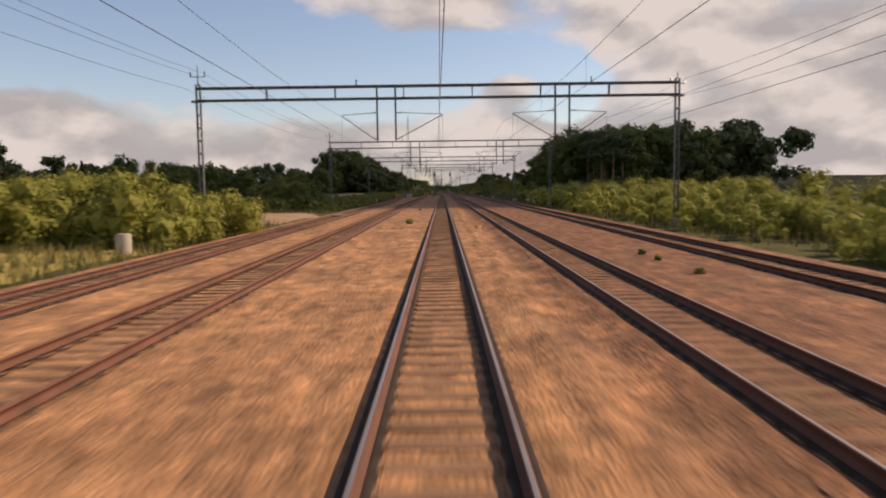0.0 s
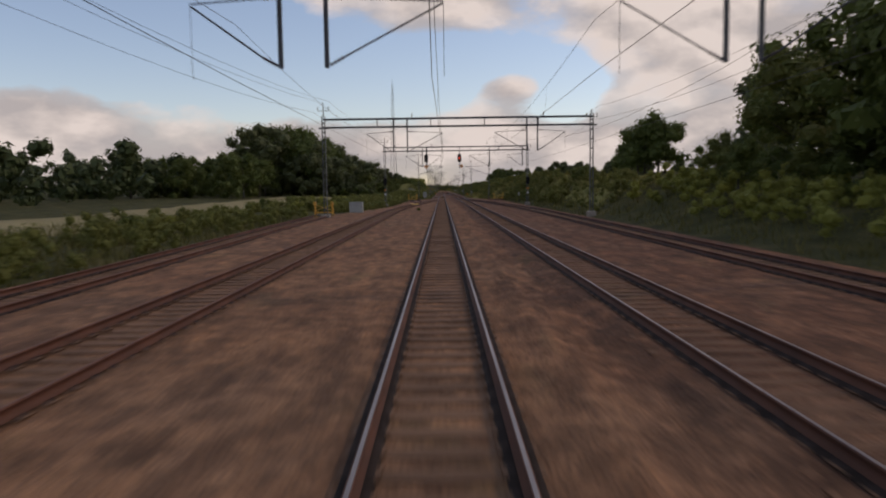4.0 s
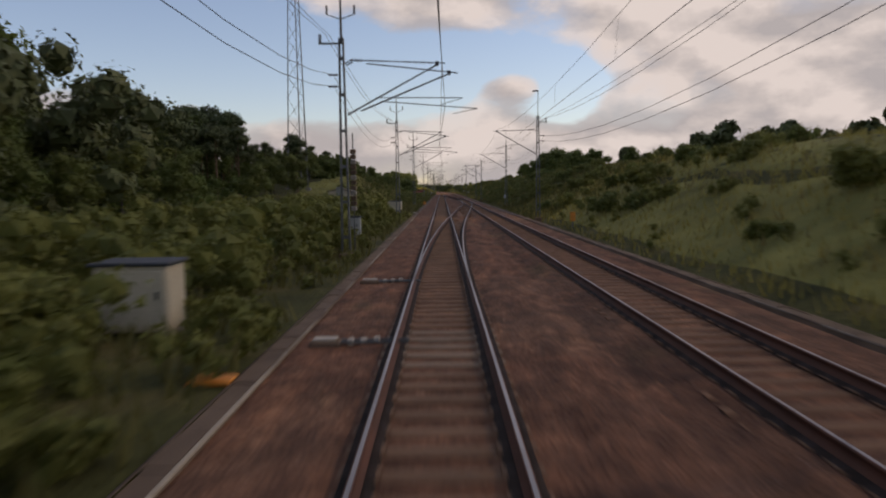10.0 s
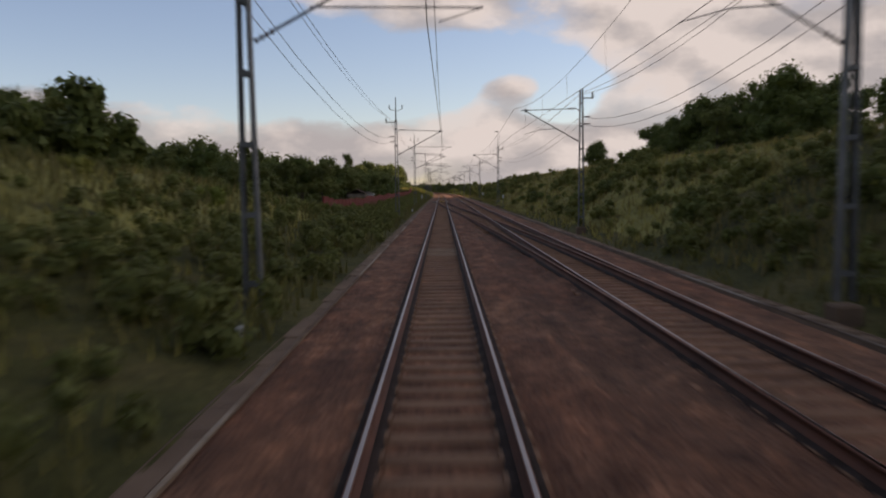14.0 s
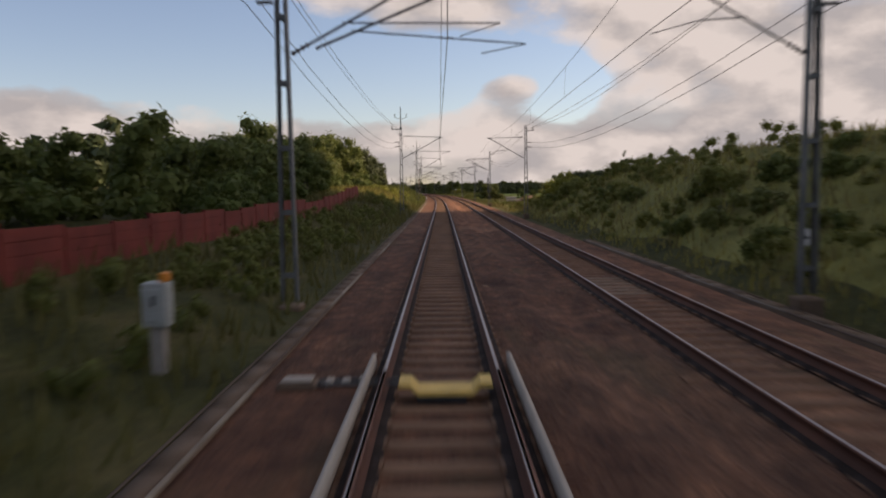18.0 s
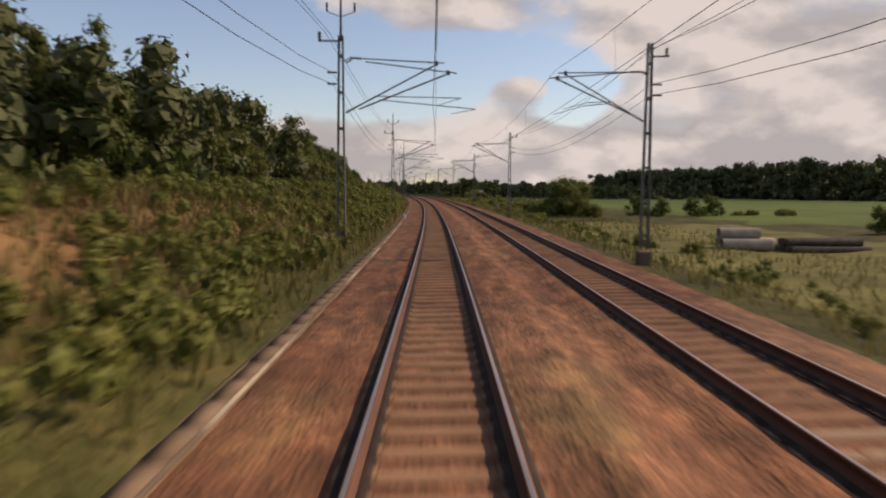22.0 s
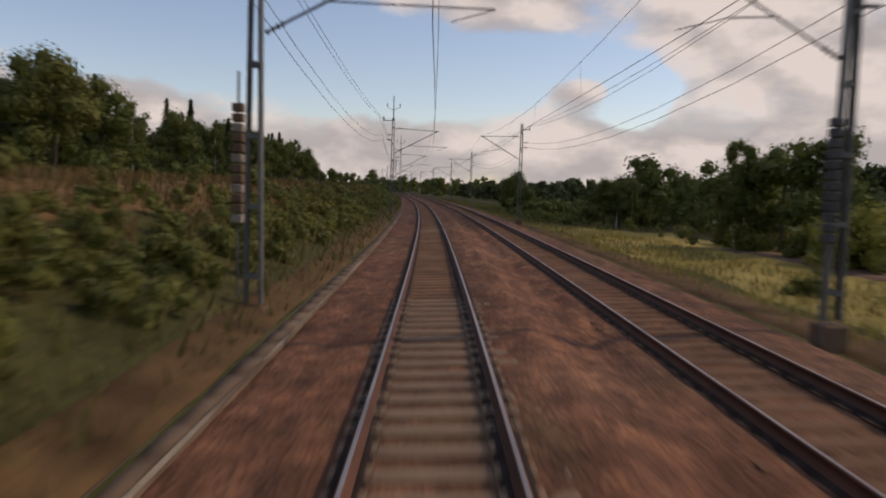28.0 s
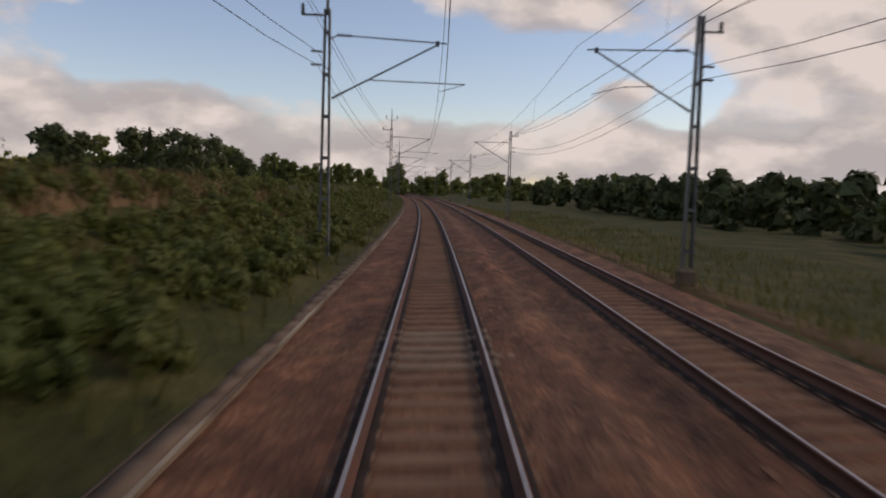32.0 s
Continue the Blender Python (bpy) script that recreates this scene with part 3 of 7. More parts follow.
# ---------------------------------------------------------------- ballast bed
def ballast():
    d_fine = np.concatenate([np.arange(-14.5, -6.5, 0.4), np.arange(-6.5, 8.0, 0.2), np.arange(8.0, 15.6, 0.4)])
    s_all = np.concatenate([np.arange(-30, 1100, 0.7), np.arange(1100, 1700, 4.0)])
    S, D = np.meshgrid(s_all, d_fine, indexing="ij")
    left = np.interp(S, [-120, 205, 240, 290, 325, 2400], [-12.9, -12.9, -8.2, -7.6, -3.0, -3.0])
    right = np.interp(S, [-120, 150, 255, 300, 318, 335, 2400], [13.6, 13.4, 13.2, 13.2, 8.9, 7.3, 7.3])
    D = np.clip(D, left, right)
    Z = np.full(S.shape, -0.19)
    rng = np.random.RandomState(5)
    for f in (main_c, second_c, siding_left, siding_right, far_left):
        c = np.array([f(x) for x in s_all])[:, None]
        off = np.abs(D - c)
        live = (S < 300) if f in (siding_left, siding_right) else ((S < 205) if f is far_left else True)
        Z = np.where(live & (off < 0.70), -0.21 if f is second_c else -0.218, Z)
        Z = np.where(live & (off >= 0.70) & (off < 0.85), -0.215, Z)
        Z = np.where(live & (off >= 0.95) & (off < 1.4), -0.165, Z)
    for f, a, b in ((cross_one, 362, 462), (cross_two, 490, 598), (siding_left, 213, 330), (siding_right, 213, 330)):
        c = np.array([f(x) for x in s_all])[:, None]
        off = np.abs(D - c)
        Z = np.where((S > a) & (S < b) & (off < 0.85), -0.235, Z)
    ridge = 0.09 * np.exp(-((D - 1.75 - 0.12 * wave(S * 0.3, 0 * D, 12)) / 0.28) ** 2) - 0.07 * np.exp(-((D - 2.75) / 0.4) ** 2)
    Z = np.where(np.abs(D - 2.25) < 1.15, Z - 0.01 + ridge + 0.035 * wave(S * 1.5, D * 2.8, 9), Z)
    Z = Z + 0.016 * wave(S * 2.1, D * 3.1, 8) + rng.uniform(-0.009, 0.009, S.shape)
    Z = Z + np.where(np.abs(D - 2.25) < 1.1, rng.uniform(-0.05, 0.05, S.shape), 0)
    tilt = np.interp(D, [-2.9, -1.6, 1.6, 2.9, 6.2, 7.3], [0, -1.6, 1.6, -1.6, 1.6, 0])
    Z = Z + cant_np(S) * tilt
    edge = np.minimum(D - left, right - D)
    Z = Z - np.clip(1 - edge / 0.55, 0, 1) * 0.28
    n = len(d_fine)
    i, j = np.meshgrid(np.arange(len(s_all) - 1), np.arange(n - 1), indexing="ij")
    a = (i * n + j).ravel()
    wide_ok = (D.ravel()[a + 1] - D.ravel()[a] > 1e-4) | (D.ravel()[a + n + 1] - D.ravel()[a + n] > 1e-4)
    a = a[wide_ok]
    me = quick("ballast_bed", line_np(S, D, Z).reshape(-1, 3), np.stack([a, a + 1, a + n + 1, a + n], 1), [M_BALLAST, M_BALLAST_DARK, M_BALLAST_WARM], True)
    # a strip of darker stone lies along the second track, wider through the points
    mid = D.ravel()[a] + 0.16 * wave(S.ravel()[a] * 0.5, D.ravel()[a] * 2.0, 14) + rng.uniform(-0.12, 0.12, len(a))
    sa = S.ravel()[a]
    start = np.interp(sa, [60, 255, 268, 330, 340, 440, 470, 545, 560, 645, 980, 990], [2.62, 2.62, 1.6, 1.6, 2.62, 2.62, 1.8, 1.8, -2.6, -2.6, 2.3, 2.3])
    # past 985 the dark strip also puts cloud shade into the colour
    dark = (mid > start) & (mid < 3.75) & (sa > 60) & ((sa < 645) | (sa > 985))
    # lighter stone between the tracks, with this stretch's sunlight put into its tone
    warm = (mid > 1.15) & (mid < 3.75) & (sa > 645) & (sa < 985)
    me.polygons.foreach_set("material_index", (dark + 2 * warm).astype(np.int32))
    ob = new("ballast_bed", me)
    tagged(ob, "reddish brown crushed stone ballast under the tracks", "ballast", kind="structure")


ballast()

# ---------------------------------------------------------------- overhead line
V = 33.5   # metres of line a second: stations below are written as V * seconds
CONTACT, CARRIER = 5.55, 7.08


def batten(parent, z, w=0.30, x=0.0):
    part("batten", box_bm(x - w / 2, x + w / 2, -0.125, -0.11, z - 0.05, z + 0.05), M_STEEL, parent)
    part("batten", box_bm(x - w / 2, x + w / 2, 0.11, 0.125, z - 0.05, z + 0.05), M_STEEL, parent)


def add_channel(bm, x, w, d, z0, z1, side, x_top=None):
    """A rolled channel standing upright or leaning to x_top, its open side facing side."""
    k, t = side, 0.012
    lean = 0.0 if x_top is None else x_top - x
    prof = [(x, -d), (x + k * w, -d), (x + k * w, -d + t), (x + k * t, -d + t), (x + k * t, d - t), (x + k * w, d - t), (x + k * w, d), (x, d)]
    lo = [bm.verts.new((a, b, z0)) for a, b in prof]
    hi = [bm.verts.new((a + lean, b, z1)) for a, b in prof]
    for i in range(8):
        bm.faces.new((lo[i], lo[(i + 1) % 8], hi[(i + 1) % 8], hi[i]))
    bm.faces.new(hi)
    bmesh.ops.recalc_face_normals(bm, faces=bm.faces)
    return bm


def insulator(parent, a, b, r=0.07, name="insulator"):
    a, b = Vector(a), Vector(b)
    bm = bmesh.new()
    n = 4
    add_rod(bm, a, b, 0.03, seg=4)
    for i in range(n):
        p = a.lerp(b, (i + 0.5) / n)
        u = (b - a).normalized() * 0.018
        add_rod(bm, p - u, p + u, r, r * 0.6, 6)
    return part(name, bm, M_INSUL, parent)


def foundation(parent, top=0.04):
    bm = box_bm(-0.27, 0.27, -0.27, 0.27, -0.9, top - 0.06, 0.04)
    part("foundation", bm, M_TROUGH, parent, "weathered concrete foundation block")


def lattice_mast(height, parent, spread=0.36, top=0.20, w=0.06):
    for sx in (-1, 1):
        part("channel", add_channel(bmesh.new(), sx * spread / 2, w, 0.11, 0.05, height, -sx, sx * top / 2), M_STEEL, parent)
    z = 0.6
    while z < height - 0.1:
        batten(parent, z, spread + (top - spread) * z / height)
        z += 1.35


def cantilever(parent, z_foot, z_head, reach, arm_reach, tip_z=CARRIER):
    """The hinged bracket: stay tube, diagonal tube, steady arm and their insulators (towards +x)."""
    part("stay_hinge", rod_bm((0.12, 0, z_head - 0.10), (0.34, 0, z_head + 0.03), 0.022), M_STEEL_DARK, parent)
    insulator(parent, (0.34, 0, z_head + 0.03), (0.80, 0, z_head + 0.01))
    part("stay_tube", rod_bm((0.80, 0, z_head + 0.01), (reach + 0.3, 0, tip_z + 0.05), 0.024), M_STEEL_DARK, parent)
    dirv = Vector((reach - 0.18, 0, tip_z - z_foot)).normalized()
    foot = Vector((0.18, 0, z_foot))
    insulator(parent, foot, foot + dirv * 0.45)
    part("bracket_tube", rod_bm(foot + dirv * 0.45, (reach, 0, tip_z), 0.030), M_STEEL_DARK, parent)
    zc = CONTACT + 0.28
    k = (zc - z_foot) / (tip_z - z_foot)
    part("registration_tube", rod_bm((0.18 + (reach - 0.18) * max(k, 0.3), 0, zc + 0.05), (reach + arm_reach, 0, zc), 0.018), M_STEEL_DARK, parent)
    part("steady_arm", rod_bm((reach + arm_reach, 0, zc), (reach + 0.1, 0, CONTACT + 0.02), 0.011), M_STEEL_DARK, parent)
    bm = bmesh.new()
    add_box(bm, reach - 0.06, reach + 0.06, -0.03, 0.03, tip_z - 0.05, tip_z + 0.12)
    part("carrier_clamp", bm, M_STEEL_DARK, parent)


def second_bracket(m, y, extra, drop):
    """Where two wires overlap, a mast carries another bracket beside the first."""
    rows_ = [c for c in m.children if c.name.split(".")[0] in ("stay_hinge", "stay_tube", "bracket_tube", "registration_tube", "steady_arm", "carrier_clamp")]
    for c in rows_:
        me = c.data.copy()
        for v in me.vertices:
            f = max(0.0, v.co.x) / 3.6
            v.co.x, v.co.y, v.co.z = v.co.x + extra * f, v.co.y + y, v.co.z - drop * f
        ob = new(c.name.split(".")[0], me)
        ob.parent = m
    return m


def left_mast(reach=3.60):
    m = empty("catenary_mast")
    foundation(m)
    lattice_mast(8.1, m)
    part("top_pole", rod_bm((0, 0, 7.9), (0, 0, 9.95), 0.055, 0.035, 8), M_STEEL, m)
    part("cross_arm", rod_bm((-0.52, 0, 8.99), (0, 0, 8.80), 0.018), M_STEEL, m)
    part("cross_arm", rod_bm((0.52, 0, 8.99), (0, 0, 8.80), 0.018), M_STEEL, m)
    for x in (-0.52, 0.52):
        insulator(m, (x, 0, 8.98), (x, 0, 9.32), 0.06)
    part("side_arm", box_bm(-0.85, -0.1, -0.03, 0.03, 7.88, 7.94), M_STEEL, m)
    insulator(m, (-0.80, 0, 7.94), (-0.80, 0, 8.26), 0.09)
    for z in (6.75, 6.32):
        insulator(m, (-0.16, 0, z), (-0.52, 0, z), 0.06)
    cantilever(m, 5.25, 7.26, reach, 0.95)
    tagged(m, "galvanised lattice mast with a hinged bracket over the track", "catenary mast", "catenary masts along the line")
    return m


def right_mast(lamp=False, reach=3.30):
    m = empty("catenary_mast")
    foundation(m)
    lattice_mast(8.15, m)
    part("side_arm", box_bm(-0.75, -0.1, -0.03, 0.03, 7.62, 7.68), M_STEEL, m)
    insulator(m, (-0.66, 0, 7.68), (-0.66, 0, 7.98), 0.09)
    for z in (6.56, 6.14):
        insulator(m, (-0.16, 0, z), (-0.52, 0, z), 0.06)
    cantilever(m, 5.12, 7.02, reach, -0.9, 6.92)
    if lamp:
        part("lamp_pole", rod_bm((0.0, 0.1, 7.9), (0.0, 0.1, 10.1), 0.03, 0.025, 6), M_STEEL, m)
        part("luminaire", box_bm(-0.05, 0.45, 0.0, 0.2, 10.06, 10.16, 0.02), M_STEEL, m, "flat grey lamp head")
    tagged(m, "galvanised lattice mast with bracket and line insulators" + (" and a lamp pole" if lamp else ""), "catenary mast",
           "catenary masts along the line")
    return m


LEFT_T = [9.86, 10.83, 11.83, 12.89, 14.42, 15.80, 17.0, 18.46, 20.01, 21.44, 22.83, 24.2, 25.55, 26.96, 28.42, 29.82, 31.22,
          32.72, 34.12, 35.52, 36.82, 38.22, 39.62, 41.0, 42.4]
RIGHT_T = [8.95, 10.24, 11.76, 12.95, 14.43, 15.30, 17.0, 18.46, 20.01, 21.43, 22.86, 24.2, 25.55, 26.96, 28.42, 29.86, 31.35,
           32.7, 34.1, 35.5, 36.8, 38.2, 39.6, 41.0, 42.4]
LEFT_D = {18.46: -3.25, 24.2: -4.0, 28.42: -3.55, 29.82: -3.1, 31.22: -3.1}
LONG_MAST = right_mast(True, 5.2)
RIGHT_D = {8.95: 10.8, 10.24: 8.5, 12.95: 8.8, 14.43: 8.1, 15.30: 8.4, 22.86: 8.3, 32.7: 8.3}
LM, RM, RML = left_mast(), right_mast(), right_mast(True)
LM2, RM2 = second_bracket(left_mast(), 0.28, 0.45, 0.30), second_bracket(right_mast(), 0.28, 0.4, 0.25)
LEFT_TWO, RIGHT_TWO = (10.83, 11.83, 17.0, 18.46, 22.83, 24.2, 25.55), (21.43, 22.86, 24.2, 25.55)
used = set()
for T in LEFT_T:
    m = stand(V * T, LEFT_D.get(T, -3.68))
    src, key = (LM2, "l2") if T in LEFT_TWO else (LM, "l")
    if key in used:
        copy_thing(src, m)
    else:
        src.matrix_basis = m
        used.add(key)
for T in RIGHT_T:
    d = RIGHT_D.get(T, 7.85)
    m = stand(V * T, d, 0.35 if T == 8.95 else 0, 180)
    if T == 8.95:
        LONG_MAST.matrix_basis = m
        continue
    lamp = T < 14 or 16.5 < T < 18
    src, key = (RML, "a") if lamp else ((RM2, "b2") if T in RIGHT_TWO else (RM, "b"))
    if key in used:
        copy_thing(src, m)
    else:
        src.matrix_basis = m
        used.add(key)
# weight stacks on tensioning masts
def weights(s, d, label, s_dark=False):
    g = empty("tension_weights", stand(s, d))
    for k in range(12):
        part("weight", box_bm(-0.11, 0.11, -0.11, 0.11, 1.6 + k * 0.20, 1.77 + k * 0.20, 0.02), M_STEEL_DARK if s_dark else (M_TROUGH if k % 3 else M_CONCRETE), g)
    part("guide_rod", rod_bm((0, 0, -0.4), (0, 0, 4.6), 0.025), M_STEEL, g)
    tagged(g, label, "tension weights", "tension weights at the masts")


weights(V * 21.44 + 0.5, -3.35, "stack of concrete weights on a rod beside a mast")
weights(V * 28.42 + 0.5, -4.0, "stack of pale concrete weights beside the mast")
weights(V * 21.43 - 0.35, 7.5, "dark stack of tension weights at a mast", True)
weights(V * 28.42 - 0.35, 7.5, "dark stack of tension weights beside the mast by the field", True)
weights(V * 10.83 + 0.5, -3.4, "stack of weights hanging beside a lattice mast")


# the wires: each span sags between the supports
def wire(name, d_of, z, sag, r, supports, label):
    S, D, Z = [], [], []
    for a, b in zip(supports, supports[1:]):
        n = 7
        for i in range(n):
            f = i / n
            S.append(a + (b - a) * f)
            D.append(d_of(a) * (1 - f) + d_of(b) * f)
            Z.append(z - sag * 4 * f * (1 - f))
    S, D, Z = np.array(S), np.array(D), np.array(Z)
    k = 4
    ang = np.arange(k) * math.tau / k
    n = len(S)
    co = line_np(np.repeat(S, k), (D[:, None] + r * np.cos(ang)).ravel(), (Z[:, None] + r * np.sin(ang)).ravel())
    i, j = np.meshgrid(np.arange(n - 1), np.arange(k), indexing="ij")
    a, b = (i * k + j).ravel(), (i * k + (j + 1) % k).ravel()
    ob = new(name, quick(name, co, np.stack([a, b, b + k, a + k], 1), M_WIRE))
    return tagged(ob, label, "overhead wire", "wires over the line")


PORTALS = [1.54, 3.19, 4.62, 6.05, 7.46]
own_sup = [V * t for t in [-1.2, 0.1] + PORTALS + [8.88] + LEFT_T]
two_sup = [V * t for t in [-1.2, 0.1] + PORTALS + RIGHT_T]


def zig(sup, base, amp):
    tab = {s: base + (amp if i % 2 else -amp) for i, s in enumerate(sup)}
    return lambda s: tab[s]


wire("contact_wire", zig(own_sup, 0.0, 0.2), CONTACT, 0.02, 0.010, own_sup, "thin dark contact wire over the main track")
wire("carrier_wire", zig(own_sup, 0.0, 0.1), CARRIER, 0.75, 0.009, own_sup, "sagging carrier wire over the main track")
wire("contact_wire", zig(two_sup, 4.5, 0.2), CONTACT, 0.02, 0.010, two_sup, "thin dark contact wire over the second track")
wire("carrier_wire", zig(two_sup, 4.5, 0.1), CARRIER, 0.75, 0.009, two_sup, "sagging carrier wire over the second track")
for sup, base in ((own_sup, 0.0), (two_sup, 4.5)):
    bm = bmesh.new()
    for i, (a, b) in enumerate(zip(sup, sup[1:])):
        for k in range(1, 5):
            f = k / 5
            sg = (-1) ** (i + 1)
            s = a + (b - a) * f
            dc = base + 0.2 * (sg * (1 - f) - sg * f)
            dm = base + 0.1 * (sg * (1 - f) - sg * f)
            add_rod(bm, at(s, dc, CONTACT), at(s, dm, CARRIER - 0.75 * 4 * f * (1 - f)), 0.004, seg=3)
    tagged(link("wire_droppers", bm, M_WIRE), "thin vertical droppers between the wires", "wire droppers", kind="stuff")
st_sup = [V * t for t in [-1.2, 0.1] + PORTALS]
for base in (-5.6, 10.6):
    wire("contact_wire", zig(st_sup, base, 0.2), CONTACT, 0.02, 0.010, st_sup, "contact wire over a siding")
    wire("carrier_wire", zig(st_sup, base, 0.1), CARRIER, 0.75, 0.009, st_sup, "carrier wire over a siding")
left_line = [V * t for t in LEFT_T]
for d, z, sag in ((-4.0, 6.32, 1.15), (-4.0, 6.75, 1.15), (-4.28, 8.26, 0.7), (-4.1, 8.20, 0.6)):
    wire("feeder_wire", lambda s, d=d: d, z, sag, 0.011, left_line, "dark feeder wire along the masts")
right_line = [V * t for t in RIGHT_T[1:]]
for d, z, sag in ((8.51, 7.98, 0.45), (8.2, 7.85, 0.8), (8.37, 6.56, 1.05), (8.37, 6.14, 1.05)):
    wire("feeder_wire", lambda s, d=d: d, z, sag, 0.011, right_line, "dark feeder wire along the field side masts")
ends = {V * 1.54: -17.1, V * 3.19: -16.3, V * 4.62: -15.8, V * 6.05: -11.0, V * 7.46: -9.0}
pl = [V * t for t in PORTALS]
tab_l = {**ends, V * -1.2: -17.5, V * 0.1: -17.3, V * 8.88: -5.15, V * 9.86: -3.9}
sup_l = [V * -1.2, V * 0.1] + pl + [V * 8.88, V * 9.86]
for dz, dd in ((10.9, -0.5), (10.9, 0.5), (9.9, -0.9)):
    wire("feeder_wire", lambda s, dd=dd: tab_l[s] + dd, dz - 0.2, 0.6, 0.011, sup_l, "dark feeder wire over the station masts")
tab_r = {V * -1.2: 17.0, V * 0.1: 16.9, V * 1.54: 16.7, V * 3.19: 16.0, V * 4.62: 15.5, V * 6.05: 14.2, V * 7.46: 13.5, V * 8.95: 10.3, V * 10.24: 8.5}
sup_r = list(tab_r)
for dz, dd in ((9.9, 0.6), (8.7, 0.5)):
    wire("feeder_wire", lambda s, dd=dd: tab_r[s] + dd, dz, 0.6, 0.011, sup_r, "dark feeder wire along the station side")


# ---------------------------------------------------------------- portals over the station tracks
def drop_post(g, x, z_top, side, reach):
    """A hanging post with a bracket to one side."""
    part("drop_post", box_bm(x - 0.06, x + 0.06, -0.06, 0.06, 5.85, z_top), M_STEEL_DARK, g)
    insulator(g, (x + side * 0.08, 0, 5.92), (x + side * 0.5, 0, 6.15))
    part("bracket_tube", rod_bm((x + side * 0.5, 0, 6.15), (x + side * reach, 0, 7.6), 0.028), M_STEEL_DARK, g)
    insulator(g, (x + side * 0.08, 0, 7.8), (x + side * 0.5, 0, 7.78))
    part("stay_tube", rod_bm((x + side * 0.5, 0, 7.78), (x + side * reach, 0, 7.65), 0.022), M_STEEL_DARK, g)
    part("hanger", rod_bm((x + side * reach, 0, 7.6), (x + side * reach, 0, CONTACT + 0.02), 0.008, seg=4), M_STEEL_DARK, g)


def portal(T, xl, xr, z_low, z_up, posts, full=True):
    g = empty("portal_gantry", stand(V * T))
    for x, top in ((xl, z_up + 1.6), (xr, z_up + 0.7)):
        part("gantry_leg", add_channel(bmesh.new(), x - 0.17, 0.07, 0.13, 0.0, z_up + 0.3, 1), M_STEEL, g)
        part("gantry_leg", add_channel(bmesh.new(), x + 0.17, 0.07, 0.13, 0.0, z_up + 0.3, -1), M_STEEL, g)
        z = 0.6
        while z < z_up:
            batten(g, z, 0.34, x)
            z += 0.9
        part("top_pole", rod_bm((x, 0, z_up + 0.2), (x, 0, top), 0.05, 0.035, 8), M_STEEL, g)
        part("leg_bracket", box_bm(x - 0.45, x + 0.45, -0.16, 0.16, z_low - 0.12, z_low + 0.02), M_STEEL, g)
        part("foundation", box_bm(x - 0.4, x + 0.4, -0.4, 0.4, -0.9, 0.1, 0.05), M_CONCRETE, g)
        for o in (-0.5, 0.5):
            insulator(g, (x + o, 0, top - 0.75), (x + o, 0, top - 0.4), 0.06)
        part("cross_arm", box_bm(x - 0.55, x + 0.55, -0.03, 0.03, top - 0.80, top - 0.75), M_STEEL, g)
    for z, h in ((z_low, 0.07), (z_up, 0.075)):
        for y in (-0.22, 0.22):
            part("beam_chord", box_bm(xl, xr, y - 0.04, y + 0.04, z - h, z + h), M_STEEL_DARK, g)
    n = int((xr - xl) / 4.3)
    for i in range(1, n):
        x = xl + (xr - xl) * i / n
        part("beam_upright", box_bm(x - 0.03, x + 0.03, -0.2, 0.2, z_low, z_up), M_STEEL_DARK, g)
    for x, side, reach in posts:
        drop_post(g, x, z_up, side, reach)
    for x in (xl + (xr - xl) * 0.33, xl + (xr - xl) * 0.82):
        insulator(g, (x, 0, z_up + 0.08), (x, 0, z_up + 0.5), 0.08)
    tagged(g, "steel portal gantry carrying the wires across the station tracks", "gantry", "portal gantries over the station")
    return g


FOUR = [(-4.45, -1, 2.5), (-3.15, 1, 3.3), (8.1, -1, 3.0), (9.1, 1, 2.6)]
portal(1.54, -17.0, 16.7, 8.78, 9.63, FOUR)
portal(3.19, -16.3, 16.0, 8.45, 9.35, FOUR)
portal(4.62, -15.5, 15.5, 8.25, 9.07, FOUR)
portal(6.05, -11.0, 14.2, 8.25, 9.0, FOUR)
portal(7.46, -9.0, 13.7, 8.40, 9.0, [(-3.0, -1, 2.6), (-2.3, 1, 2.3), (7.7, -1, 3.2), (12.9, -1, 2.4)])
# a single wide mast where the station ends
m8 = second_bracket(left_mast(4.9), 0.28, 0.3, 0.2)
m8.matrix_basis = stand(V * 8.88, -5.15, 0.35)


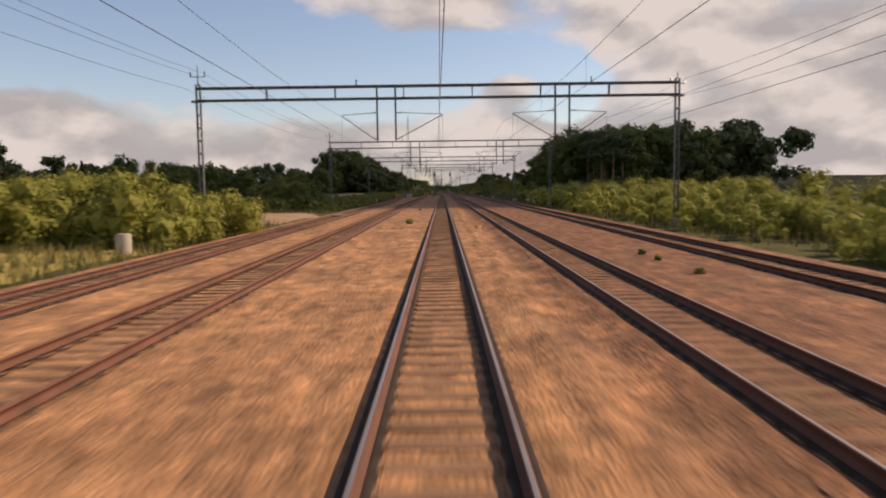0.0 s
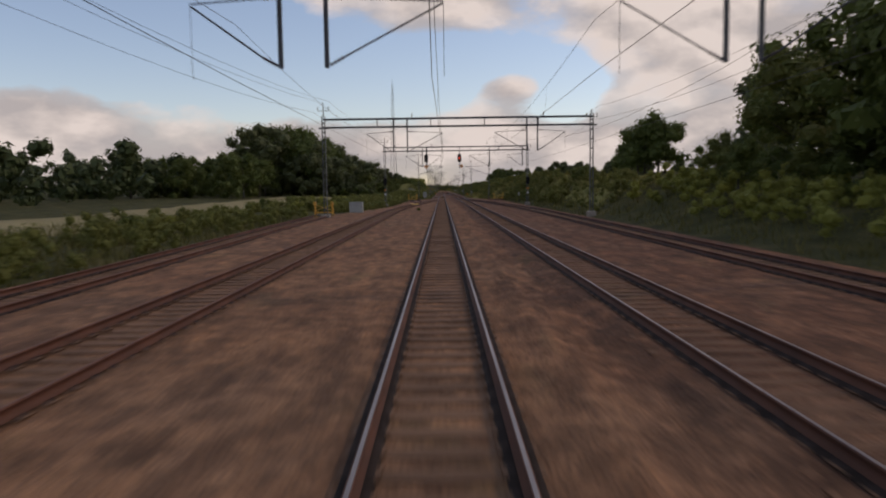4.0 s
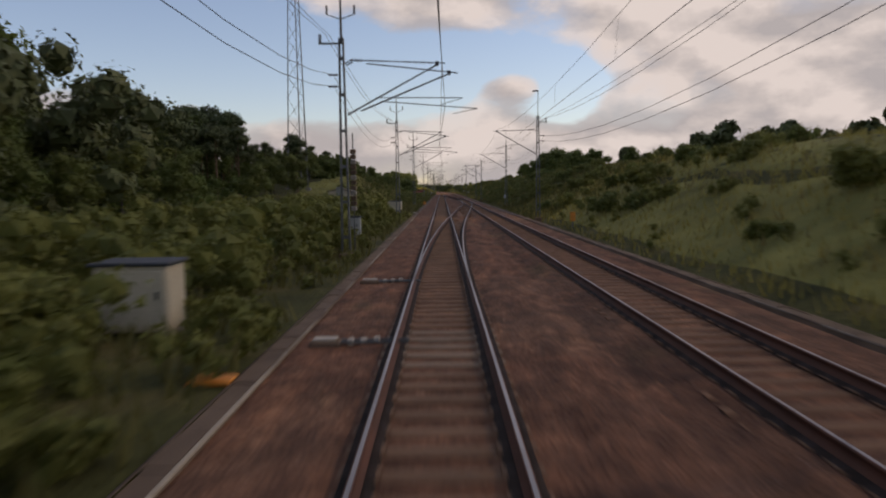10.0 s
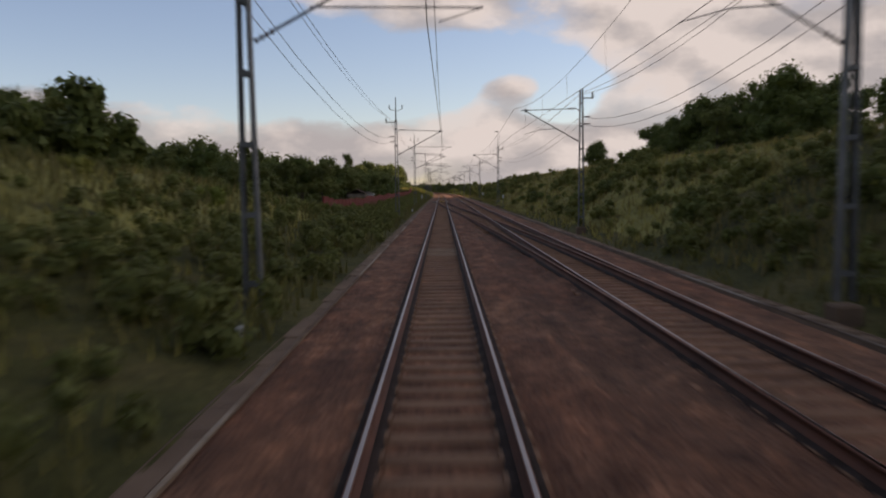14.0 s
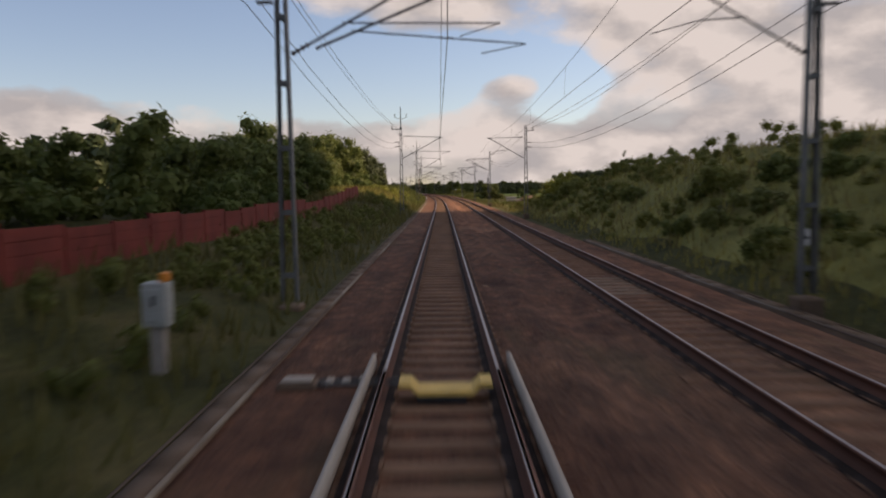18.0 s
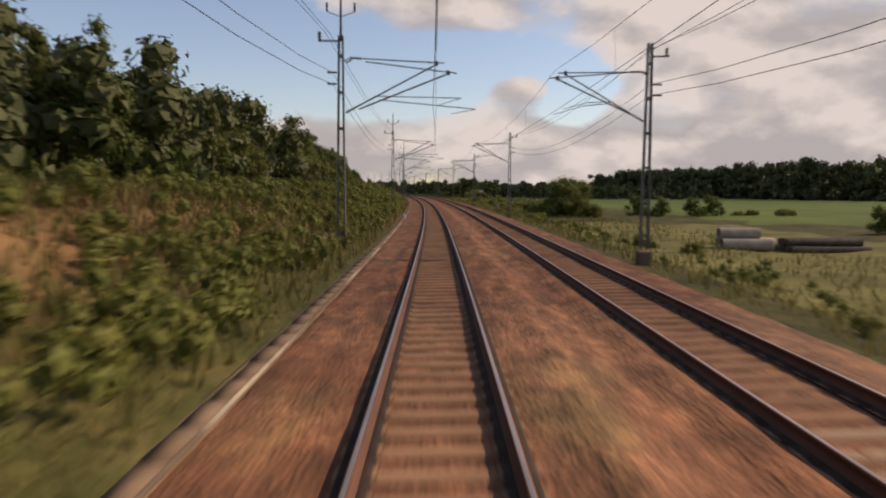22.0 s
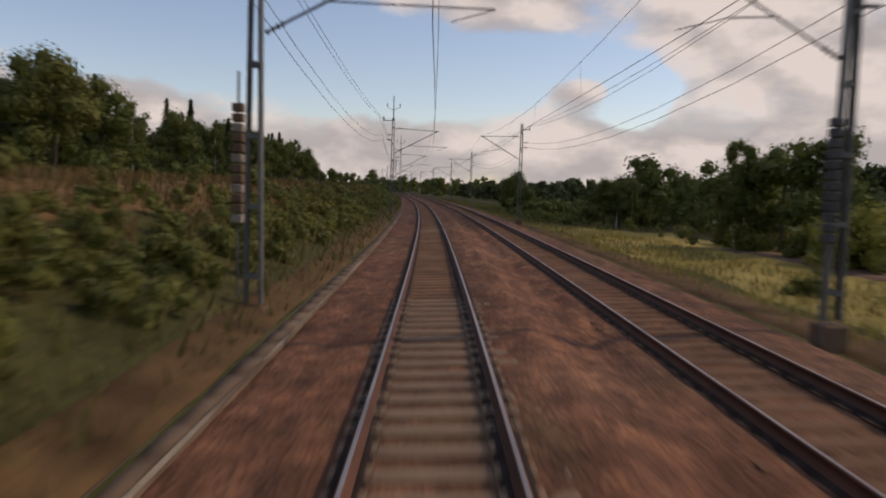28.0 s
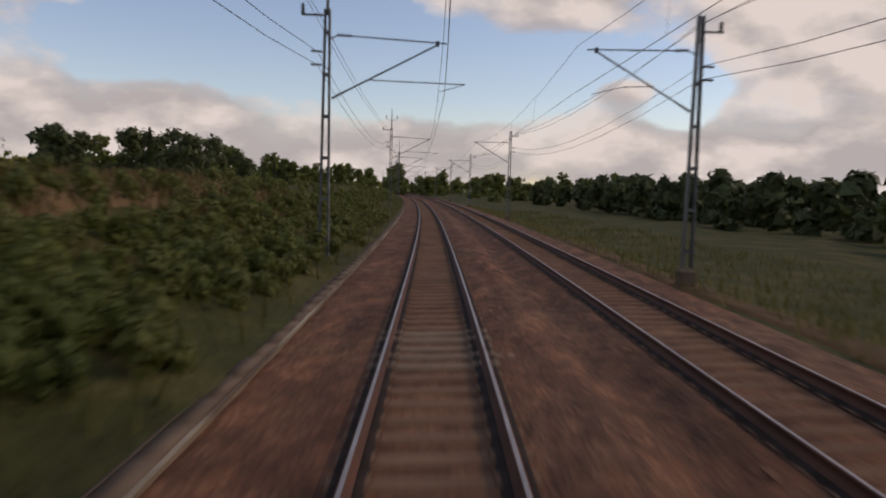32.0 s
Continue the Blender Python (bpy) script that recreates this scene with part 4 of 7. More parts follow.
# ---------------------------------------------------------------- signals
def signal_head(g, x, z, lit, y=-0.3, scale=1.0):
    bm = bmesh.new()
    bmesh.ops.create_cone(bm, cap_ends=True, segments=20, radius1=0.30 * scale, radius2=0.30 * scale, depth=0.06,
                          matrix=Matrix.Translation((x, y, z + 0.35 * scale)) @ Matrix.Rotation(math.pi / 2, 4, "X"))
    bmesh.ops.create_cone(bm, cap_ends=True, segments=20, radius1=0.30 * scale, radius2=0.30 * scale, depth=0.06,
                          matrix=Matrix.Translation((x, y, z - 0.35 * scale)) @ Matrix.Rotation(math.pi / 2, 4, "X"))
    add_box(bm, x - 0.30 * scale, x + 0.30 * scale, y - 0.03, y + 0.03, z - 0.35 * scale, z + 0.35 * scale)
    add_box(bm, x - 0.16 * scale, x + 0.16 * scale, y + 0.03, y + 0.22, z - 0.5 * scale, z + 0.5 * scale, 0.02)
    head = part("signal_head", bm, M_BLACK, g, "black oval signal board")
    for k, dz in enumerate((0.36, 0.0, -0.36)):
        bm = bmesh.new()
        c = Matrix.Translation((x, y - 0.045, z + dz * scale)) @ Matrix.Rotation(math.pi / 2, 4, "X")
        bmesh.ops.create_cone(bm, cap_ends=True, segments=14, radius1=0.085 * scale, radius2=0.08 * scale, depth=0.03, matrix=c)
        part("signal_lens", bm, M_REDLIGHT if (lit and k == 1) else M_LENS, head, "lit red lens" if (lit and k == 1) else "")
        bm = bmesh.new()
        rr = 0.11 * scale
        prev = None
        for i in range(9):
            a = math.pi * i / 8
            p = [bm.verts.new((x + rr * math.cos(a), y - yy, z + dz * scale + rr * math.sin(a))) for yy in (0.03, 0.2)]
            if prev:
                bm.faces.new((prev[0], prev[1], p[1], p[0]))
            prev = p
        part("signal_hood", bm, M_BLACK, head)
    return head


def diamond_plate(g, x, z, y=-0.32):
    bm = bmesh.new()
    add_box(bm, -0.22, 0.22, -0.012, 0.012, -0.22, 0.22)
    bmesh.ops.transform(bm, matrix=Matrix.Translation((x, y, z)) @ Matrix.Rotation(math.pi / 4, 4, "Y"), verts=bm.verts)
    pl_ = part("diamond_plate", bm, M_ORANGE, g, "orange diamond plate with a black arrow")
    bm = bmesh.new()
    vs = [bm.verts.new((x + a, y - 0.02, z + b)) for a, b in ((-0.10, 0.10), (0.10, 0.10), (0.0, -0.13))]
    bm.faces.new(vs)
    part("plate_mark", bm, M_BLACK, pl_)


for x, lit in ((-2.4, False), (2.88, True)):
    g = empty("hanging_signal", stand(V * 7.46, 0))
    signal_head(g, x, 7.2, lit)
    part("hanger", box_bm(x - 0.05, x + 0.05, -0.12, -0.02, 5.5, 9.0), M_STEEL_DARK, g)
    part("marker_band", box_bm(x - 0.12, x + 0.12, -0.34, -0.31, 6.30, 6.46), M_WHITE, g, "white marker band")
    diamond_plate(g, x + (0.3 if lit else 0.0), 5.94)
    tagged(g, "black oval railway signal hanging from the gantry" + (" showing red" if lit else ""), "signal", "signals at the gantry")
for x in (-9.0, 13.7):
    g = empty("mast_signal", stand(V * 7.46, 0))
    signal_head(g, x, 3.56, False, -0.42, 0.95)
    part("signal_bracket", box_bm(x - 0.05, x + 0.05, -0.4, -0.1, 3.35, 3.45), M_STEEL_DARK, g)
    part("marker_plate", box_bm(x - 0.16, x + 0.16, -0.44, -0.41, 2.18, 2.42), M_ORANGE, g, "orange marker plate")
    part("marker_plate", box_bm(x - 0.13, x + 0.13, -0.44, -0.41, 1.5, 1.75), M_WHITE, g, "white marker plate")
    tagged(g, "black signal head mounted on the gantry leg", "signal", "signals at the gantry")

# ---------------------------------------------------------------- plants
def leaf_quads(rng, centres, radii, n_each, size, flat=0.75, up=0.25):
    """Small leaf sprays over the outside of soft clumps; arrays of corners and faces."""
    cs, rs = np.asarray(centres, float), np.asarray(radii, float)
    k = len(cs)
    idx = np.repeat(np.arange(k), n_each)
    n = len(idx)
    v = rng.normal(size=(n, 3))
    v /= np.linalg.norm(v, axis=1, keepdims=True)
    r = rs[idx] * (0.45 + 0.62 * rng.rand(n) ** 0.7)
    p = cs[idx] + v * r[:, None] * np.array([1, 1, flat])
    nrm = v + rng.normal(size=(n, 3)) * 0.34 + np.array([0, 0, up])
    nrm /= np.linalg.norm(nrm, axis=1, keepdims=True)
    t = np.cross(nrm, rng.normal(size=(n, 3)))
    t /= np.linalg.norm(t, axis=1, keepdims=True) + 1e-9
    b = np.cross(nrm, t)
    sz = size * (0.6 + 0.8 * rng.rand(n))
    a, c = t * sz[:, None], b * (sz * (0.45 + 0.4 * rng.rand(n)))[:, None]
    co = np.stack([p - a, p + a, p + c * 1.7], 1).reshape(-1, 3)
    # the shaded inside of each clump: a ragged kernel of twigs and leaves
    kern = cs[:, None, None] + ICO[None] * (rs[:, None, None, None] * 0.55) * (0.7 + 0.6 * rng.rand(k, len(ICO), 1, 1)) * np.array([1, 1, flat])
    co = np.concatenate([co, kern.reshape(-1, 3)])
    return co, np.arange(len(co)).reshape(-1, 3)


def ico_faces():
    bm = bmesh.new()
    bmesh.ops.create_icosphere(bm, subdivisions=1, radius=1.0)
    out = np.array([[list(v.co) for v in f.verts] for f in bm.faces])
    bm.free()
    return out


ICO = ico_faces()


def trunk_bm(rng, h, r, limbs, start, spread, lean=0.03):
    bm = bmesh.new()
    p, tips = Vector((0, 0, -0.4)), []
    x = y = 0.0
    pts = [Vector((0, 0, -0.4))]
    n = 6
    for i in range(1, n + 1):
        x, y = x + rng.normal() * lean * h / n, y + rng.normal() * lean * h / n
        pts.append(Vector((x, y, h * i / n)))
    for i in range(n):
        add_rod(bm, pts[i], pts[i + 1], r * (1 - i / n * 0.85), r * (1 - (i + 1) / n * 0.85), 5)
    for k in range(limbs):
        f = start + (0.95 - start) * rng.rand()
        i = min(int(f * n), n - 1)
        a = pts[i].lerp(pts[i + 1], f * n - i)
        ang = rng.rand() * 6.28
        ln = spread * (1.15 - 0.7 * f) * (0.6 + 0.5 * rng.rand())
        e = a + Vector((math.cos(ang) * ln, math.sin(ang) * ln, ln * (0.35 + 0.4 * rng.rand())))
        add_rod(bm, a, e, r * 0.32 * (1.1 - f), r * 0.08, 3)
        tips.append(e)
    return bm, pts, tips


def tree(kind, seed):
    """A tree about 10 m high: trunk with limbs and a crown of small sprays."""
    rng = np.random.RandomState(seed)
    g = empty("tree")
    if kind == "broad":
        bm, pts, tips = trunk_bm(rng, 8.2, 0.22, 13, 0.22, 3.4)
        cs = [list(t) for t in tips] + [[rng.normal() * 0.8, rng.normal() * 0.8, z] for z in (4.0, 5.5, 7.0, 8.2, 9.0)]
        rs = [1.3 + 0.55 * rng.rand() for _ in cs]
        co, q = leaf_quads(rng, cs, rs, 215, 0.145)
        mats, lab = (M_BARK, M_LEAF), "leafy dark green broadleaf tree on rough grass"
    elif kind == "pine":
        bm, pts, tips = trunk_bm(rng, 9.4, 0.17, 12, 0.55, 2.0, 0.015)
        cs = [list(t) for t in tips] + [[pts[-1].x, pts[-1].y, 9.4], [pts[-2].x, pts[-2].y, 8.2]]
        rs = [0.75 + 0.4 * rng.rand() for _ in cs]
        co, q = leaf_quads(rng, cs, rs, 150, 0.14, 0.6)
        mats, lab = (M_BARK_PINE, M_LEAF_PINE), "tall dark pine with a bare reddish trunk"
    elif kind == "birch":
        bm, pts, tips = trunk_bm(rng, 9.6, 0.11, 16, 0.22, 1.7, 0.02)
        cs = []
        for t in tips:
            cs += [list(t), [t.x * 1.1, t.y * 1.1, t.z - 0.7]]
        cs.append([pts[-1].x, pts[-1].y, 9.4])
        rs = [0.55 + 0.35 * rng.rand() for _ in cs]
        co, q = leaf_quads(rng, cs, rs, 85, 0.125, 1.2)
        mats, lab = (M_BARK_BIRCH, M_LEAF_BIRCH), "slender birch with pale bark and loose leaves"
    else:
        bm, pts, tips = trunk_bm(rng, 9.8, 0.15, 6, 0.2, 1.0, 0.008)
        n = 1500
        z = 0.9 + 9.2 * rng.rand(n) ** 1.25
        a = rng.rand(n) * 6.28
        rad = 1.75 * (1 - z / 10.4) * (0.78 + 0.22 * np.sin(z * 6.0 + 0.8 * np.sin(a * 3))) * (0.55 + 0.45 * rng.rand(n) ** 0.5) + 0.05
        p = np.stack([np.cos(a) * rad, np.sin(a) * rad, z - 0.25 * rad], 1)
        out = np.stack([np.cos(a), np.sin(a), -0.35 + 0 * a], 1)
        side = np.stack([-np.sin(a), np.cos(a), 0 * a], 1)
        sz = (0.12 + 0.14 * rng.rand(n))[:, None]
        lift = rng.normal(size=(n, 1)) * 0.06
        co = np.stack([p - side * sz * 0.7, p + out * sz * 1.5 + lift, p + side * sz * 0.7, p - out * sz * 0.8 + [0, 0, 0.08]], 1).reshape(-1, 3)
        q = np.arange(n * 4).reshape(-1, 4)
        mats, lab = (M_BARK, M_LEAF_PINE), "dark pointed spruce among the trees"
    part("trunk", bm, mats[0], g)
    crown = new("crown", quick("crown", co, q, mats[1]))
    crown.parent = g
    tagged(g, lab, "tree", "trees beside the line")
    return g


def bush(seed, material, lab, n=85, spread=1.0, low=False, leaf=0.074, clumps=9):
    rng = np.random.RandomState(seed)
    g = empty("bush")
    bm = bmesh.new()
    cs, rs = [], []
    for k in range(clumps):
        a, ln = rng.rand() * 6.28, rng.rand() ** 0.5 * spread
        z = (0.5 + 0.55 * rng.rand()) * (1.0 if low else 1.5) * (1.15 - 0.5 * ln / spread)
        tip = Vector((math.cos(a) * ln, math.sin(a) * ln, z))
        add_rod(bm, (tip.x * 0.2, tip.y * 0.2, -0.2), tip, 0.03, 0.008, 4)
        cs += [list(tip), [tip.x * 1.05, tip.y * 1.05, z * 0.45]]
        rs += [0.42 + 0.25 * rng.rand(), 0.42]
    co, q = leaf_quads(rng, cs, rs, n, leaf, 0.9)
    co[:, 2] = np.maximum(co[:, 2], -0.15)
    part("stem", bm, M_BARK, g)
    f = new("foliage", quick("foliage", co, q, material))
    f.parent = g
    tagged(g, lab, "bush", "bushes beside the line")
    return g


def place(src, s, d, size, rng, sink=0.1, tall=1.0):
    z = land_at(s, d) - sink
    k = size * GROW[src.name] / src.scale.x
    m = stand(s, d, z, rng.uniform(0, 360)) @ Matrix.Diagonal((k, k, k * tall, 1))
    return copy_thing(src, m)


KIT = {"broad": [tree("broad", 11), tree("broad", 12), tree("broad", 13)], "pine": [tree("pine", 21), tree("pine", 22)],
       "birch": [tree("birch", 31), tree("birch", 32)], "spruce": [tree("spruce", 41), tree("spruce", 42)]}
BUSH = [bush(51, M_LEAF_BUSH, "rounded green bush in the grass"), bush(52, M_LEAF_BUSH, "loose green bush on the bank", 85, 1.2),
        bush(53, M_LEAF_SALLOW, "pale yellowish green sallow bush", 85, 1.1), bush(54, M_LEAF, "dark green scrubby bush", 42, 1.0)]
BIG = [bush(57, M_LEAF_SALLOW, "tall pale green sallow scrub", 230, 1.2, False, 0.046, 12),
       bush(58, M_LEAF_SALLOW, "spreading light green roadside scrub", 230, 1.35, False, 0.046, 12)]
WEED = [bush(59, M_LEAF_SALLOW, "small green weed growing through the ballast", 26, 0.7, True)]
LOW = [bush(55, M_LEAF_BUSH, "low green shrub at the ballast edge", 34, 0.8, True), bush(56, M_LEAF, "low dark shrub beside the track", 34, 0.8, True)]
# how large each kind grows against its nominal height
GROW = {ob.name: k for obs, k in ((KIT["broad"] + KIT["birch"], 0.72), (KIT["pine"], 0.92), (KIT["spruce"], 0.85), (BUSH + BIG, 0.8), (LOW, 0.53), (WEED, 0.4))
        for ob in obs}
rng = random.Random(77)
first = {}


singles, scrub, deep_wood = [], {}, {}


def join_bush(src, s, d, size, sink):
    """Bushes that stand thick or far off grow into one mass of scrub."""
    leaves = [c for c in src.children if c.name.startswith("foliage")][0].data
    co = np.empty(len(leaves.vertices) * 3, np.float32)
    leaves.vertices.foreach_get("co", co)
    m = np.array(stand(s, d, land_at(s, d) - sink, rng.uniform(0, 360)) @ Matrix.Diagonal((size, size, size, 1)))
    scrub.setdefault(leaves.materials[0].name, []).append(co.reshape(-1, 3) @ m[:3, :3].T + m[:3, 3])


def join_tree(src, s, d, size, sink):
    """Trees that stand deep in the wood merge into one mass of far trees."""
    m = np.array(stand(s, d, land_at(s, d) - sink, rng.uniform(0, 360)) @ Matrix.Diagonal((size, size, size, 1)))
    for c in src.children:
        me = c.data
        me.calc_loop_triangles()
        co = np.empty(len(me.vertices) * 3, np.float32)
        me.vertices.foreach_get("co", co)
        tri = np.empty(len(me.loop_triangles) * 3, np.int32)
        me.loop_triangles.foreach_get("vertices", tri)
        pts = (co.reshape(-1, 3) @ m[:3, :3].T + m[:3, 3])[tri].reshape(-1, 3, 3)
        if c.name.startswith("crown"):
            pts = pts[::2]
            mid = pts.mean(1, keepdims=True)
            pts = mid + (pts - mid) * 1.35
        deep_wood.setdefault(me.materials[0].name, []).append(pts.reshape(-1, 3))


def scatter(kinds, n, s0, s1, d0, d1, h0, h1, unit=10.0, sink=0.1):
    for _ in range(n):
        src = rng.choice(kinds)
        s, d = rng.uniform(s0, s1), rng.uniform(d0, d1)
        size = rng.uniform(h0, h1) / unit
        if src in BUSH + BIG and (abs(d) > 12.5 or len(singles) > 270):
            join_bush(src, s, d, size, sink)
            continue
        if src in B + P + K and abs(d) > (30 if s < 700 else 20.5):
            join_tree(src, s, d, size * (1.0 if s < 700 else GROW[src.name]), sink)
            continue
        if src in BUSH + BIG:
            singles.append(src)
        if src.name not in first:
            first[src.name] = 1
            z = land_at(s, d) - sink
            src.matrix_basis = stand(s, d, z, rng.uniform(0, 360)) @ Matrix.Diagonal((size, size, size, 1))
        else:
            place(src, s, d, size, rng, sink)


B, P, K, U = KIT["broad"], KIT["pine"], KIT["birch"], KIT["spruce"]
# station, left: scrub, then dark wood far behind
scatter(BIG, 11, 37, 46.5, -24, -13.8, 4.2, 5.2, 2.3)
scatter(BIG, 6, 36, 48, -32, -23, 5.0, 6.4, 2.3)
scatter(B, 10, 98, 142, -30, -20, 6.5, 8.0, 10.0, 0.9)
scatter(BUSH[:2] + BUSH[3:], 12, 96, 140, -27, -18, 2.2, 3.2, 2.3)
scatter(U, 3, 120, 150, -66, -58, 8, 9)
scatter(B, 8, 120, 205, -80, -52, 6, 9)
scatter(B, 16, 125, 185, -62, -42, 6.5, 8.5)
scatter(BUSH, 10, 105, 215, -24, -14, 1.8, 2.4, 2.3)
scatter(BUSH, 32, 226, 300, -18, -9.4, 1.4, 2.2, 2.3)
# the wooded hill
for n_, d_a, d_b, h_a, h_b in ((7, -20, -17, 6, 8), (9, -26, -21, 9, 11), (10, -33, -27, 12, 15), (10, -41, -34, 15.5, 18)):
    scatter(B, n_, 338, 405, d_a, d_b, h_a, h_b)
scatter(B, 14, 338, 382, -54, -40, 19, 21.5)
scatter(B, 10, 300, 335, -75, -46, 9, 11.5)
scatter(BUSH[3:] + BUSH[:2], 12, 300, 350, -20, -8, 1.6, 2.2, 2.3)
scatter(P, 14, 424, 444, -44, -27, 10.4, 12.2)
scatter(P, 7, 408, 428, -29, -23, 8.5, 10)
scatter(P + B, 8, 440, 453, -27, -19.5, 6.3, 7.6)
scatter(BUSH[:2] + BUSH[3:], 24, 349, 401, -15, -5.0, 1.3, 2.1, 2.3)
scatter(BUSH[:2], 4, 341.5, 345.5, -7.2, -5.0, 1.4, 1.9, 2.3)
# grass bank with young trees along its crest
scatter(K + U + B, 14, 455, 500, -28, -18, 3.6, 5.0)
scatter(B, 18, 462, 488, -27, -17.5, 3.8, 5.2)
scatter(B, 6, 500, 514, -24, -16.5, 3.0, 4.2)
scatter(B, 9, 516, 532, -24, -16.5, 5.0, 6.6)
scatter(B, 9, 540, 582, -22, -13, 6.5, 8.6)
scatter(BUSH, 8, 425, 530, -14, -6, 1.0, 1.7, 2.3)
# behind the red fence
scatter(B + K, 12, 588, 613, -24, -14.5, 8.0, 9.4)
scatter(B, 5, 614, 628, -30, -20, 5.5, 6.5)
scatter(B[:1] + K, 3, 607, 611, -19, -16.5, 11.0, 12.4)
scatter(B, 12, 632, 690, -26, -13.5, 5.6, 7.2)
scatter(BUSH[:2], 10, 530, 668, -7.5, -4.8, 0.9, 1.4, 2.3)
scatter(B, 15, 676, 735, -22, -14, 7.0, 8.6)
scatter(BUSH[:2] + BUSH[3:], 16, 700, 780, -14, -5.6, 1.2, 2.0, 2.3)
# wood and scrub along the curve
scatter(B + K + K, 24, 722, 780, -23, -15.5, 9.8, 11.6)
scatter(B + K + K, 26, 775, 830, -24, -16, 8.4, 10.2)
scatter(BUSH[:2] + BUSH[3:], 30, 775, 838, -13, -5.0, 1.2, 2.0, 2.3)
scatter(BUSH, 8, 838, 860, -9, -5.4, 1.0, 1.7, 2.3)
scatter(B + K + K + P[:1], 64, 834, 914, -25, -17.2, 9.4, 10.8)
scatter(K, 16, 840, 912, -18.2, -16.6, 8.8, 10.2)
scatter(BUSH, 9, 860, 930, -14, -5.8, 1.0, 1.8, 2.3)
scatter(K + B, 34, 925, 985, -26, -17, 7.4, 8.8)
scatter(U + K + B, 22, 975, 1015, -25, -17, 6.6, 8.0)
scatter(BUSH[3:] + BUSH[:2], 26, 860, 1110, -8, -4.8, 0.6, 1.1, 2.3)
scatter(BUSH[3:], 8, 800, 1100, -13, -8, 0.8, 1.5, 2.3)
scatter(BUSH[3:], 10, 1043, 1058, -7.0, -4.3, 1.1, 1.5, 2.3)
scatter(B + B + U + K, 40, 1005, 1062, -26, -17, 7.0, 9.0)
scatter(K, 2, 1062, 1068, -24, -21, 6.6, 7.2)
scatter(B + K + U, 12, 1010, 1120, -44, -22, 4.5, 6)
scatter(BUSH, 8, 1010, 1110, -9, -5.8, 0.9, 1.6, 2.3)
scatter(B + U, 8, 1110, 1260, -40, -22, 5.0, 7)
scatter(BUSH, 6, 1110, 1220, -12, -6, 1.0, 1.6, 2.3)
# station, right: scrub and tall oaks
scatter(BIG, 24, 34, 130, 18.5, 30, 3.8, 5.4, 2.3)
scatter(BIG, 9, 22, 66, 17, 25, 2.4, 3.2, 2.3)
scatter(BUSH[2:3], 6, 40, 110, 15.5, 19, 1.3, 2.0, 2.3)
scatter(BIG, 6, 100, 115, 16, 19.5, 3.2, 4.0, 2.3)
scatter(B, 20, 158, 208, 29, 66, 14, 17)
scatter(P, 8, 146, 178, 30, 40, 13, 15)
scatter(B, 3, 168, 200, 20, 26, 5, 7)
scatter(B, 5, 246, 257, 31.5, 36, 10.4, 11.6, 10.0, 1.4)
scatter(BUSH, 6, 150, 205, 16, 26, 2.0, 2.8, 2.3)
# the long right bank
scatter(BUSH[3:] + BUSH[:2], 16, 205, 300, 15, 22, 1.8, 3.0, 2.3)
scatter(B, 4, 282.5, 286.5, 38, 41, 8.2, 9.2, 10.0, 1.2)
scatter(BUSH[3:] + BUSH[:2], 14, 300, 440, 10.0, 14, 0.9, 1.7, 2.3)
scatter(B, 12, 534, 562, 28, 42, 7.4, 8.8)
scatter(B, 5, 455, 520, 30, 44, 4.5, 6)
scatter(BUSH[3:] + BUSH[:2], 20, 440, 590, 10, 19, 0.9, 1.8, 2.3)
scatter(B, 3, 620, 628, 31, 35, 7, 8)
scatter(BUSH[3:] + BUSH[:2], 34, 596, 712, 9.6, 17, 1.0, 2.3, 2.3)
scatter(BUSH[3:] + BUSH[:2], 22, 440, 600, 9.6, 16, 1.0, 2.0, 2.3)
scatter(K, 1, 667, 668, 16.3, 16.6, 3.1, 3.2)
scatter(BUSH[:2], 7, 670, 690, 11.5, 16, 1.6, 2.3, 2.3)
# fields on the right
scatter(BUSH[:2] + BUSH[3:], 14, 690, 800, 9.5, 14, 0.8, 1.3, 2.3)
scatter(B, 7, 740, 800, 34, 60, 5, 6.4, 10.0, 1.5)
scatter(B, 6, 828, 834, 16.8, 20.2, 7.8, 9.2, 10.0, 1.3)
scatter(BUSH[:2], 8, 827, 833, 16, 21, 2.2, 3.0, 2.3)
for s_, d_ in ((837, 29), (838, 33), (837.5, 36.8), (839, 41)):
    scatter(B, 1, s_ - 0.4, s_ + 0.4, d_ - 0.4, d_ + 0.4, 5.6, 6.4, 10.0, 1.2)
scatter(BUSH[:2], 16, 838, 842, 22, 60, 1.4, 2.0, 2.3)
scatter(BUSH[3:], 3, 838, 846, 14.5, 17, 2.2, 2.8, 2.3)
scatter(BUSH[:2] + BUSH[3:], 12, 800, 900, 9.5, 13, 0.8, 1.4, 2.3)
scatter(BUSH, 10, 872, 925, 13, 22, 1.6, 2.4, 2.3)
scatter(K + B[:1], 6, 977, 984, 19.5, 22, 9.4, 10.6)
scatter(BIG, 3, 972, 976, 20.5, 23, 4.0, 4.8, 2.3)
scatter(BUSH[:2], 9, 970, 990, 20, 26, 2.6, 3.6, 2.3)
scatter(BUSH[:3], 5, 976, 990, 18.5, 24, 2.0, 3.0, 2.3)
scatter(B, 3, 1008, 1016, 17.5, 21, 7.4, 8.3)
scatter(BUSH[:3], 26, 855, 935, 9.5, 18, 1.1, 1.9, 2.3)
scatter(BUSH[2:3], 10, 855, 930, 9.2, 14, 0.8, 1.3, 2.3)
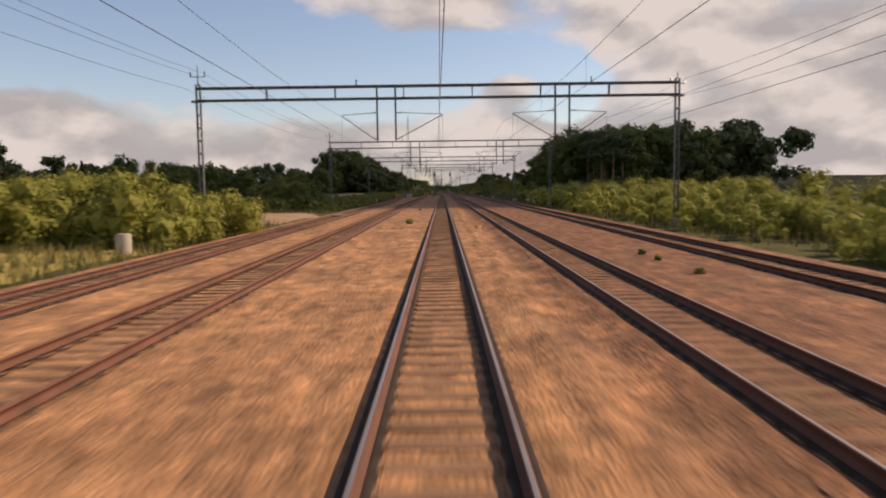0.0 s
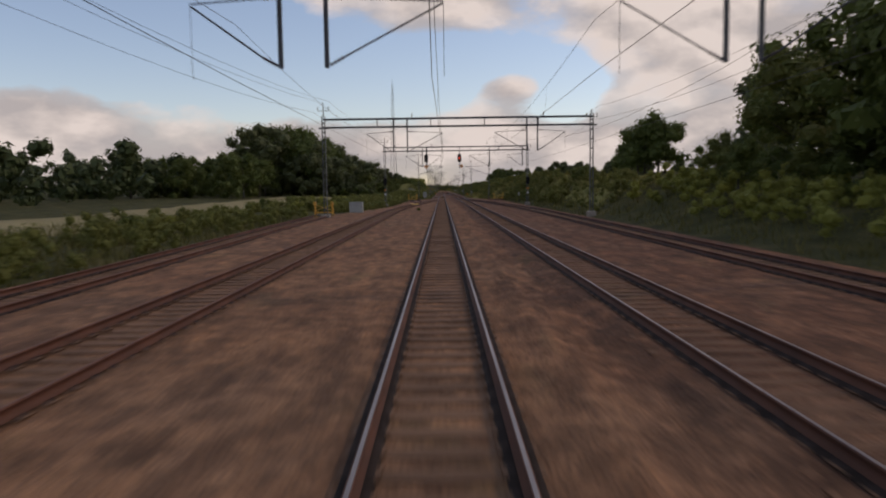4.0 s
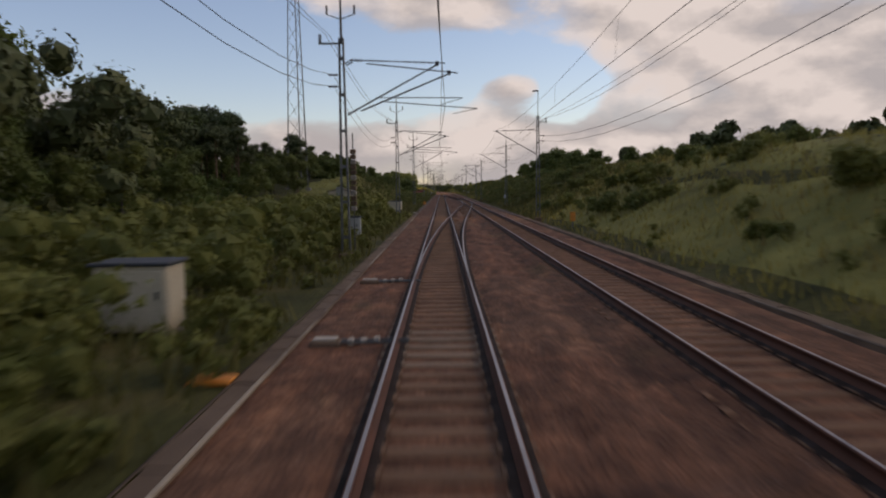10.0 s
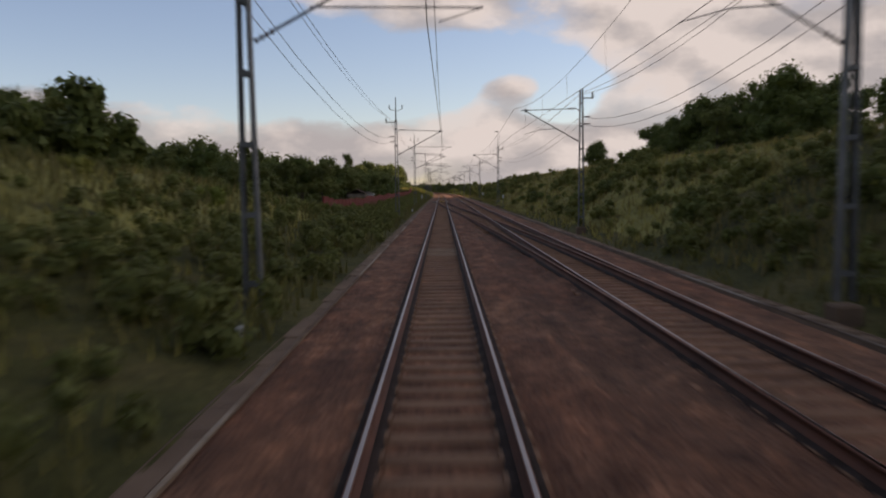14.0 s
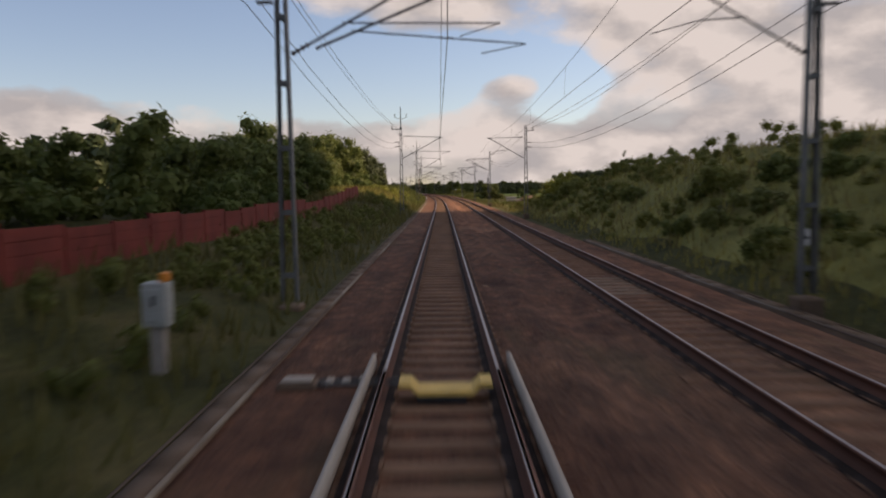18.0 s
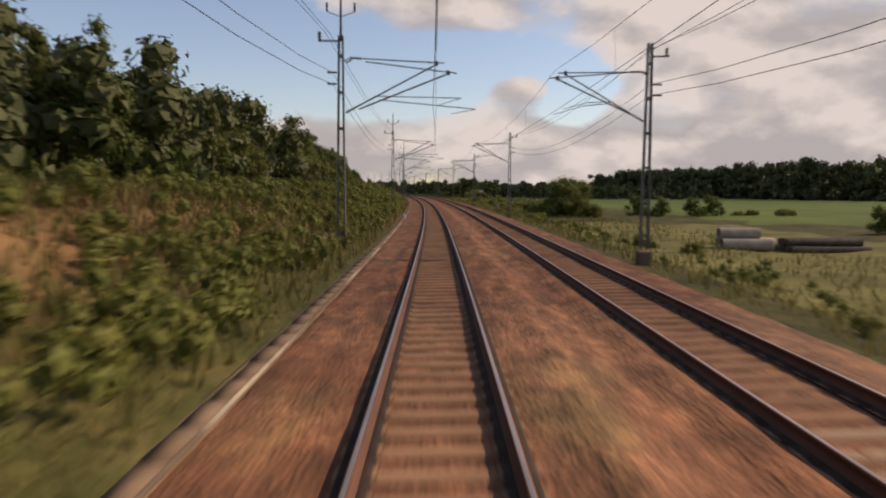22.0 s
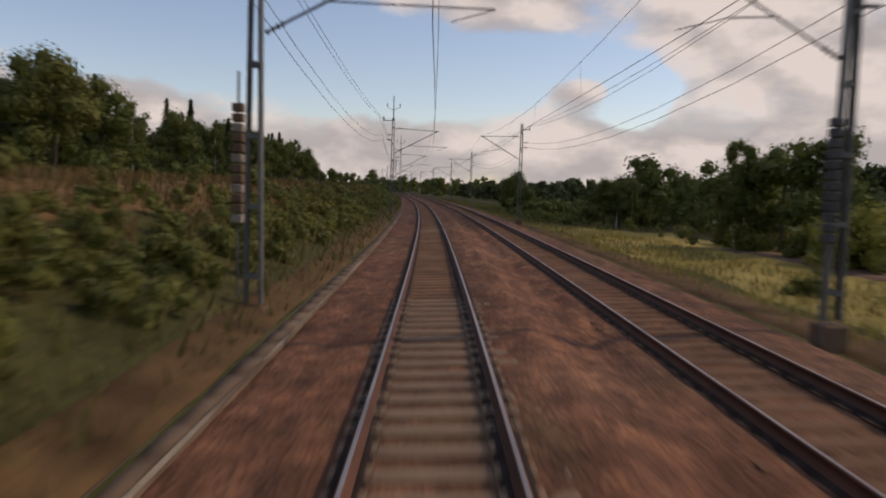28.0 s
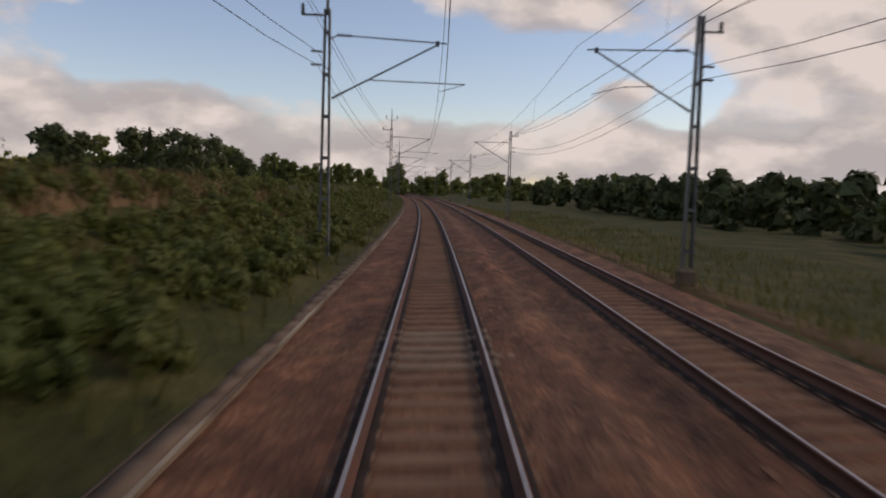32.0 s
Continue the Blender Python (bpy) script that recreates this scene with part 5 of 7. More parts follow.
scatter(BUSH[:3], 18, 812, 862, 9.3, 14, 0.8, 1.5, 2.3)
scatter(BUSH[:2], 1, 960, 961, 11, 12, 1.6, 1.7, 2.3)
scatter(B, 6, 1000, 1030, 22, 36, 7, 9)
scatter(K, 2, 1004, 1016, 19, 22, 6, 7)
scatter(BUSH[3:], 50, 1024, 1080, 17.5, 36, 2.8, 4.2, 2.3)
scatter(BUSH[3:], 26, 1010, 1070, 10.5, 17, 1.2, 2.0, 2.3)
scatter(B, 2, 1058, 1062, 17, 19, 6.4, 7.0)
scatter(B, 4, 1075, 1080, 18.2, 20.0, 10.8, 12.2, 10.0, 0.9)
scatter(BUSH, 16, 222, 264, -24, -13, 2.2, 3.0, 2.3)
scatter(LOW, 16, 900, 1130, 8.5, 10, 0.5, 0.9, 1.6)
scatter(BUSH[3:], 16, 1062, 1100, -7.5, -4.0, 0.9, 1.4, 2.3)
scatter(BUSH[3:], 18, 1042, 1060, -6.0, -3.7, 1.0, 1.5, 2.3)
scatter(BUSH[3:], 12, 1078, 1090, -6.5, -3.8, 1.0, 1.4, 2.3)
scatter(LOW, 14, 330, 690, 8.4, 9.6, 0.5, 0.9, 1.6)
scatter(B, 6, 1060, 1180, 40, 70, 5, 7)
scatter(WEED, 1, 54, 54.1, -2.5, -2.4, 0.6, 0.65, 1.6, -0.35)
scatter(WEED, 1, 47.8, 48, 2.2, 2.3, 0.4, 0.45, 1.6, -0.35)
scatter(WEED, 1, 46.5, 46.8, 2.6, 2.7, 0.3, 0.35, 1.6, -0.35)
scatter(LOW, 1, 222, 223, -2.9, -2.8, 0.8, 0.8, 1.6, -0.35)
scatter(LOW, 1, 88, 89, -2.9, -2.6, 0.5, 0.5, 1.6, -0.35)
scatter(LOW, 3, 20, 30, 7.4, 8.0, 0.5, 0.6, 1.6, -0.35)
# crests of the cutting beyond the crossover
scatter(P + B, 10, 446, 500, -24, -18.5, 4.6, 6.0)
scatter(B, 9, 498, 545, 27, 36, 4.6, 5.8)
scatter(BUSH[:2], 3, 346.0, 347.0, -7.0, -6.2, 2.0, 2.4, 2.3)
scatter(B, 12, 500, 545, -24, -17.5, 5.4, 6.8)
scatter(B, 8, 562, 600, 27, 34, 5.8, 7.2)
# single bushes on the grassy slope, and the belt of scrub below the heath
scatter(BUSH[:2] + BUSH[3:], 15, 345, 440, 12.6, 22, 1.3, 2.5, 2.3)
scatter(BUSH[:2] + BUSH[3:], 16, 420, 462, -13, -4.6, 0.9, 1.6, 2.3)
scatter(BUSH[:2] + BUSH[3:], 14, 404, 432, 9.6, 20, 1.2, 2.2, 2.3)
scatter(BUSH[:2] + BUSH[3:], 14, 370, 408, 9.8, 19, 1.3, 2.3, 2.3)
scatter(BIG, 4, 683, 691, 13.2, 16.5, 2.6, 3.4, 2.3)
scatter(BUSH[:2] + BUSH[3:], 14, 316, 350, 10.5, 19, 1.4, 2.4, 2.3)
scatter(BUSH[3:] + BUSH[:2], 34, 430, 560, 10.5, 22, 1.6, 2.6, 2.3)
scatter(BUSH[3:], 46, 985, 1105, -7.0, -4.2, 0.8, 1.3, 2.3)
scatter(BUSH[:2], 34, 885, 985, -7.0, -4.3, 0.8, 1.3, 2.3)
scatter(P + B, 12, 414, 455, -25, -18, 6.5, 8.5)
scatter(B + P[:1], 12, 404, 432, -36, -25, 9, 10.4)
scatter(B, 9, 850, 892, -26, -18.5, 6.6, 7.6)
scatter(BUSH[:2], 22, 842, 890, -7.2, -4.4, 1.0, 1.6, 2.3)
scatter(BUSH[3:], 8, 1040, 1075, 9.6, 15, 0.9, 1.5, 2.3)


for src in BUSH + BIG + LOW + WEED + [t for k in KIT.values() for t in k]:
    if src.name not in first:
        for ob in list(src.children) + [src]:
            bpy.data.objects.remove(ob)
for mat_name, blocks in scrub.items():
    co = np.concatenate(blocks)
    tagged(new("scrub", quick("scrub", co, np.arange(len(co)).reshape(-1, 3), bpy.data.materials[mat_name])),
           "mass of green scrub on the banks", "scrub", kind="stuff")
for mat_name, blocks in deep_wood.items():
    co = np.concatenate(blocks)
    tagged(new("deep_wood", quick("deep_wood", co, np.arange(len(co)).reshape(-1, 3), bpy.data.materials[mat_name])),
           "dark trees standing close together behind the banks", "wood", kind="stuff")


# ---------------------------------------------------------------- thickets and far woods (nobody could count these)
def thicket(name, regions, material, clump, n_each, size, label, category="undergrowth", seed=1):
    """regions: s0, s1, d0, d1, clumps a square metre, lowest and highest top."""
    r = np.random.RandomState(seed)
    cs, rs = [], []
    for s0, s1, d0, d1, dens, h0, h1 in regions:
        n = int(abs((s1 - s0) * (d1 - d0)) * dens)
        s, d = r.uniform(s0, s1, n), r.uniform(d0, d1, n)
        keep = wave(s * 0.12, d * 0.25, seed + 20) > -0.45
        s, d = s[keep], d[keep]
        h = h0 + (h1 - h0) * r.rand(len(s))
        for low, high in ((0.18, 0.45), (0.5, 0.82)):
            f = r.uniform(low, high, len(s))
            sh, dh = r.normal(size=len(s)) * 0.3 * h, r.normal(size=len(s)) * 0.22 * h
            cs.append(line_np(s + sh, d + dh, land(s, d) + h * f))
            rs.append(np.clip(h * 0.34, 0.24, 0.8) * (1.15 - 0.3 * f))
    cs, rs = np.concatenate(cs), np.concatenate(rs)
    co, q = leaf_quads(r, cs, rs, int(n_each * 0.62), size, 0.9)
    ob = new(name, quick(name, co, q, material))
    return tagged(ob, label, category, kind="stuff")


thicket("undergrowth", [(22, 130, 15.4, 26, 0.5, 1.0, 2.9), (130, 205, 17, 30, 0.30, 1.0, 2.4), (37, 47, -28, -13.6, 0.8, 1.2, 3.0),
                        (706, 722, -14, -4.8, 0.5, 0.5, 1.4)],
        M_LEAF_SALLOW, 0.8, 105, 0.058, "dense pale green scrub beside the tracks", seed=3)
thicket("undergrowth", [(95, 215, -24, -13.5, 0.30, 0.7, 1.9), (225, 300, -19, -8.6, 0.6, 0.6, 1.9), (300, 330, -16, -6.5, 0.6, 0.6, 1.6), (325, 403, -14, -4.6, 0.75, 0.9, 2.3), (403, 424, -14, -8.5, 0.4, 0.6, 1.4),
                        (205, 335, 14.5, 22, 0.40, 0.5, 1.5), (335, 600, 8.8, 18, 0.05, 0.3, 0.9), (596, 700, 9.3, 18, 0.30, 0.5, 1.5), (312, 350, 10, 18, 0.22, 0.4, 1.4), (318, 400, -5.2, -3.1, 1.0, 0.3, 0.9), (745, 850, -6.6, -3.5, 0.8, 0.4, 1.2), (850, 1000, -7.0, -4.1, 0.5, 0.4, 1.1)],
        M_LEAF_BUSH, 0.7, 72, 0.08, "dense dark green scrub on the bank", seed=4)
thicket("undergrowth", [(722, 860, -14, -4.8, 0.32, 0.5, 1.4), (425, 530, -15, -4.4, 0.14, 0.3, 0.9), (530, 690, -8, -4.0, 0.8, 0.3, 0.9), (800, 850, -8.6, -4.5, 0.85, 0.4, 1.3), (850, 985, -8.0, -4.5, 0.7, 0.3, 0.9), (985, 1115, -6.8, -4.5, 0.6, 0.3, 0.8),
                        (1010, 1250, -7.5, -4.8, 0.35, 0.4, 1.1), (690, 925, 9, 14, 0.22, 0.3, 0.8), (1010, 1080, 9, 15, 0.10, 0.3, 0.7), (700, 760, -5.2, -3.3, 0.9, 0.4, 1.1)],
        M_LEAF_BUSH, 0.5, 56, 0.072, "low tangled green growth beside the line", seed=5)
thicket("undergrowth", [(205, 335, 15, 19, 0.16, 0.6, 1.6), (335, 425, 10.5, 19, 0.05, 0.7, 2.0), (425, 505, 9, 17, 0.35, 0.5, 1.4), (440, 690, 10.5, 18, 0.035, 0.7, 1.8), (325, 403, -14, -6, 0.14, 0.8, 2.2),
                        (440, 525, -14, -6, 0.05, 0.6, 1.6), (930, 992, -8, -4.0, 0.7, 0.3, 0.8), (1034, 1130, -6.6, -3.3, 1.1, 0.4, 1.0), (440, 530, -7.5, -3.2, 0.7, 0.4, 1.1), (455, 545, 9, 18, 0.16, 0.6, 1.5), (1084, 1130, -10, -6.6, 0.7, 0.4, 0.9), (780, 1000, -13, -6, 0.05, 0.8, 1.9), (1000, 1200, -9, -6, 0.05, 0.6, 1.5),
                        (860, 1080, 15, 30, 0.05, 0.8, 2.0)],
        M_LEAF, 0.9, 85, 0.082, "patches of dark scrub on the slopes", seed=8)


thicket("undergrowth", [(330, 410, -28, -19, 0.22, 2.0, 5.5), (580, 628, -22, -17, 0.2, 2, 4.5), (634, 735, -17, -12, 0.2, 1.6, 4.0),
                        (722, 800, -19, -14.5, 0.16, 1.6, 3.6), (800, 1010, -19, -14.5, 0.14, 1.0, 2.2), (158, 210, 26, 32, 0.2, 2.0, 5.0)],
        M_LEAF, 1.2, 110, 0.115, "tall undergrowth along the edge of the wood", seed=11)


def far_wood(name, regions, material, label, seed, n_each=16, size=0.8):
    """Tall clumps for woods that stay far off: s0, s1, d0, d1, trees, lowest and highest top."""
    r = np.random.RandomState(seed)
    cs, rs = [], []
    for s0, s1, d0, d1, n, h0, h1 in regions:
        s, d = r.uniform(s0, s1, n), r.uniform(d0, d1, n)
        h = h0 + (h1 - h0) * r.rand(n) ** 1.4
        g = land(s, d)
        for k in range(8):
            f = 0.06 + 0.89 * r.rand(n)
            rad = h * 0.26 * np.sqrt(np.clip(1.12 - f, 0.05, 1))
            a = r.uniform(0, 6.28, n)
            p = line_np(s, d, g + h * f)
            p[:, 0] += np.cos(a) * rad
            p[:, 1] += np.sin(a) * rad
            cs.append(p)
            rs.append(h * 0.14 + 0.25)
    co, q = leaf_quads(r, np.concatenate(cs), np.concatenate(rs), n_each, size, 0.9)
    ob = new(name, quick(name, co, q, material))
    return tagged(ob, label, "woodland", kind="stuff")


far_wood("woodland", [(334, 406, -30, -20, 44, 8, 11), (334, 406, -42, -30, 44, 12, 16), (334, 388, -58, -40, 44, 17.5, 20.5), (722, 835, -32, -16, 95, 7.5, 10), (832, 914, -36, -20, 95, 6.8, 8.8), (920, 1010, -36, -20, 80, 4.8, 6.6),
                      (405, 445, -50, -27, 36, 8, 11), (1010, 1180, -46, -25, 70, 4.5, 6.5), (1005, 1060, -32, -20, 30, 4, 6)],
         M_LEAF_PINE, "dense dark edge of a wood above the bank", 64, 60, 0.26)
far_wood("woodland", [(452, 506, -25, -16.2, 120, 2.4, 3.9), (580, 628, -36, -19, 36, 5, 7.5), (516, 580, -32, -17, 40, 4.5, 7.0), (296, 338, -78, -46, 30, 8, 11), (634, 690, -28, -14, 46, 4.4, 6.2), (690, 735, -28, -14, 40, 6, 8.5), (160, 210, 32, 62, 44, 12, 16), (534, 564, 29, 46, 24, 6.2, 8),
                      (1000, 1035, 22, 36, 12, 6, 8)],
         M_LEAF, "dense leafy trees behind the railway boundary", 65, 60, 0.26)
far_wood("woodland", [(60, 300, -190, -80, 190, 8, 12.5), (240, 420, -130, -60, 90, 9, 12.5), (400, 520, -110, -38, 60, 7, 10),
                      (520, 760, -120, -36, 110, 6, 9), (735, 1000, -120, -32, 150, 6, 9), (1000, 1400, -160, -45, 110, 5, 8)],
         M_LEAF_PINE, "dark mixed woodland behind the bank", 61, 26, 0.75)
far_wood("woodland", [(165, 255, 42, 88, 46, 13, 17), (450, 620, 50, 120, 60, 6, 10), (1120, 1228, 158, 300, 330, 15, 18), (1040, 1120, 188, 320, 200, 16.5, 20), (920, 1040, 205, 330, 220, 17, 21),
                      (1030, 1110, 45, 150, 40, 5, 7), (1110, 1300, 38, 150, 260, 5.5, 8.5)],
         M_LEAF_PINE, "dark leafy woodland beyond the fields", 62, 44, 0.85)
far_wood("woodland", [(1250, 1700, -260, 300, 420, 7, 12), (1700, 2300, -600, 600, 420, 10, 16)], M_LEAF,
         "distant belt of woodland along the horizon", 63, 15, 1.3)


# ---------------------------------------------------------------- grass
def grass(name, regions, material, label, seed):
    """regions: s0, s1, d0, d1, blades a square metre, lowest and highest blade."""
    r = np.random.RandomState(seed)
    P, H = [], []
    for s0, s1, d0, d1, dens, h0, h1 in regions:
        n = int(abs((s1 - s0) * (d1 - d0)) * dens)
        s, d = r.uniform(s0, s1, n), r.uniform(d0, d1, n)
        keep = wave(s * 0.5, d * 0.8, seed) > -0.35
        s, d = s[keep], d[keep]
        P.append(line_np(s, d, land(s, d) - 0.03))
        H.append(h0 + (h1 - h0) * r.rand(len(s)))
    P, H = np.concatenate(P), np.concatenate(H)
    n = len(P)
    a = r.uniform(0, 6.28, n)
    w = (0.02 + 0.05 * H)[:, None] * np.stack([np.cos(a), np.sin(a), np.zeros(n)], 1)
    tip = P + np.stack([r.normal(size=n) * 0.25 * H, r.normal(size=n) * 0.25 * H, H], 1)
    co = np.stack([P - w, P + w, tip], 1).reshape(-1, 3)
    ob = new(name, quick(name, co, np.arange(n * 3).reshape(-1, 3), material))
    return tagged(ob, label, "grass", kind="stuff")


grass("grass", [(0, 61, -30, -13.2, 6, 0.3, 0.8), (88, 210, -30, -13.2, 5, 0.3, 0.8), (225, 330, -18, -8.2, 6, 0.3, 0.8), (325, 690, -14, -2.9, 9, 0.25, 0.75),
                (690, 800, -13, -2.9, 8, 0.25, 0.8), (800, 1230, -6.5, -2.9, 5, 0.25, 0.6), (800, 1230, -13, -6.5, 1.5, 0.25, 0.6), (0, 205, 14.8, 26, 4, 0.3, 0.8), (205, 340, 13.8, 24, 5, 0.3, 0.8),
                (425, 505, 7.9, 24, 3, 0.25, 0.7), (335, 690, 7.9, 9.5, 3, 0.2, 0.5), (690, 942, 8.0, 22, 4, 0.25, 0.6), (1004, 1200, 8.0, 22, 4, 0.25, 0.6), (942, 1004, 8, 15, 1, 0.2, 0.4), (396, 432, 8, 24, 13, 0.3, 0.8)],
      M_GRASS, "long uncut green grass on the banks", 71)
grass("dry_grass", [(0, 60, -30, -13.4, 5, 0.3, 0.7), (335, 440, 10, 26, 2.0, 0.3, 0.7), (440, 690, 9, 24, 5.0, 0.3, 0.7), (430, 520, -14, -8, 3, 0.3, 0.7),
                    (690, 800, -13, -6, 2, 0.3, 0.7), (915, 1004, 8.2, 16, 7, 0.2, 0.5), (690, 915, 7.9, 11, 4, 0.2, 0.5), (690, 1034, -4.8, -2.95, 10, 0.08, 0.2),
                    (1000, 1200, 7.9, 10.5, 5, 0.2, 0.5)],
      M_DRYGRASS, "dry yellow grass in patches", 72)
grass("heath", [(822, 940, -15, -6.5, 16, 0.25, 0.6), (940, 1110, -15, -5.5, 16, 0.25, 0.6), (738, 772, -12, -4.6, 14, 0.25, 0.6),
                (690, 1034, -4.8, -2.95, 18, 0.08, 0.2)],
      M_HEATH, "reddish brown heath on the bank", 73)

grass("bank_grass", [(205, 340, 14.5, 26, 6, 0.2, 0.5), (300, 342, 9.6, 19, 16, 0.2, 0.6), (335, 425, 8.2, 26, 7, 0.2, 0.55), (425, 500, 9, 24, 2.5, 0.2, 0.5), (500, 692, 8.2, 24, 7, 0.2, 0.55),
                     (425, 525, -18, -3.4, 5.5, 0.2, 0.5), (682, 712, -15, -4.5, 14, 0.2, 0.6), (932, 1010, 8.6, 17, 12, 0.15, 0.4), (845, 935, 8.4, 20, 5, 0.2, 0.5)],
      M_BANKGRASS, "light green grass on the sunny slopes", 74)

# ---------------------------------------------------------------- cable troughs beside the line
def edge_mat():
    """Pale cast edge, in stretches hidden by dirt."""
    k = Nodes("trough_edge_concrete")
    dirt = k.ramp(k.noise(0.16, 4, stretch=(0.4, 1, 1)), (0.46, 1.0), (0.60, 0.0))
    base = k.mix(dirt, (0.40, 0.34, 0.26), (0.15, 0.105, 0.075))
    base = k.mix(1.0, base, k.ramp(k.noise(9, 4), (0.3, 0.6), (0.7, 1.0)), "MULTIPLY")
    return k.done(base, 0.9, spec=0.2)


def trough(d, s0, s1, top, single, label):
    t = empty("cable_trough")
    lid_bm = box_bm(-0.135, 0.135, -0.485, 0.485, -0.05, 0.0)
    me = bpy.data.meshes.new("trough_lid")
    lid_bm.to_mesh(me)
    lid_bm.free()
    me.materials.append(M_TROUGH)
    r = random.Random(int(s0))
    rest = []
    for i in range(int(s1 - s0)):
        s = s0 + i
        zz, tw = top + r.uniform(-0.012, 0.012), r.uniform(-0.02, 0.02)
        if single[0] <= s < single[1]:
            ob = new("trough_lid", me)
            ob.matrix_basis = stand(s, d + r.uniform(-0.01, 0.01), zz, math.degrees(tw))
            ob.parent = t
        else:
            rest.append((s, d + r.uniform(-0.01, 0.01), zz, tw))
    for p_ in (spread("trough_lids", me, [(a, b, c, e) for a, b, c, e in rest], M_TROUGH, t),):
        tagged(p_, kind="stuff")
    S = np.arange(s0 - 0.5, s1 + 0.1, 1.0)
    for side in (-1, 1):
        k, n = 3, len(S)
        pr = np.array([(0.19 * side, top - 0.35), (0.19 * side, top + 0.004), (0.145 * side, top + 0.004)])
        co_ = line_np(np.repeat(S, k), np.tile(d + pr[:, 0], n), np.tile(pr[:, 1], n))
        i, j = np.meshgrid(np.arange(n - 1), np.arange(k - 1), indexing="ij")
        a = (i * k + j).ravel()
        ob = new("trough_side", quick("trough_side", co_, np.stack([a, a + 1, a + k + 1, a + k], 1), M_TROUGH))
        ob.parent = t
        if side * d < 0:
            pr = np.array([(0.198 * side, top - 0.02), (0.198 * side, top + 0.012), (0.150 * side, top + 0.012)])
            co_ = line_np(np.repeat(S, k), np.tile(d + pr[:, 0], n), np.tile(pr[:, 1], n))
            ob = new("trough_edge", quick("trough_edge", co_, np.stack([a, a + 1, a + k + 1, a + k], 1), M_TROUGH_EDGE))
            ob.parent = t
    tagged(t, label, "cable trough", kind="structure")


M_TROUGH_EDGE = edge_mat()
trough(-2.64, 326, 1180, -0.15, (340, 560), "weathered concrete cable trough with lids along the ballast edge")
trough(7.35, 318, 640, -0.25, (345, 470), "weathered cable trough along the foot of the bank")


# ---------------------------------------------------------------- small lineside things
def on_ground(s, d):
    return stand(s, d, land_at(s, d))


def cabinet(s, d, w, l, h, z0, material, label, post=False, roof=True):
    """A lineside cabinet: body, lid, door with handle, feet or a post."""
    g = empty("relay_cabinet", stand(s, d, 0))
    body = part("body", box_bm(-w / 2, w / 2, -l / 2, l / 2, z0, z0 + h, 0.015), material, g)
    dr = part("door", box_bm(-w / 2 + 0.05, w / 2 - 0.05, -l / 2 - 0.025, -l / 2, z0 + 0.08, z0 + h - 0.08, 0.008), material, g)
    part("handle", box_bm(w / 2 - 0.18, w / 2 - 0.14, -l / 2 - 0.06, -l / 2 - 0.025, z0 + h * 0.5, z0 + h * 0.5 + 0.14), M_STEEL_DARK, dr)
    part("side_panel", box_bm(w / 2, w / 2 + 0.012, -l / 2 + 0.06, l / 2 - 0.06, z0 + 0.08, z0 + h - 0.08), material, g)
    if roof:
        part("lid", box_bm(-w / 2 - 0.07, w / 2 + 0.07, -l / 2 - 0.07, l / 2 + 0.07, z0 + h, z0 + h + 0.07, 0.02), M_ROOF, g)
    if post:
        part("post", box_bm(-0.09, 0.09, -0.09, 0.09, -0.9, z0), M_CONCRETE, g)
    else:
        for x in (-w / 2 + 0.1, w / 2 - 0.1):
            part("foot", box_bm(x - 0.08, x + 0.08, -l / 2 + 0.05, l / 2 - 0.05, min(land_at(s, d), z0) - 0.5, z0), M_CONCRETE, g)
    tagged(g, label, "cabinet", "lineside cabinets")
    return g


cabinet(217.5, -9.85, 1.5, 1.0, 1.3, -0.28, M_GREYBOX, "pale grey green steel cabinet at the siding", False, False)
cabinet(310.5, -4.12, 0.8, 0.6, 1.32, 0.30, M_GREYBOX, "weathered grey cabinet raised on a concrete post", True)
cabinet(412.1, -5.3, 2.0, 2.3, 1.40, -0.28, M_CREAM, "cream relay cabinet with a dark flat lid")
cabinet(347.8, -5.35, 1.25, 0.9, 1.15, 0.0, M_CREAM, "pale cabinet with a dark lid half hidden by scrub")
box613 = cabinet(613.0, -3.95, 0.34, 0.3, 0.62, 0.55, M_GREYBOX, "small grey box on a post with an orange tab", True, False)
part("tab", box_bm(0.06, 0.17, -0.1, 0.1, 1.17, 1.31, 0.02), M_ORANGE, box613)
cabinet(372.0, -4.4, 0.5, 0.45, 0.9, 0.1, M_GREYBOX, "narrow grey cabinet on a post in grass", True)


def concrete_stump(s, d):
    bm = bmesh.new()
    bmesh.ops.create_cone(bm, cap_ends=True, segments=20, radius1=0.37, radius2=0.36, depth=1.5, matrix=Matrix.Translation((0, 0, 0.28)))
    bmesh.ops.bevel(bm, geom=[e for e in bm.edges if all(v.co.z > 0.9 for v in e.verts)], offset=0.04, segments=2, affect="EDGES")
    tagged(link("concrete_stump", bm, M_PALE, m=on_ground(s, d)), "pale round concrete stump in the grass", "concrete stump")


concrete_stump(34, -15.0)


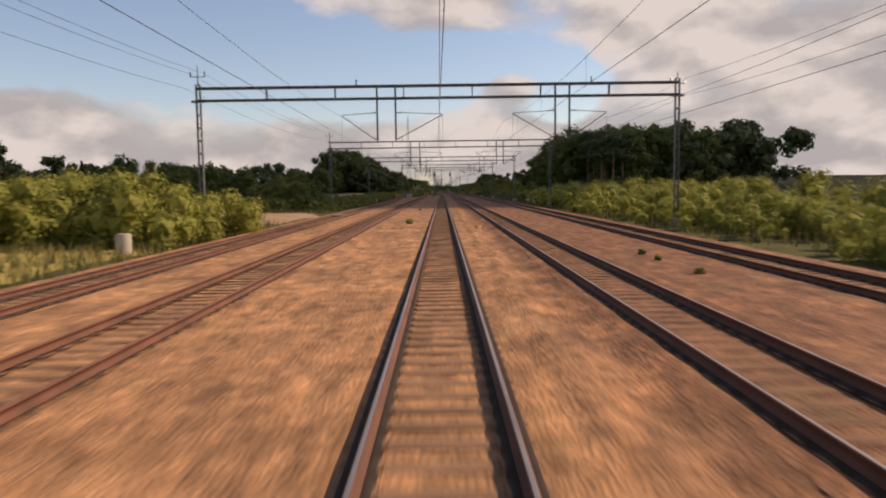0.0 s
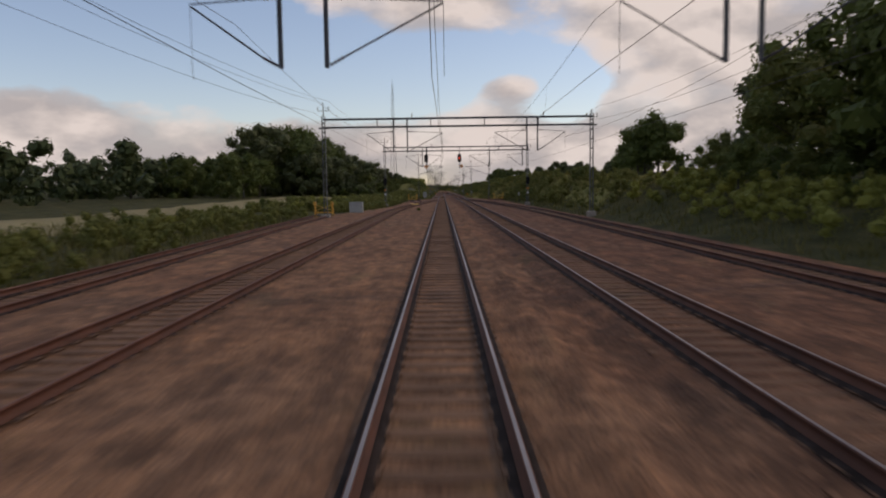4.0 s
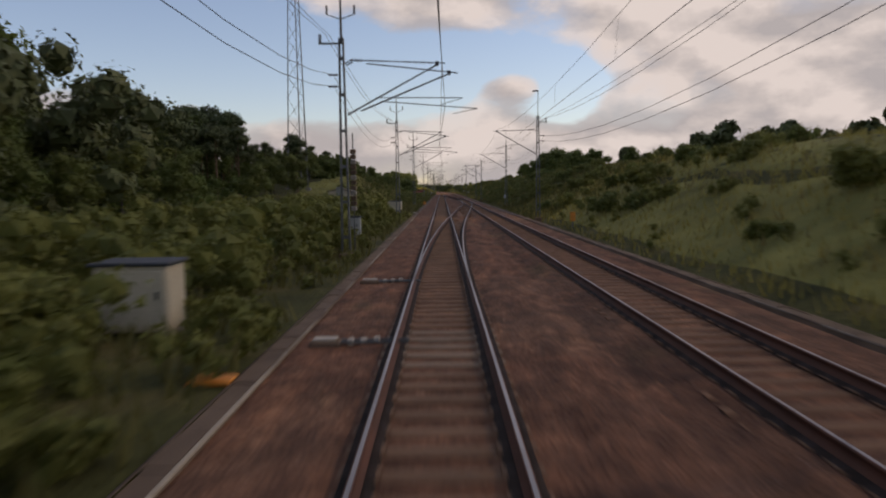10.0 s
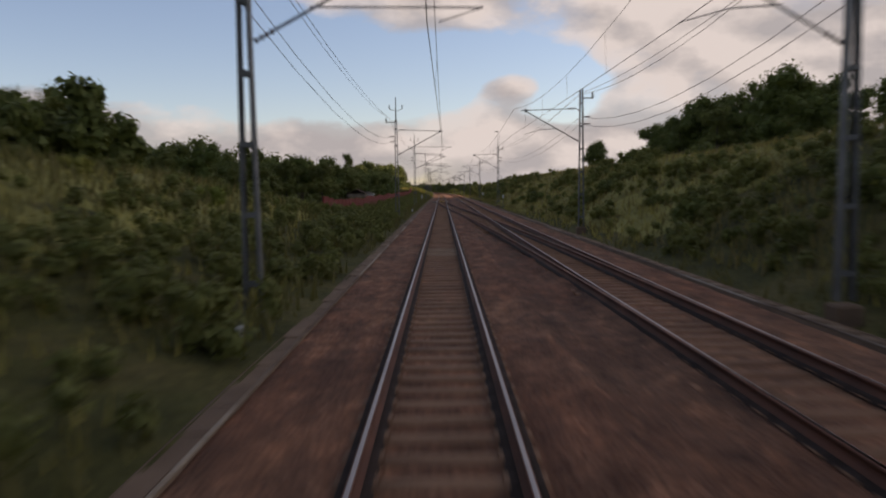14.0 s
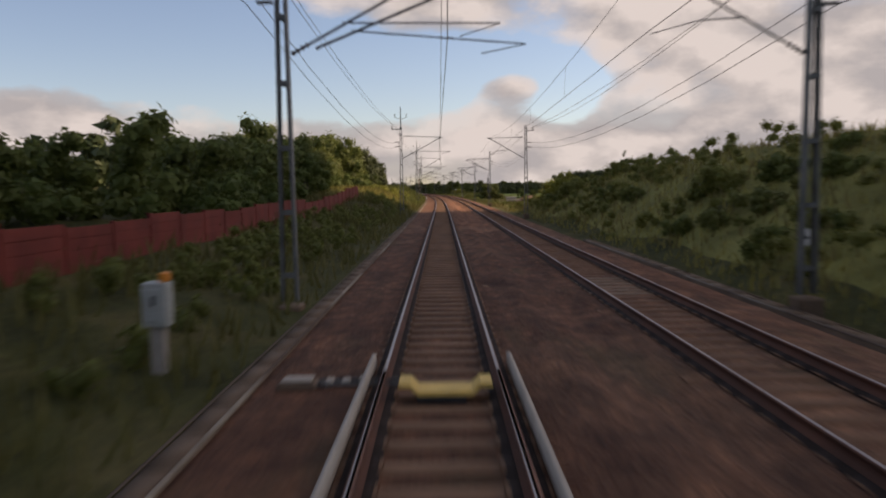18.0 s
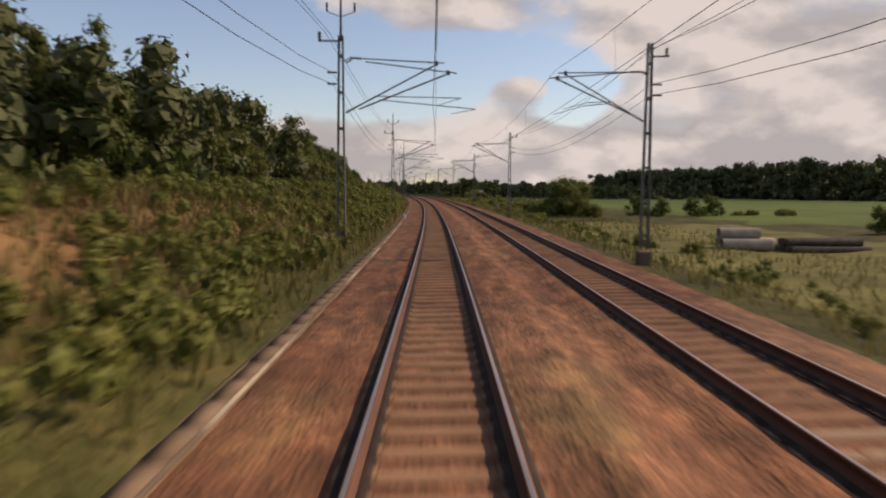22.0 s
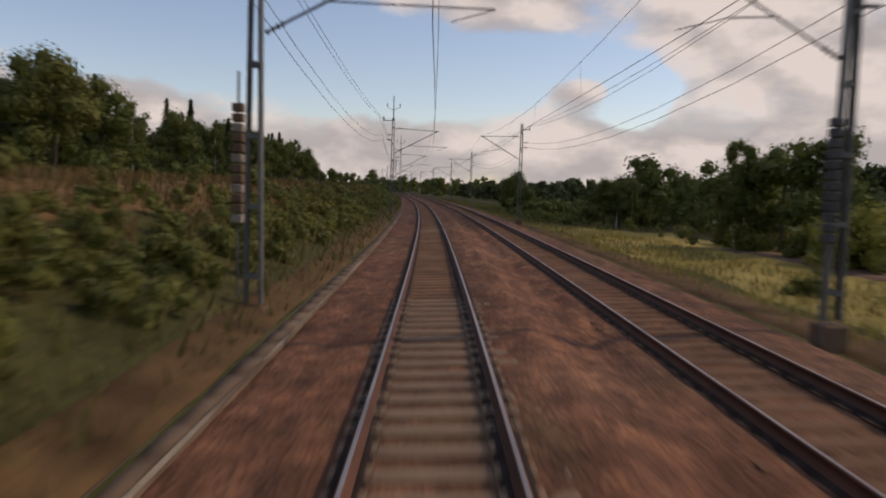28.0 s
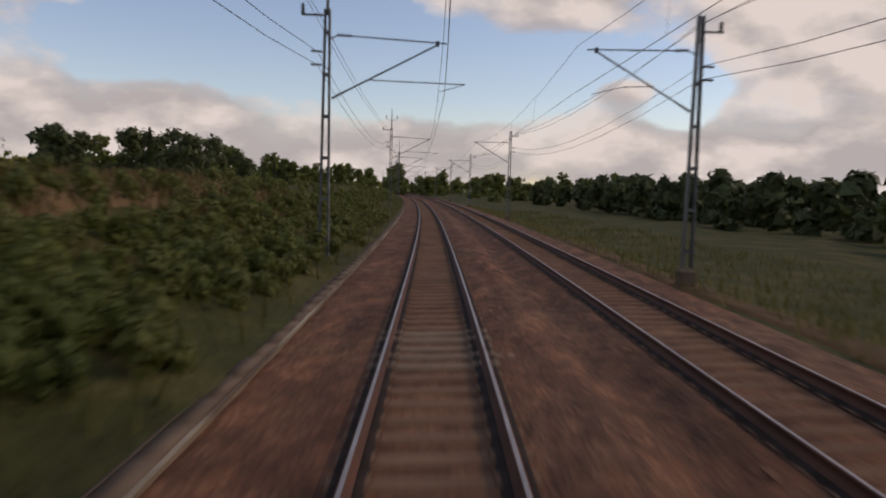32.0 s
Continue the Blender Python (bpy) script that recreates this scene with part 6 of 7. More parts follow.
def marker_post(s, d, h, plate, material, label, plate_w=0.24, plate_h=0.4):
    g = empty("marker_post", stand(s, d, 0))
    z0 = land_at(s, d) - 0.3
    part("post", box_bm(-0.03, 0.03, -0.03, 0.03, z0, h), M_STEEL, g)
    part("plate", box_bm(-plate_w / 2, plate_w / 2, -0.055, -0.035, h - plate_h, h, 0.006), material, g)
    if plate:
        part("plate_bar", box_bm(-plate_w / 3, plate_w / 3, -0.062, -0.056, h - plate_h * 0.62, h - plate_h * 0.42), M_BLACK, g)
    tagged(g, label, "marker post", "marker posts beside the line")


marker_post(137, -12.3, 0.75, False, M_WHITE, "short white marker post beside the siding", 0.12, 0.7)
marker_post(343, 8.5, 1.6, True, M_WHITE, "white number plate on a thin post", 0.26, 0.36)
marker_post(433, 8.55, 1.45, True, M_WHITE, "small white marker plate at the foot of the bank", 0.25, 0.4)
marker_post(570, 8.55, 1.4, True, M_WHITE, "white marker plate on a steel post", 0.25, 0.4)
marker_post(620, 8.55, 1.35, True, M_WHITE, "white marker plate on the grassy bank", 0.25, 0.4)
marker_post(395, -5.0, 1.0, False, M_WHITE, "small flat white board on a post in the scrub", 0.55, 0.10)
marker_post(383, 8.7, 0.75, False, M_ORANGE, "orange marker box beside the trough", 0.36, 0.62)
marker_post(842, 10.2, 0.3, False, M_CONCRETE, "short grey concrete post in the grass", 0.3, 0.9)
marker_post(262, 13.6, 1.6, False, M_WHITE, "white post at the foot of the mound", 0.14, 0.6)
for s in (440, 505):
    marker_post(s + 40, -3.1, 0.35, False, M_WHITE, "short white peg at the ballast edge", 0.10, 0.3)


def round_marker(s, d):
    g = empty("round_marker", stand(s, d, 0))
    out = [(-0.19, -0.02), (0.06, -0.02)] + [(0.2 * math.sin(a) + 0.0, 0.26 + 0.24 * -math.cos(a)) for a in np.linspace(0.6, math.pi, 9)] + [(-0.19, 0.5)]
    bm = bmesh.new()
    front = [bm.verts.new((x, -0.012, z)) for x, z in out]
    rear = [bm.verts.new((x, 0.012, z)) for x, z in out]
    bm.faces.new(front)
    bm.faces.new(rear[::-1])
    for i in range(len(out)):
        j = (i + 1) % len(out)
        bm.faces.new((front[i], rear[i], rear[j], front[j]))
    bmesh.ops.recalc_face_normals(bm, faces=bm.faces)
    part("disc", bm, M_ORANGE, g)
    part("post", box_bm(-0.03, 0.03, 0.012, 0.06, -0.5, 0.3), M_STEEL, g)
    tagged(g, "faded orange marker disc on a short post", "marker", "round markers")


round_marker(445.3, -2.62)


def milestone(s, d):
    bm = box_bm(-0.11, 0.11, -0.08, 0.08, -0.4, 0.22, 0.03)
    tagged(link("marker_stone", bm, M_WHITE, m=stand(s, d, 0)), "small white marker stone on the trough", "marker stone")


milestone(799.3, -2.5)


def buffer_stop(s, d, w=1.75):
    g = empty("buffer_stop", stand(s, d, 0))
    for x in (-w / 2, w / 2):
        part("upright", box_bm(x - 0.075, x + 0.075, -0.08, 0.08, -0.5, 1.0, 0.015), M_STOP, g)
        part("buffer_pad", box_bm(x - 0.14, x + 0.14, -0.26, 0.02, 0.90, 1.24, 0.03), M_STOP, g)
        part("rear_strut", rod_bm((x, 0.05, 0.95), (x, 1.3, -0.3), 0.045), M_STOP, g)
    part("cross_beam", box_bm(-w / 2, w / 2, -0.05, 0.05, 0.12, 0.24, 0.01), M_STOP, g)
    part("foot_beam", box_bm(-w / 2 - 0.15, w / 2 + 0.15, -0.14, 0.14, -0.14, -0.02, 0.02), M_TIMBER, g)
    for k in (-1, 1):
        part("diagonal", rod_bm((-k * w / 2, 0.03 * k, 0.95), (k * w / 2, 0.03 * k, 0.35), 0.03), M_YELLOW, g)
    tagged(g, "orange steel buffer stop at the end of a siding", "buffer stop", "buffer stops")


buffer_stop(292.3, -6.35)
buffer_stop(295.8, 12.6, 1.95)
buffer_stop(207, -11.9)


def balise(s):
    g = empty("track_beacon", stand(s, -0.02, 0))
    part("plate", box_bm(-0.2, 0.2, -0.24, 0.24, -0.17, -0.11, 0.02), M_RAIL_OLD, g)
    for x in (-0.23, 0.23):
        part("bracket", box_bm(x - 0.02, x + 0.02, -0.26, 0.26, -0.18, -0.09), M_PALE, g)
    tagged(g, "rusty red beacon plate with pale brackets on a sleeper", "track beacon", "track beacons")


for s in (273.8, 276.0):
    balise(s)


def derailer(s, d):
    g = empty("derailer", stand(s, d, 0))
    bm = bmesh.new()
    pts = [(-0.72, -0.30, -0.12), (-0.72, 0.30, -0.02), (-0.55, 0.30, 0.20), (-0.30, 0.30, 0.14), (0.72, 0.30, 0.10), (0.72, -0.30, -0.10),
           (-0.30, -0.30, -0.04), (-0.55, -0.30, 0.04)]
    vs = [bm.verts.new(p) for p in pts]
    bm.faces.new((vs[0], vs[1], vs[2], vs[7]))
    bm.faces.new((vs[7], vs[2], vs[3], vs[6]))
    bm.faces.new((vs[6], vs[3], vs[4], vs[5]))
    bmesh.ops.solidify(bm, geom=bm.faces[:], thickness=0.04)
    part("wedge", bm, M_YELLOW, g)
    part("slide_plate", box_bm(-0.7, 0.7, -0.36, 0.36, -0.20, -0.165), M_STEEL_DARK, g)
    tagged(g, "yellow derailer wedge lying between the siding rails", "derailer")


derailer(248.2, siding_left(248.2))


def point_machine(s, d, side, n=2):
    """The low machine and rods beside a pair of points."""
    g = empty("point_machine", stand(s, d, 0))
    part("body", box_bm(-0.26, 0.26, -0.17, 0.17, -0.3, -0.10, 0.03), M_TROUGH, g)
    part("cover", box_bm(-0.20, 0.20, -0.12, 0.12, -0.10, -0.06, 0.015), M_PALE, g)
    for k in range(n):
        part("rod", rod_bm((-side * 0.25, 0.22 * k - 0.1, -0.13), (-side * 1.4, 0.22 * k - 0.1, -0.13), 0.022), M_STEEL, g)
    for k in range(3):
        part("rod_cover", box_bm(-side * (0.42 + 0.22 * k) - 0.05, -side * (0.42 + 0.22 * k) + 0.05, -0.06, 0.08, -0.2, -0.08 + 0.02 * (k == 2), 0.01), M_PALE, g)
    tagged(g, "low rusty point machine with pale rods to the blades", "point machine", "point machines")


for s, d, side in ((331, -2.05, -1), (347, -1.95, -1), (355, -2.0, -1), (331, 6.6, 1), (326, 6.6, 1), (476, 6.6, 1), (470, 6.6, 1), (612.4, -1.9, -1), (604.8, -1.95, -1)):
    point_machine(s, d, side)

plate = box_bm(-0.28, 0.28, -0.22, 0.22, -0.03, 0.02, 0.01)
tagged(link("cover_plate", plate, M_ORANGE, m=stand(344.6, -3.1, -0.12)), "orange cover plate lying beside the trough", "cover plate")
for s, d, t_ in ((609.5, -5.6, 62), (609.0, -4.4, 55)):
    stick = rod_bm((0, -0.55, 0), (0, 0.55, 0.14), 0.032)
    tagged(link("pale_stake", stick, M_PALE, m=stand(s, d, land_at(s, d) + 0.35, t_)), "pale stake leaning in the long grass", "stake")


def heater_bar(s, material, label):
    g = empty("cross_bar", stand(s, 0, 0))
    bm = bmesh.new()
    prof = [(-0.52, 0.03), (-0.38, 0.03), (-0.28, -0.07), (0.38, -0.07), (0.48, 0.03), (0.62, 0.03)]
    for (a, za), (b, zb) in zip(prof, prof[1:]):
        r = bmesh.ops.create_cube(bm, size=1)
        for v in r["verts"]:
            f = v.co.x + 0.5
            v.co = Vector((a + (b - a) * f, v.co.y * 0.44, za + (zb - za) * f + v.co.z * 0.05))
    part("bar", bm, material, g)
    part("fixing_plate", box_bm(-0.3, 0.3, -0.15, 0.15, -0.19, -0.10), M_STEEL_DARK, g)
    tagged(g, label, "track bar", "bars across the points")


for s in (604.6, 611.8):
    heater_bar(s, M_YELLOW, "yellow pressed steel bar between the rails")


def guard_rail(s0, s1, d0, d1):
    S = np.linspace(s0, s1, 14)
    pr = np.array([(-0.03, -0.16), (-0.03, 0.02), (0.03, 0.02), (0.03, -0.16)])
    u = (S - s0) / (s1 - s0)
    D = d0 + (d1 - d0) * u ** 0.6
    k, n = 4, len(S)
    co_ = line_np(np.repeat(S, k), (D[:, None] + pr[None, :, 0]).ravel(), np.tile(pr[:, 1], n))
    i, j = np.meshgrid(np.arange(n - 1), np.arange(k - 1), indexing="ij")
    a = (i * k + j).ravel()
    ob = new("guard_rail", quick("guard_rail", co_, np.stack([a, a + k, a + k + 1, a + 1], 1), M_PALE))
    tagged(ob, "pale flared guard rail beside the running rail", "guard rail", "guard rails")


guard_rail(597, 613.4, -1.05, -0.98)
guard_rail(597, 613.4, 1.05, 0.98)


# ---------------------------------------------------------------- yards, fields, parapet
def sheet(name, s0, s1, d0, d1, lift, material, label, kind="structure", category="", ns=30, nd_=10, wobble=0.6):
    S, D = np.meshgrid(np.linspace(s0, s1, ns), np.linspace(d0, d1, nd_), indexing="ij")
    edge = np.minimum(np.minimum(S - s0, s1 - S), np.minimum(D - min(d0, d1), max(d0, d1) - D))
    D2 = D + wobble * wave(S * 0.3, D * 0.2, 33)
    Z = land(S, D2) + np.where(edge > 0.05, lift, -0.15)
    i, j = np.meshgrid(np.arange(ns - 1), np.arange(nd_ - 1), indexing="ij")
    a = (i * nd_ + j).ravel()
    ob = new(name, quick(name, line_np(S, D2, Z).reshape(-1, 3), np.stack([a, a + 1, a + nd_ + 1, a + nd_], 1), material, True))
    return tagged(ob, label, category or name.replace("_", " "), kind=kind)


sheet("gravel_yard", 49, 88, -13.0, -46, 0.18, M_SAND, "pale sandy gravel yard beside the siding", category="yard")
sheet("meadow", 2, 37, -13.2, -40, 0.10, M_MEADOW, "sunny yellow grass beside the siding", ns=30, nd_=14)
sheet("meadow", 688, 814, 9.0, 33, 0.05, M_PASTURE, "rough light green pasture beside the line", ns=80, nd_=18)
sheet("crop_field", 815, 1080, 34, 186, 0.25, M_CROP, "bright green crop field behind the scrub", category="field", ns=60, nd_=24)
sheet("ripe_field", 150, 330, -42, -25, 0.15, M_CORN, "pale ripe field in front of the wood", category="field", ns=40, nd_=12)
sheet("earth_path", 297, 313, -7.0, -2.95, 0.10, M_EARTH, "bare brown earth beside the points", category="path", ns=14, nd_=7)
sheet("earth_path", 408.5, 415.5, -4.4, -2.8, 0.06, M_EARTH, "bare brown earth round the cabinet", category="path", ns=9, nd_=5)
for s, d in ((311.4, -3.1), (411.0, -3.1)):
    tagged(link("concrete_slab", box_bm(-0.3, 0.3, -0.25, 0.25, -0.05, 0.03, 0.01), M_PALE, m=stand(s, d, land_at(s, d) + 0.12, 20)), "pale concrete slab lying on the earth", "concrete slab")
sheet("meadow", 940, 1004, 9.6, 23, 0.05, M_MEADOW, "yellowing meadow beside the line", ns=60, nd_=14)
sheet("dirt_road", 938, 985, 18, 21.5, 0.12, M_EARTH, "brown dirt road beside the meadow", category="road", ns=50, nd_=6)

sheet("grass_bank", 207, 422, 15.0, 30, 0.05, M_BANK, "light green grassy slope of the bank", category="bank", ns=90, nd_=14)
sheet("grass_bank", 314, 337, 10.6, 15.6, 0.06, M_BANK, "light green grassy foot of the bank", category="bank", ns=14, nd_=8)
sheet("grass_bank", 323, 339, 8.3, 10.9, 0.05, M_BANK, "rough grass at the foot of the bank", category="bank", ns=12, nd_=6)
sheet("grass_bank", 336, 425, 8.6, 15.4, 0.06, M_BANK, "light green grassy foot of the bank", category="bank", ns=40, nd_=9)
sheet("grass_bank", 500, 715, 8.6, 26, 0.05, M_BANK, "light green grassy slope beside the line", category="bank", ns=80, nd_=18)
sheet("grass_bank", 424, 522, -20, -6.5, 0.05, M_BANK, "mown grassy mound beside the line", category="bank", ns=45, nd_=16)
sheet("meadow", 684, 712, -14, -5.2, 0.05, M_BANK, "sunlit yellow grass on the bank", ns=24, nd_=12)
sheet("heath_bank", 738, 772, -12, -5.5, 0.05, M_HEATHSOIL, "reddish brown heath on the bank", category="heath", ns=30, nd_=10)
sheet("heath_bank", 822, 1115, -16, -6.8, 0.05, M_HEATHSOIL, "reddish brown heath along the bank", category="heath", ns=130, nd_=14)
sheet("dry_verge", 890, 1120, 7.75, 9.7, 0.07, M_VERGE, "reddish dry verge along the second track", category="verge", ns=220, nd_=7, wobble=0.2)
sheet("dry_verge", 790, 1034, -3.95, -2.66, 0.025, M_VERGE, "dry brown verge beside the cable trough", category="verge", ns=240, nd_=7, wobble=0.12)

crossing = empty("timber_crossing", stand(72, far_left(72), 0))
for k in range(7):
    part("plank", box_bm(-0.62, 0.62, -1.8 + k * 0.52, -1.8 + k * 0.52 + 0.46, -0.16, -0.02 + 0.01 * (k % 3), 0.015), M_TIMBER, crossing)
tagged(crossing, "worn timber crossing planks between siding rails", "crossing")

parapet = empty("bridge_parapet", stand(136, 17.0, 0))
part("edge_beam", box_bm(-0.25, 0.25, -8, 8, -0.7, 0.12, 0.03), M_PALE, parapet, "pale concrete edge beam")
for k in range(7):
    y = -7.6 + k * 2.53
    part("railing_post", box_bm(-0.04, 0.04, y - 0.04, y + 0.04, 0.12, 1.22), M_STEEL, parapet)
for z in (0.7, 1.2):
    part("handrail", box_bm(-0.035, 0.035, -7.8, 7.8, z - 0.035, z + 0.035), M_STEEL, parapet)
tagged(parapet, "concrete bridge edge with a grey steel railing", "parapet")


# ---------------------------------------------------------------- huts, tower, fence
def hut(s, d, w, l, h, wall, roof, label, windows=True, ridge=0.5):
    z0 = land_at(s, d) - 0.25
    g = empty("hut", stand(s, d, z0))
    bm = box_bm(-w / 2, w / 2, -l / 2, l / 2, 0, h)
    part("wall", bm, wall, g)
    bm = bmesh.new()
    o = 0.25
    vs = []
    for y in (-l / 2 - o, l / 2 + o):
        vs += [bm.verts.new((x, y, z)) for x, z in ((-w / 2 - o, h - 0.03), (0, h + ridge), (w / 2 + o, h - 0.03))]
    bm.faces.new((vs[0], vs[1], vs[4], vs[3]))
    bm.faces.new((vs[1], vs[2], vs[5], vs[4]))
    bmesh.ops.solidify(bm, geom=bm.faces[:], thickness=-0.09)
    part("roof", bm, roof, g)
    for y in (-l / 2, l / 2):
        bm = bmesh.new()
        bm.faces.new([bm.verts.new((x, y, z)) for x, z in ((-w / 2, h), (w / 2, h), (0, h + ridge - 0.05))])
        bmesh.ops.solidify(bm, geom=bm.faces[:], thickness=0.08)
        part("gable", bm, wall, g)
    if windows:
        dr = part("door", box_bm(-0.45, 0.45, -l / 2 - 0.04, -l / 2, 0.1, 2.0), M_GREYBOX, g)
        part("handle", box_bm(0.3, 0.38, -l / 2 - 0.08, -l / 2 - 0.04, 1.0, 1.06), M_STEEL_DARK, dr)
        wd = part("window", box_bm(w / 2, w / 2 + 0.03, -0.4, 0.4, 1.2, 1.7), M_WHITE, g)
        part("pane", box_bm(w / 2 + 0.03, w / 2 + 0.036, -0.34, 0.34, 1.26, 1.64), M_LENS, wd)
    tagged(g, label, "hut", "huts")
    return g


hut(425.6, -12.5, 3.0, 2.8, 1.5, M_CREAM, M_PALE, "cream painted technical hut with a pale roof", True, 0.35)
hut(598, -15.0, 3.0, 3.6, 1.3, M_TIMBER, M_TILE, "weathered shed with a brown roof behind the fence", False, 0.8)
hut(622, -15.5, 2.4, 2.4, 1.0, M_WHITE, M_PALE, "small white shed behind the fence", False, 0.5)


def tower(s, d, height):
    z0 = land_at(s, d) - 0.3
    g = empty("radio_tower", stand(s, d, z0))
    top, base = 0.35, 1.6
    corner = [(math.cos(a), math.sin(a)) for a in (math.radians(90), math.radians(210), math.radians(330))]

    def at_h(i, z):
        r = base + (top - base) * z / height
        return Vector((corner[i][0] * r, corner[i][1] * r, z))

    for i in range(3):
        part("tower_leg", rod_bm(at_h(i, 0), at_h(i, height), 0.09, 0.045, 8), M_STEEL, g)
        part("tower_footing", box_bm(at_h(i, 0).x - 0.35, at_h(i, 0).x + 0.35, at_h(i, 0).y - 0.35, at_h(i, 0).y + 0.35, -0.4, 0.45, 0.03), M_CONCRETE, g)
    z = 0.0
    flip = False
    while z < height - 1.0:
        step = max(1.0, 2.6 * (1 - z / height) + 0.9)
        for i in range(3):
            j = (i + 1) % 3
            a, b = (i, j) if flip else (j, i)
            part("lattice_bar", rod_bm(at_h(a, z), at_h(b, min(z + step, height)), 0.03, seg=4), M_STEEL, g)
        z += step
        flip = not flip
    part("aerial", rod_bm((0, 0, height - 0.5), (0, 0, height + 2.5), 0.04), M_STEEL, g)
    tagged(g, "tall grey steel lattice radio tower behind the huts", "radio tower")


tower(436, -19.8, 43.0)


def red_fence():
    g = empty("board_fence")
    r = random.Random(9)
    s = 522.0
    while s < 676:
        d = -8.65
        z0 = land_at(s + 1.2, d) - 0.08
        h = 1.12 + 0.10 * r.random()
        p_ = empty("fence_panel", stand(s + 1.2, d, z0))
        p_.parent = g
        pane = box_bm(-0.012, 0.012, -1.18, 1.18, 0.02, h)
        bd = part("board", pane, M_RED, p_)
        for k in range(4):
            zz = 0.06 + k * h / 4
            part("board", box_bm(0.014, 0.034, -1.18, 1.18, zz, zz + h / 4 - 0.03, 0.004), M_RED, p_)
        part("fence_post", box_bm(-0.06, 0.06, -1.26, -1.15, -0.4, h + 0.06, 0.01), M_RED, p_)
        s += 2.44
    tagged(g, "red painted board fence stepping along the gardens", "fence")


red_fence()


def earth_heap(s, d, r0, h, seed, label):
    bm = bmesh.new()
    bmesh.ops.create_icosphere(bm, subdivisions=4, radius=1.0)
    for v in bm.verts:
        n = noise.noise(v.co * 2.1 + Vector((seed, 0, 0))) * 0.35 + noise.noise(v.co * 5.5 + Vector((0, seed, 0))) * 0.14
        k = 1 + n
        v.co = Vector((v.co.x * r0 * 0.55 * k, v.co.y * r0 * k, max(v.co.z * h * k, -0.3)))
    tagged(link("earth_heap", bm, M_EARTH, m=on_ground(s, d)), label, "earth heap", "heaps of earth")


earth_heap(745, 17.8, 5.0, 1.6, 1, "heap of reddish brown earth in rough grass")
earth_heap(752, 20.5, 3.0, 1.3, 4, "smaller heap of brown earth beside the scrub")


def log_pile(s, d, n, length, r0, material, label, seed, turn=0):
    r = random.Random(seed)
    g = empty("log_pile", stand(s, d, land_at(s, d), turn))
    for k in range(n):
        row = 0 if k < n * 0.6 else 1
        x = (k - (0 if row == 0 else n * 0.6)) * r0 * 2.05 + row * r0
        part("log", rod_bm((x, -length / 2 + r.uniform(-.2, .2), r0 + row * r0 * 1.75), (x + r.uniform(-.05, .05), length / 2, r0 + row * r0 * 1.75), r0 * r.uniform(.85, 1.05), None, 10), material, g)
    tagged(g, label, "log pile", "piles of timber")


for k, (x, z) in enumerate(((0, 0.0), (0.78, 0.0), (0.4, 0.62))):
    pipe = bmesh.new()
    bmesh.ops.create_cone(pipe, cap_ends=False, segments=18, radius1=0.36, radius2=0.36, depth=3.4 - 0.5 * k, matrix=Matrix.Rotation(math.pi / 2, 4, "Y"))
    bmesh.ops.solidify(pipe, geom=pipe.faces[:], thickness=0.07)
    tagged(link("large_pipe", pipe, M_CREAM if k == 0 else M_CONCRETE, m=stand(780 - x, 18.6 - 0.3 * k, land_at(780, 18.6) + 0.34 + z)), "large pale pipe lying in the field grass", "pipe", "pile of pipes")
log_pile(779, 23.2, 9, 4.6, 0.24, M_BARK, "pile of dark weathered timber in the grass", 4, 90)
log_pile(716, 14.6, 5, 4.0, 0.22, M_BARK, "low stack of dark timbers on short legs", 5)


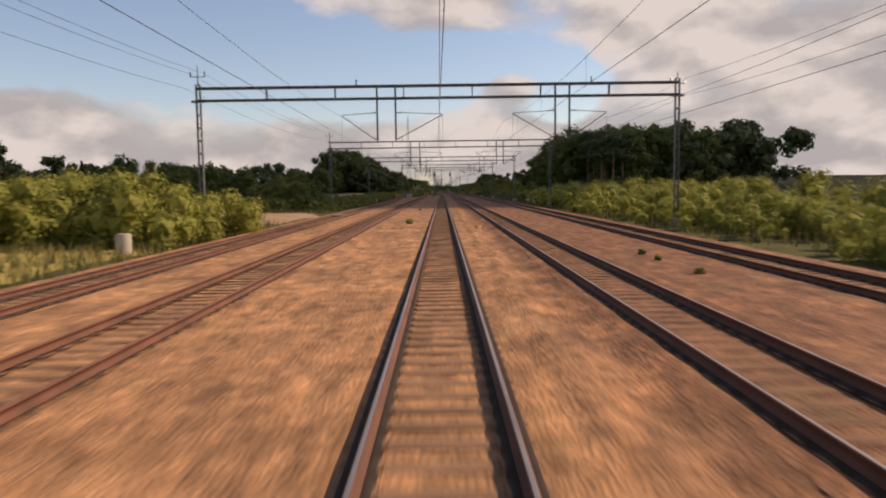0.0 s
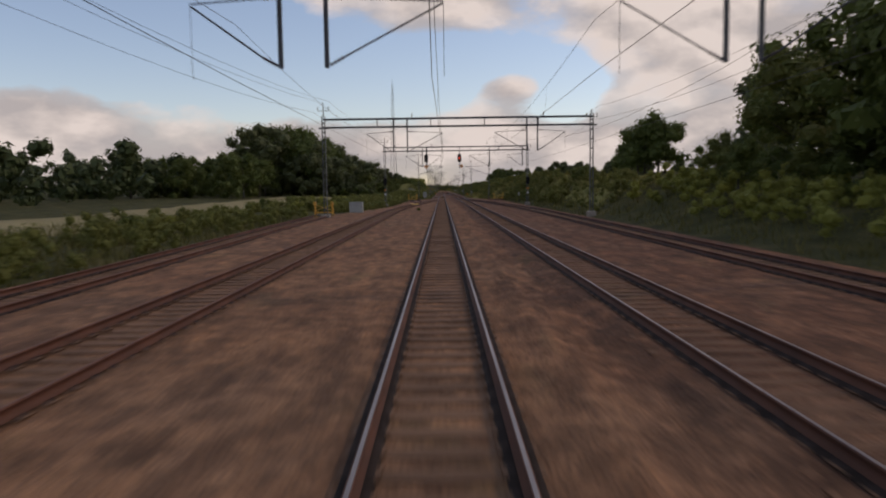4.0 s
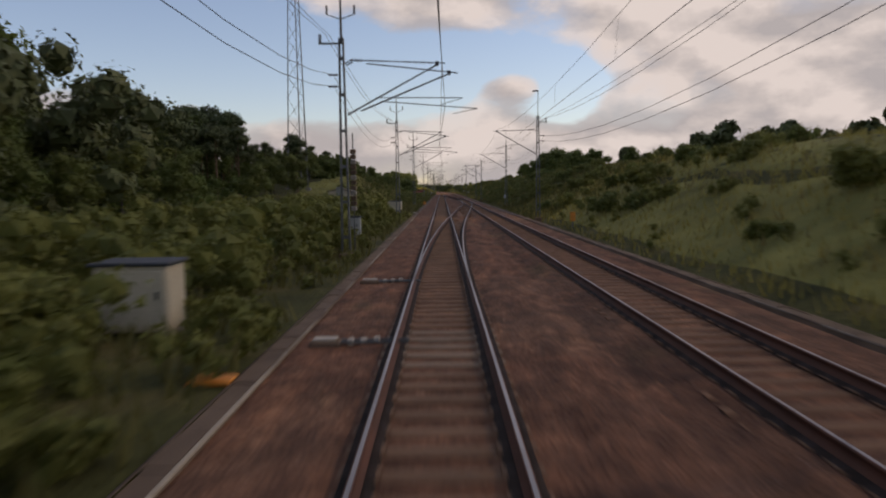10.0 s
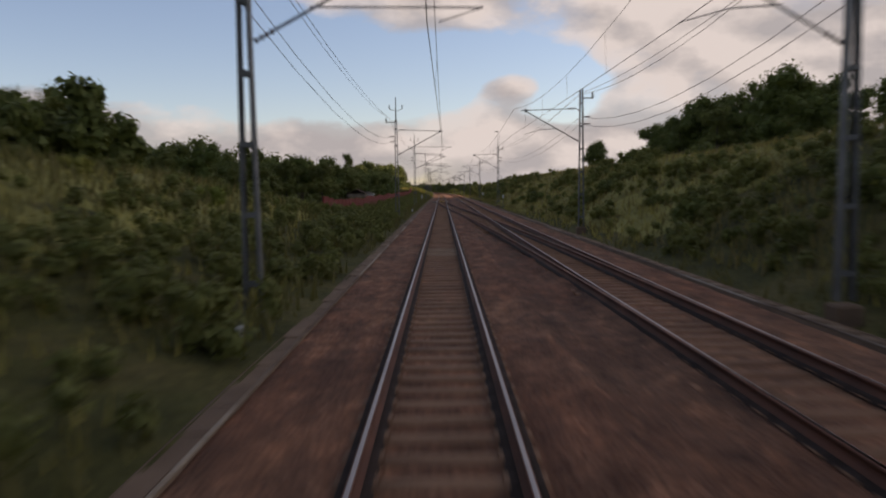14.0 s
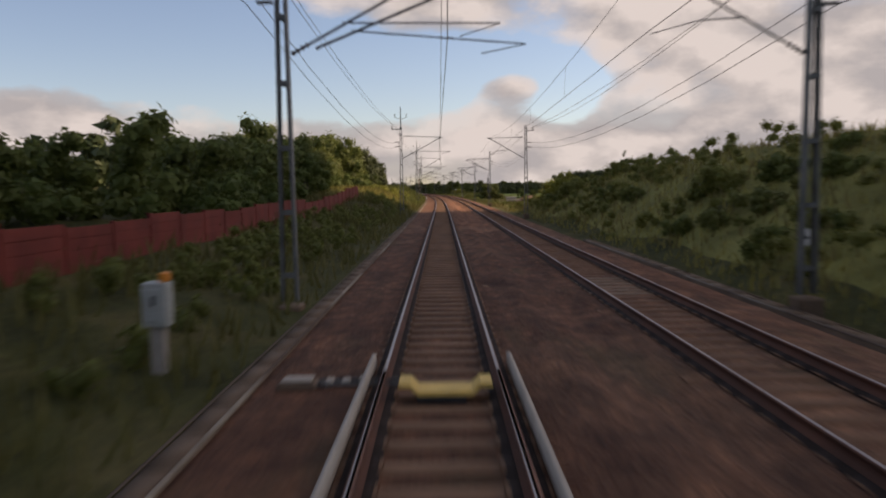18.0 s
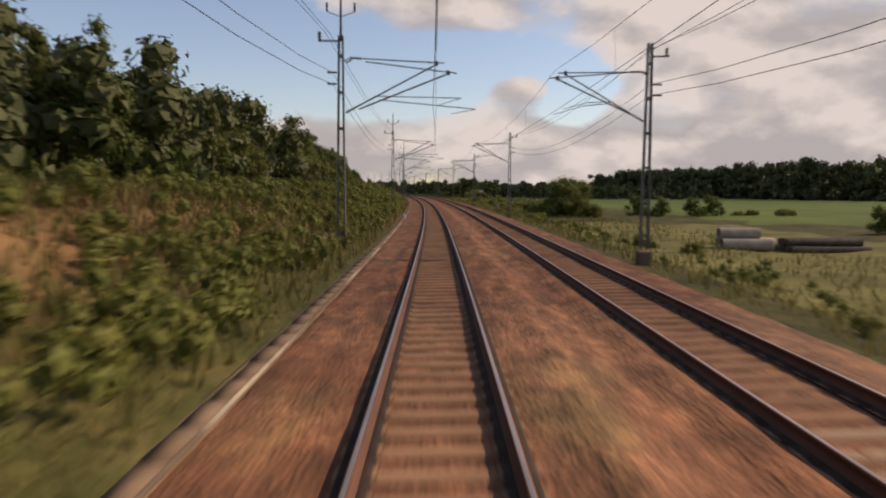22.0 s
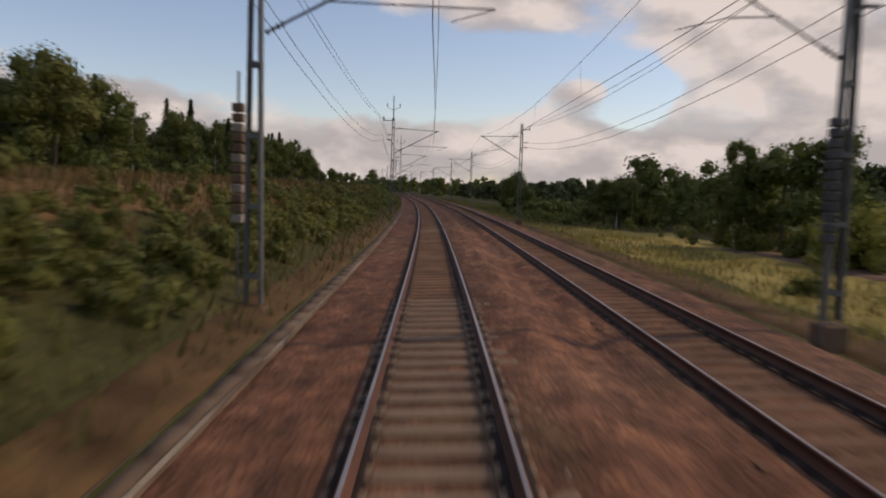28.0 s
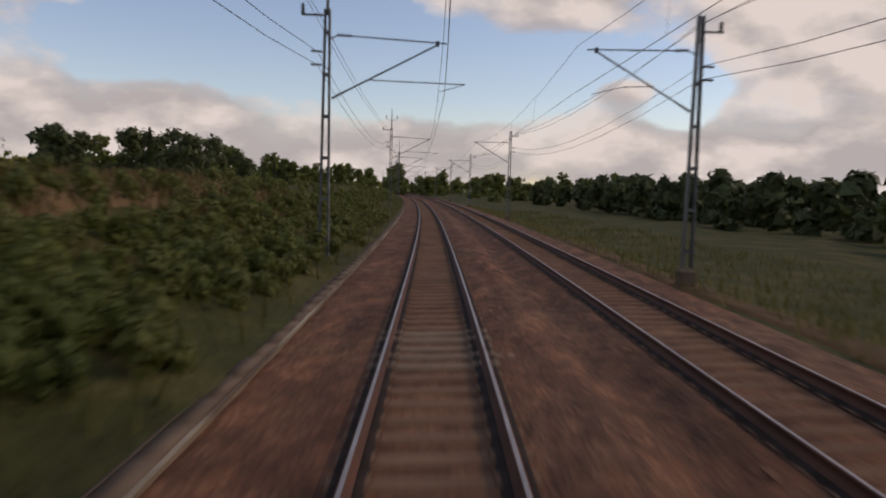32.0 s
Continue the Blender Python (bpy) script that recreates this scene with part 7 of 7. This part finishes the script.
def field_sign(s, d):
    g = empty("field_sign", stand(s, d, land_at(s, d)))
    part("post", box_bm(-0.04, 0.04, -0.04, 0.04, -0.3, 2.75), M_TIMBER, g)
    b_ = part("board", box_bm(-0.27, 0.27, -0.07, -0.04, 2.5, 2.76, 0.01), M_WHITE, g)
    part("text_bar", box_bm(-0.18, 0.18, -0.076, -0.072, 2.61, 2.65), M_STEEL_DARK, b_)
    tagged(g, "small white board on a wooden post beside the track", "sign")


field_sign(846, 8.1)


# ---------------------------------------------------------------- unseen clouds added to shade parts of the line
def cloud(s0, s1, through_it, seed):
    """An added lumpy sheet 600 m up, unseen on the sunward side, to block sun; thin ones let some through."""
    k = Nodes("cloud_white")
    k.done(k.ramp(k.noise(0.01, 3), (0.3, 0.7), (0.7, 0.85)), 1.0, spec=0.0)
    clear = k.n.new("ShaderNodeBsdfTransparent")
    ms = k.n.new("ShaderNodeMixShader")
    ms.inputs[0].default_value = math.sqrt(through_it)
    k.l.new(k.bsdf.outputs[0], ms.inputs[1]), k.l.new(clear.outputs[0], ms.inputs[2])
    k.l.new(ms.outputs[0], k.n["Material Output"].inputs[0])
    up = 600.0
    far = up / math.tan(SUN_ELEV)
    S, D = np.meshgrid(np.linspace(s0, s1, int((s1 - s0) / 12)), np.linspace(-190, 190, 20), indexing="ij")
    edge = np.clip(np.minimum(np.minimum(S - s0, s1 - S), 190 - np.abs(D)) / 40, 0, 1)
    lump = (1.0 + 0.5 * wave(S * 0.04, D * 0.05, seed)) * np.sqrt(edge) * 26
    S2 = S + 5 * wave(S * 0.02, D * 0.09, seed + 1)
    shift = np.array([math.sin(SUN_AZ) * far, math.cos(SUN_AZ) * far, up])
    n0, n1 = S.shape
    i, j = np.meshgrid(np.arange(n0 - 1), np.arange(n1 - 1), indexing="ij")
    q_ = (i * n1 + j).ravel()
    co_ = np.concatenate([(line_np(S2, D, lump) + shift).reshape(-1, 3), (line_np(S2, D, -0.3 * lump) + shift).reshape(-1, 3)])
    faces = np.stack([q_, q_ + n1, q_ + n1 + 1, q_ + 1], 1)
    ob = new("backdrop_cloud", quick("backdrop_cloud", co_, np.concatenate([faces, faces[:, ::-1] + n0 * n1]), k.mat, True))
    return tagged(ob, "unseen cloud sheet added to shade the line", "cloud", kind="structure")


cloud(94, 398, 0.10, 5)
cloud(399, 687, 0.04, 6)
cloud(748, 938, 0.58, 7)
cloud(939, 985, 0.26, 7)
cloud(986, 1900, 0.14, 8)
